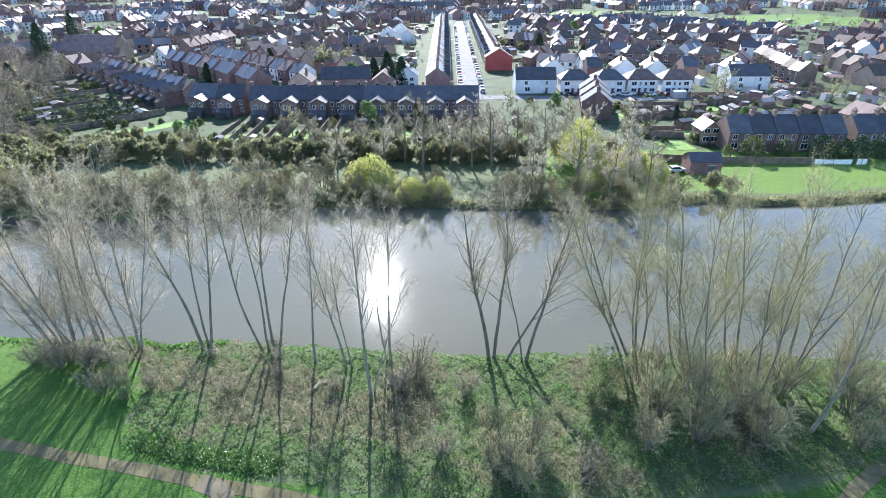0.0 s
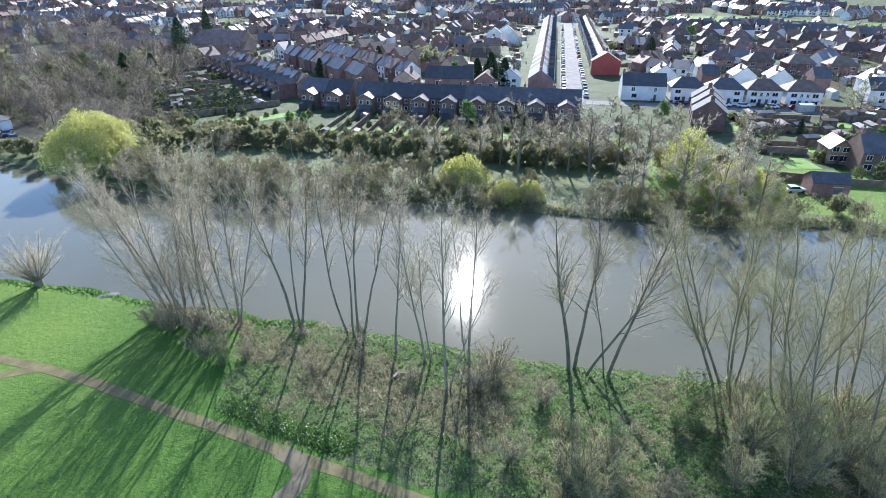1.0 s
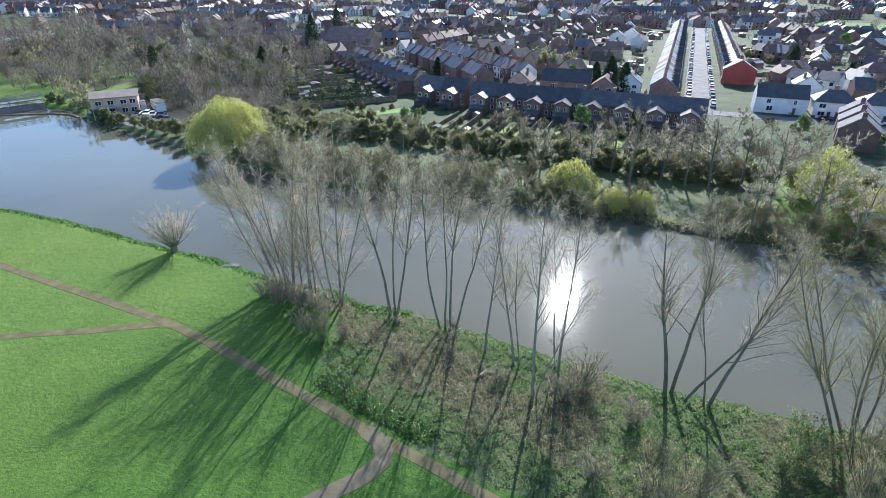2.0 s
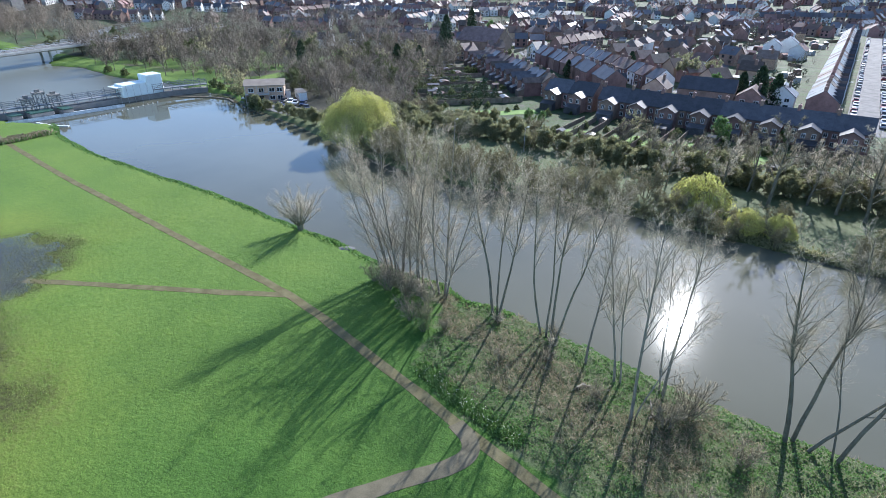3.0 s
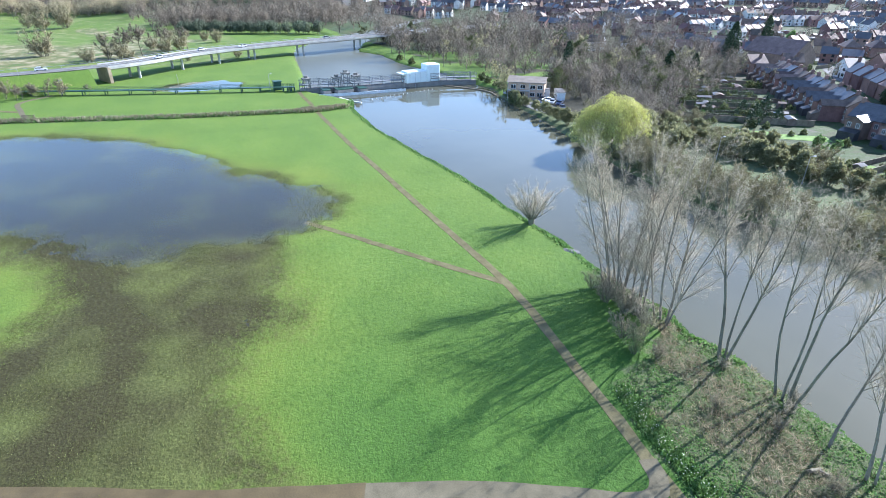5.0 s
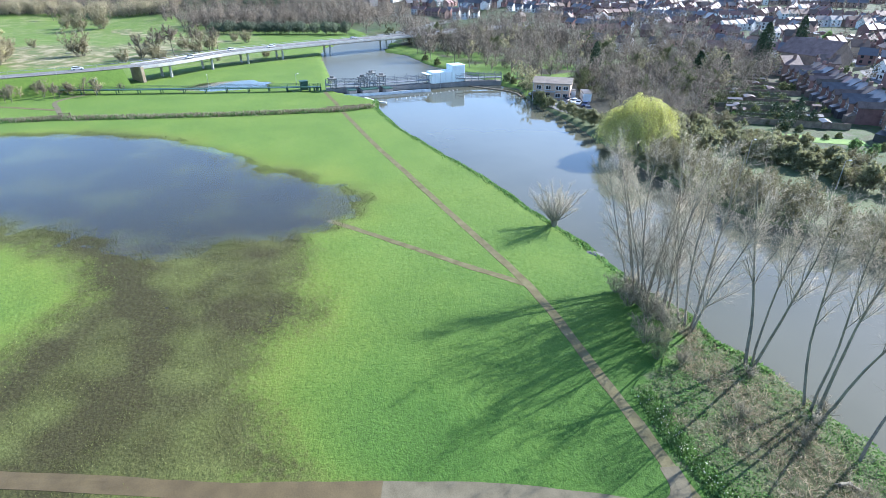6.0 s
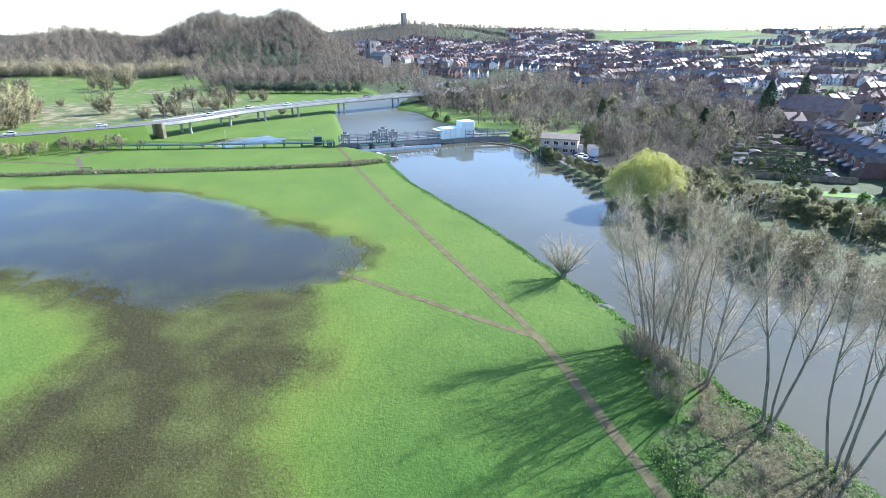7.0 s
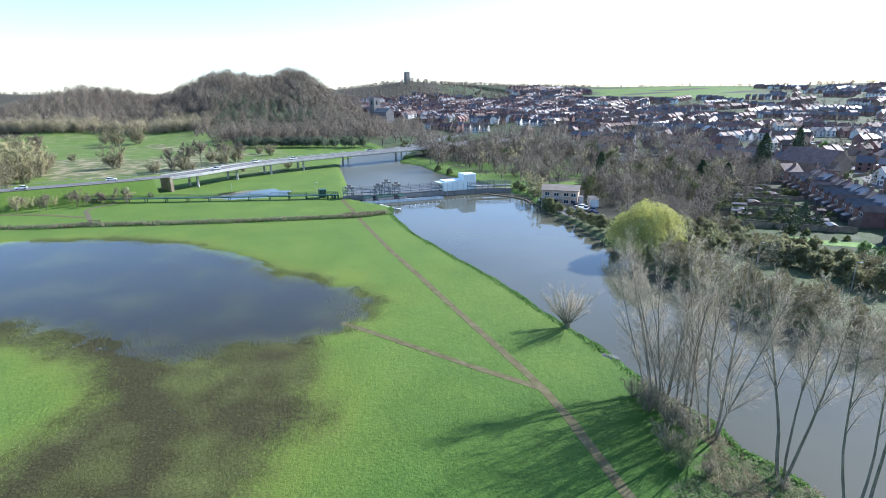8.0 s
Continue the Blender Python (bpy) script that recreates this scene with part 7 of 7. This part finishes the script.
for x, y, s in ((-341, -7, 1.5), (-346, 2, 1.6), (-337, -14, 1.2), (-358, 15, 1.4), (-364, 26, 1.2), (-486, -108, 1.4), (-600, -85, 1.2)):
    plant(mid_b, x, y, s)
# the crowded copse of willow scrub beside the road
for k in range(70):
    f = r.random()
    plant(r.choice((fen_bush, fen_bush, fen_bush, mid_c)), -308 - 105 * f + r.gauss(0, 6), -74 - 8 * f - 34 * r.random(), r.uniform(1.2, 1.9) if k % 4 else r.uniform(0.8, 1.0))
for k in range(30):
    plant(r.choice((mid_a, mid_b, mid_c)), r.uniform(-252, -240), r.uniform(-66, -18), r.uniform(0.35, 0.55))
# trees and shrubs among the houses
for k in range(56):
    x, y = r.uniform(-110, 230), r.uniform(140, 420)
    if (-8 < x < 32 and y > 190) or (x < 20 and y < 165) or (x > 60 and y < 146):
        continue
    plant(r.choice((mid_a, mid_b, mid_c, pink, fresh, round_bush, garden_shrub, garden_shrub, garden_shrub)), x, y, r.uniform(0.4, 0.8))
for k in range(46):
    f, g = r.random(), r.uniform(4, 44)
    plant(garden_shrub, -86 - 57 * f - 0.67 * g, 178 + 50 * f - 0.745 * g, r.uniform(0.5, 1.1))
for k in range(40):
    plant(garden_shrub, r.uniform(-62, 18), r.uniform(136, 164), r.uniform(0.4, 0.9))
for k in range(18):
    plant(r.choice((mid_a, mid_b, mid_a, mid_c)), r.uniform(-48, 18), r.uniform(137, 150), r.uniform(0.5, 0.78))
for k in range(30):
    x, y = r.uniform(-112, -62), r.uniform(134, 168)
    plant(garden_shrub, x, y, r.uniform(0.4, 0.85))
for x, y, s in ((-73, 147, 0.62), (-70, 150, 0.5), (-113, 154, 0.3)):
    plant(fresh, x, y, s)
for k in range(34):
    x, y = r.uniform(18, 62), r.uniform(136, 192)
    if not 42 < x < 57 or y < 160:
        plant(r.choice((garden_shrub, garden_shrub, mid_b, mid_c)), x, y, r.uniform(0.45, 0.85))
for k in range(40):
    plant(garden_shrub, r.uniform(50, 125), r.uniform(142, 194), r.uniform(0.5, 1.0))


def dry(spots):
    """The spots that are not in the river."""
    return [s for s in spots if float(river_depth(np.array([s[0]]), np.array([s[1]]))[0]) < -2]


def distant_trees(name, label, spots, seed, twig, tall=13.0, pieces=46, low=1.0, stout=0.3):
    """Many far trees in one mesh: a stem and a rounded crown of twigs each."""
    g = np.random.default_rng(seed)
    P0, P1, R = [], [], []
    for x, y, s in dry(spots):
        h = tall * s
        z = ground_z(x, y) - 0.5
        limbs, n = 5, pieces
        stem = np.array([x, y, z])
        wide = h * g.uniform(0.27, 0.37)
        la, lu = g.uniform(0, 2 * np.pi, limbs), g.uniform(0.35, 0.8, limbs)
        l0 = stem + np.stack([np.zeros(limbs), np.zeros(limbs), h * (0.18 * low + 0.25 * g.random(limbs))], 1)
        l1 = stem + np.stack([np.cos(la) * wide * 0.8, np.sin(la) * wide * 0.8, h * lu], 1)
        # twigs sweep up and out through an egg-shaped, lumpy crown
        a, c, q = g.uniform(0, 2 * np.pi, n), g.uniform(-1, 1, n), g.uniform(0.15, 1, n) ** 0.45
        flat = np.sqrt(1 - c * c) * (1 + 0.2 * np.sin(a * 3 + x) + 0.12 * np.sin(a * 5 + y))
        mid_h, half_h = h * (0.53 + 0.08 * low), h * (0.47 - 0.08 * low)
        start = stem + np.stack([np.cos(a) * flat * q * wide, np.sin(a) * flat * q * wide, mid_h + c * q * half_h], 1)
        way = unit(np.stack([np.cos(a) * flat * 0.8, np.sin(a) * flat * 0.8, 0.75 + 0.3 * c], 1) + g.normal(0, 0.3, (n, 3)))
        end = start + way * (h * g.uniform(0.07, 0.17, n))[:, None]
        P0 += [stem[None], l0, start]
        P1 += [np.array([[x, y, z + h * 0.8]]), l1, end]
        R += [np.array([0.022 * h]), np.full(limbs, 0.013 * h), np.full(n, stout * s) * g.uniform(0.5, 1.4, n)]
    P0, P1, R = np.concatenate(P0), np.concatenate(P1), np.concatenate(R)
    d = unit(P1 - P0)
    u = unit(np.cross(d, g.normal(0, 1, d.shape)))
    v = np.cross(d, u)
    V = np.stack([P0 + u * R[:, None], P0 + (v * 0.87 - u * 0.5) * R[:, None], P0 + (-v * 0.87 - u * 0.5) * R[:, None], P1], 1)
    i = np.arange(len(P0))[:, None, None] * 4
    F = (np.array([[0, 1, 3], [1, 2, 3], [2, 0, 3]])[None] + i).reshape(-1, 3)
    me = dress(fast_mesh(name, V.reshape(-1, 3), F), twig)
    tagged(new(name, me), label, "trees", kind="stuff")


def polar(az, d):
    return -d * math.sin(math.radians(az)), d * math.cos(math.radians(az))


far = []
WOOD = [(-152, 128), (-116, 120), (-104, 134), (-122, 152), (-138, 200), (-172, 268), (-240, 300), (-222, 200), (-186, 142)]
PARK = [(-348, 134), (-290, 128), (-214, 130), (-196, 130), (-205, 180), (-225, 245), (-350, 250)]
while len(far) < 260:
    x, y = r.uniform(-350, -100), r.uniform(118, 300)
    point = np.array([x]), np.array([y])
    if inside(*point, WOOD)[0] > 1 or (inside(*point, PARK)[0] > 3 and r.random() < 0.6):
        if not (-172 < x < -140 and y < 138) and min(math.hypot(x - a, y - b) for a, b in HOUSE_SPOTS) > 9:
            far.append((x, y, r.uniform(0.55, 1.1)))
distant_trees("park_woods", "bare brown trees crowding the park and gardens", far, 14, TWIG_FAR, 11.5, 420, 0.5, 0.06)
far = []
for k in range(2300):
    az, d = r.uniform(74, 108), r.uniform(660, 1000)
    far.append((*polar(az, d), r.choice((r.uniform(0.45, 0.8), r.uniform(0.7, 1.25)))))
for k in range(330):
    far.append((*polar(r.uniform(72, 90), r.uniform(500, 690)), r.uniform(0.45, 1.0)))
for k in range(520):
    far.append((-780 + r.gauss(0, 85), 90 + r.gauss(0, 62), r.uniform(0.6, 1.05)))
for k in range(560):
    far.append((*polar(r.uniform(56, 76), r.uniform(930, 1200)), r.uniform(0.4, 0.8)))
distant_trees("hill_woods", "bare brown woods covering the hill", far, 3, TWIG_FAR, 14.0, 95, 0.2, 0.19)
far = []
for k in range(170):
    f = r.random()
    x, y = np.interp(f, [0, 0.4, 0.7, 1], [-480, -460, -450, -520]), np.interp(f, [0, 0.4, 0.7, 1], [20, 76, 130, 205])
    far.append((float(x) - abs(r.gauss(0, 22)), float(y) + r.gauss(0, 7), r.uniform(0.7, 1.1)))
for k in range(150):
    az, d = r.uniform(40, 72), r.uniform(300, 520)
    far.append((*polar(az, d), r.uniform(0.7, 1.1)))
distant_trees("riverside_woods", "bare trees in a belt beyond the road bridge", far, 4, TWIG_FAR, 14.0, 240, 0.6, 0.11)
# the long pale belt of willows between the fields and the hill
far = []
for k in range(330):
    f = r.random()
    far.append((-650 + 62 * f - abs(r.gauss(0, 20)), -190 + 200 * f + r.gauss(0, 8), r.uniform(0.55, 1.05)))
for k in range(30):
    far.append((r.uniform(-800, -740), r.uniform(-260, -120), r.uniform(0.5, 0.9)))
distant_trees("willow_belt", "pale olive willows in a belt across the meadows", far, 17, TWIG_FEN, 13.0, 210, 0.1, 0.16)
far = []
for k in range(620):
    az, d = r.uniform(-60, 45), r.uniform(205, 430)
    x, y = polar(az, d)
    if -8 < x < 32 or (x < -60 and y < 190 - (x + 60) * 0.9) or min(math.hypot(x - a, y - b) for a, b in HOUSE_SPOTS) < 8:
        continue
    far.append((x, y, r.uniform(0.3, 0.75)))
distant_trees("garden_growth", "bare garden trees and bushes between the houses", far, 8, TWIG_FAR, 10.0, 130, 0.6, 0.08)
far = []
for k in range(500):
    az, d = r.uniform(-60, 45), r.uniform(205, 450)
    x, y = polar(az, d)
    if -8 < x < 32 or (x < -60 and y < 190 - (x + 60) * 0.9) or min(math.hypot(x - a, y - b) for a, b in HOUSE_SPOTS) < 7:
        continue
    far.append((x, y, r.uniform(0.18, 0.5)))
EVERGREEN_FAR = surface("distant_evergreen", (0.04, 0.06, 0.03), (0.09, 0.115, 0.06), 0.02, 0.2, 0.8, 0.0, island=0.3)
SCRUB = surface("woodland_scrub", (0.085, 0.09, 0.045), (0.17, 0.165, 0.085), 0.02, 0.2, 0.85, 0.0, island=0.35, specular=0.1)
scrub_spots = []
while len(scrub_spots) < 430:
    x, y = r.uniform(-350, -100), r.uniform(118, 300)
    point = np.array([x]), np.array([y])
    if (inside(*point, WOOD)[0] > 1 or inside(*point, PARK)[0] > 3 and r.random() < 0.5) and not (-174 < x < -138 and y < 136):
        if min(math.hypot(x - a, y - b) for a, b in HOUSE_SPOTS) > 8:
            scrub_spots.append((x, y, r.uniform(0.5, 1.2)))
distant_trees("wood_undergrowth", "brown and dull green scrub under the bare trees", scrub_spots, 16, SCRUB, 4.5, 110, 0.1, 0.1)
distant_trees("garden_evergreens", "dark hedges and evergreen bushes between the houses", far, 9, EVERGREEN_FAR, 10.0, 90, 0.8, 0.35)


def garden_clutter():
    """Sheds, garages, glasshouses and fences in the back gardens of the middle town, in one mesh."""
    g = np.random.default_rng(15)
    V, F, M, base = [], [], [], 0
    taken = np.array(HOUSE_SPOTS)
    for k in range(1500):
        az, d = g.uniform(-60, 42), g.uniform(205, 520)
        x, y = polar(az, d)
        if -6 < x < 30 or (x < -60 and y < 195 - (x + 60) * 0.9) or np.min(np.hypot(taken[:, 0] - x, taken[:, 1] - y)) < 8:
            continue
        turn = np.radians(g.choice([0, 90, 6, 96, -42, 48]))
        fence_like = g.random() < 0.45
        w, dep, h = (g.uniform(6, 16), 0.12, g.uniform(1.2, 1.9)) if fence_like else (g.uniform(2.2, 6), g.uniform(2, 4), g.uniform(1.9, 2.6))
        top = h if fence_like else h + g.uniform(0.2, 0.9)
        L = np.array([(-w, -dep, -0.6), (w, -dep, -0.6), (w, dep, -0.6), (-w, dep, -0.6), (-w, -dep, h), (w, -dep, h), (w, dep, h), (-w, dep, h), (-w, 0, top), (w, 0, top)]) * np.array([0.5, 0.5, 1])
        c, s = np.cos(turn), np.sin(turn)
        V.append(np.stack([x + L[:, 0] * c - L[:, 1] * s, y + L[:, 0] * s + L[:, 1] * c, ground_z(x, y) + L[:, 2]], 1))
        tri = [(0, 1, 5), (0, 5, 4), (1, 2, 6), (1, 6, 5), (2, 3, 7), (2, 7, 6), (3, 0, 4), (3, 4, 7), (4, 8, 7), (5, 6, 9), (4, 5, 9), (4, 9, 8), (6, 7, 8), (6, 8, 9)]
        F.append(np.array(tri) + base)
        wall, roof = (0, 0) if fence_like else (int(g.choice([0, 1, 2])), int(g.choice([2, 2, 3, 3, 1])))
        M += [wall] * 10 + [roof] * 4
        base += 10
    me = fast_mesh("garden_clutter", np.concatenate(V), np.concatenate(F), True)
    dress(me, surface("clutter_timber", (0.12, 0.085, 0.06), (0.26, 0.2, 0.14), 0.1, 1.0, 0.85, 0.0, island=0.4), BRICK_FAR, surface("clutter_pale", (0.32, 0.32, 0.31), (0.5, 0.5, 0.48), 0.1, 1.0, 0.5, 0.0, island=0.2), SLATE_FAR)
    me.polygons.foreach_set("material_index", np.array(M, dtype=np.int32))
    tagged(new("garden_clutter", me), "sheds, garages and fences in the back gardens", "sheds", kind="stuff")


garden_clutter()
far = []
for k in range(1500):
    az, d = r.uniform(-62, 74), r.uniform(420, 1400)
    if -3 < az < 1.6 and d < 490 or 35.5 < az < 51.5 and d > 990:
        continue
    far.append((*polar(az, d), r.uniform(0.45, 0.95)))
for k in range(1100):
    az, d = r.uniform(24, 72), r.uniform(420, 1050)
    if not (35.5 < az < 51.5 and d > 990):
        far.append((*polar(az, d), r.uniform(0.4, 0.85)))
for k in range(1500):
    az, d = r.uniform(18, 108), r.uniform(1300, 1560)
    far.append((*polar(az, d), r.uniform(0.5, 0.85)))
for k in range(420):
    az, d = r.choice((r.uniform(10, 35.5), r.uniform(51.5, 66))), r.uniform(1180, 1520)
    far.append((*polar(az, d), r.uniform(0.6, 1.0)))
distant_trees("town_trees", "bare garden and street trees across the far town", far, 5, TWIG_FAR, 11.0, 60, 0.4, 0.22)
far = []
for k in range(90):
    far.append((*polar(r.uniform(79, 88), r.uniform(590, 700)), r.uniform(0.6, 1.0)))
for k in range(150):
    f = r.random()
    far.append((-457 + 47 * f + r.gauss(0, 3), 34 + 84 * f + r.gauss(0, 3), r.uniform(0.45, 0.75)))
for k in range(26):
    f = r.random()
    far.append((-655 + 95 * f + r.gauss(0, 3), -75 + 28 * f + r.gauss(0, 3), r.uniform(0.3, 0.6)))
for k in range(70):
    far.append((*polar(r.uniform(-55, 70), r.uniform(400, 1000)), r.uniform(0.4, 0.8)))
distant_trees("evergreen_belt", "dark evergreen trees among the bare woods", far, 6, EVERGREEN_FAR, 13.0, 110)

# ---------------------------------------------------------------- undergrowth, reeds, flowers and fallen wood


def blades(name, label, x, y, size, material, seed, up=1.0, long=1.8, sink=0.05, mound=0.0):
    """Many small leaves or stalks that stand on the ground, in one mesh."""
    g = np.random.default_rng(seed)
    n = len(x)
    z = land(x, y) - sink + mound * np.maximum(0, 0.25 + wobble(x, y, 0.8, 2.7) + 0.6 * wobble(x, y, 2.2, 5.1)) * g.uniform(0.7, 1.0, n)
    base = np.stack([x, y, z], 1)
    way = unit(g.normal(0, 0.6, (n, 3)) + np.array([0, 0, up]))
    way[:, 2] = np.abs(way[:, 2])
    side = unit(np.cross(way, g.normal(0, 1, (n, 3))))
    s = (size * g.uniform(0.5, 1.5, n))[:, None]
    V = np.stack([base, base + way * s * long * 0.5 + side * s * 0.5, base + way * s * long, base + way * s * long * 0.5 - side * s * 0.5], 1)
    me = dress(fast_mesh(name, V.reshape(-1, 3), np.arange(4 * n).reshape(n, 4)), material)
    return tagged(new(name, me), label, "undergrowth", kind="stuff")


g = np.random.default_rng(21)
n = 230000
x, y = g.uniform(-50, 62, n), g.uniform(31, 58.5, n)
low, high = banks(x)
edge = np.interp(x, [-55, -47, -37, -34.5, -32.8, -30, -22, -13, 10, 40, 60], [53.5, 52, 52, 47.5, 41, 39.2, 36.0, 34.4, 31, 36, 40])
keep = (y > edge + 0.4 * wobble(x, y, 2.0)) & (river_depth(x, y) < -0.1)
x, y = x[keep], y[keep]
patch = 0.55 * wobble(x, y, 6.0, 0.6) + 0.5 * wobble(x, y, 1.6, 1.9) + g.normal(0, 0.16, len(x)) + 0.42
for cx, cy, wx, wy in ((-26.5, 48.5, 7, 3.6), (-19, 45.5, 4, 3), (-4.5, 45.5, 4.5, 5.5), (-13.5, 42.5, 3.5, 4), (14, 35, 4, 3), (20, 50, 6, 2.4), (-38, 50, 4, 2.5), (31, 42, 5, 3)):
    patch -= 1.25 * np.exp(-(((x - cx) / wx) ** 2) - ((y - cy) / wy) ** 2)
lush = patch > 0.12
dry = patch < -0.12
blades("nettle_growth", "low green nettles and ivy under the bank trees", x[lush], y[lush], 0.13, WEED_LEAF, 1, 0.35, 1.2, mound=0.5)
blades("dry_growth", "dead straw-coloured stalks and brambles on the bank", x[dry], y[dry], 0.045, DRY_STALK, 2, 0.25, 11.0, mound=0.55)
mid = ~lush & ~dry & (g.random(len(x)) < 0.7)
blades("bramble_growth", "dull green and brown brambles on the bank", x[mid], y[mid], 0.11, HEDGE_LEAF, 3, 0.3, 1.6, mound=0.5)
# tussocks along the water's edge
x = g.uniform(-190, -28, 15000)
low, high = banks(x)
y = low - np.abs(g.normal(0, 0.8, len(x))) + 0.15
blades("bank_tussocks", "rough grass tussocks along the water's edge", x, y, 0.24, WEED_LEAF, 4, 0.9, 1.8)
x = g.uniform(-50, 110, 14000)
low, high = banks(x)
blades("far_bank_tussocks", "rough grass along the far water's edge", x, high + np.abs(g.normal(0, 1.2, len(x))), 0.3, HEDGE_LEAF, 5, 0.9, 1.8)
# ditch with reeds
pts = np.array(smooth_line(DITCH, 10))
i = g.integers(0, len(pts) - 1, 26000)
f = g.random((len(i), 1))
p = pts[i] * (1 - f) + pts[i + 1] * f + g.normal(0, 0.85, (len(i), 2))
tall = g.random(len(p)) < 0.4
blades("reed_stalks", "pale dry reeds along the ditch", p[tall, 0], p[tall, 1], 0.2, DRY_STALK, 6, 1.6, 5.0)
blades("ditch_growth", "dark weeds and brambles along the ditch", p[~tall, 0], p[~tall, 1], 0.34, WEED_LEAF, 7, 0.9, 2.2)
# daffodils beside the path
i = g.random(9000)
dx = np.interp(i, [0, 0.35, 0.7, 1], [-31.5, -26.2, -20.9, -16.6]) + g.normal(0, 0.55, len(i))
dy = np.interp(i, [0, 0.35, 0.7, 1], [39.8, 38.0, 36.9, 36.2]) + g.normal(0, 0.55, len(i))
blades("daffodil_leaves", "blue-green daffodil leaves beside the path", dx, dy, 0.13, WEED_LEAF, 8, 1.4, 2.6)
bloom = g.random(len(i)) < 0.03
blades("daffodil_flowers", "pale daffodil flowers beside the path", dx[bloom], dy[bloom], 0.11, PETAL, 9, 0.4, 1.0, -0.38)
# loose tufts over the near meadow
x, y = g.uniform(-110, -14, 30000), g.uniform(-5, 57, 30000)
keep = (flood_in(x, y) < 0.55) & (river_depth(x, y) < -1) & (near_line(x, y, MAIN_PATH) > 0.9) & (near_line(x, y, CROSS_PATH) > 1.2) & (wobble(x, y, 5.0, 3.3) > -0.2)
TUFT = leafy("turf_tuft", (0.06, 0.15, 0.015), (0.15, 0.28, 0.035))
blades("turf_tufts", "longer tufts of grass over the meadow", x[keep], y[keep], 0.075, TUFT, 10, 0.9, 2.0)
# grass that stands out of the shallow flood
x, y = g.uniform(-130, -36, 420000), g.uniform(-62, 33, 420000)
f, o = flood_in(x, y), open_water(x, y)
clear = np.minimum(near_line(x, y, FLOOD_TRACK) / 2.2, near_line(x, y, FLOOD_ARC) / 1.5) + 0.4 * wobble(x, y, 3.0, 5.5)
keep = (f > 0.5) & (g.random(len(x)) < np.interp(o, [0.0, 0.35, 0.6, 0.85, 1.0], [0.75, 0.75, 0.5, 0.16, 0.05])) & (near_line(x, y, CROSS_PATH) > 1.1) & (wobble(x, y, 6.0, 4.1) + 0.9 * wobble(x, y, 1.5, 7.7) + g.normal(0, 0.15, len(x)) > -0.05) & (clear + g.normal(0, 0.35, len(x)) > 0.9)
blades("drowned_grass", "grass standing out of the shallow flood", x[keep], y[keep], 0.05, leafy("drowned_blade", (0.085, 0.1, 0.028), (0.2, 0.215, 0.075)), 11, 0.45, 4.0)
x, y = g.uniform(-195, -42, 420000), g.uniform(-95, 36, 420000)
f = flood_in(x, y) + g.normal(0, 0.05, len(x))
keep = (f > 0.42) & (f < 0.8) & (g.random(len(x)) < np.interp(f, [0.42, 0.55, 0.8], [0.8, 0.8, 0.12])) & (wobble(x, y, 1.8, 2.2) + g.normal(0, 0.3, len(x)) > -0.1)
blades("flood_edge_grass", "yellow-green grass fading into the flood's edge", x[keep], y[keep], 0.07, leafy("edge_blade", (0.15, 0.2, 0.045), (0.25, 0.3, 0.085)), 12, 0.5, 2.6)


# grass tips that thin out into the open flood
x, y = g.uniform(-195, -82, 420000), g.uniform(-95, 36, 420000)
o = open_water(x, y) + g.normal(0, 0.06, len(x))
keep = (o > 0.3) & (g.random(len(x)) < np.interp(o, [0.3, 0.5, 0.7, 0.88, 1.0], [0.5, 0.6, 0.3, 0.08, 0.02])) & (flood_in(x, y) > 0.4) & (wobble(x, y, 3.0, 1.4) + 0.5 * wobble(x, y, 9.0, 0.4) + g.normal(0, 0.25, len(x)) > -0.25)
blades("emergent_grass", "olive grass tips thinning out into the open flood", x[keep], y[keep], 0.06, leafy("emergent_blade", (0.07, 0.085, 0.03), (0.17, 0.18, 0.07)), 13, 1.1, 5.0)


def log(x, y, turn, length, radius, label):
    ob = thing("fallen_log", label, "log", "fallen logs", pose(x, y, ground_z(x, y) + radius * 0.8, 0, 6, turn))
    part("stem", rod(bmesh.new(), (-length / 2, 0, 0), (length / 2, 0, 0.05), radius, radius * 0.7, 9), BARK, ob)
    part("cut_end", rod(bmesh.new(), (length / 2, 0, 0.05), (length / 2 + 0.02, 0, 0.05), radius * 0.66, None, 9), TRIM_WOOD, ob, "pale sawn end")


TRIM_WOOD = surface("sawn_wood", (0.5, 0.36, 0.22), (0.66, 0.5, 0.33), 1.5, 9.0, 0.8, 0.2, 0.01)
for x, y, a, l, w in ((-14.6, 47.4, 75, 1.3, 0.2), (-14.1, 47.8, 20, 1.0, 0.17), (-7.0, 48.6, 110, 2.6, 0.13), (-6.4, 47.6, 60, 1.6, 0.11), (13.2, 35.0, 40, 2.0, 0.16)):
    log(x, y, a, l, w, "pale fallen log among the brambles")
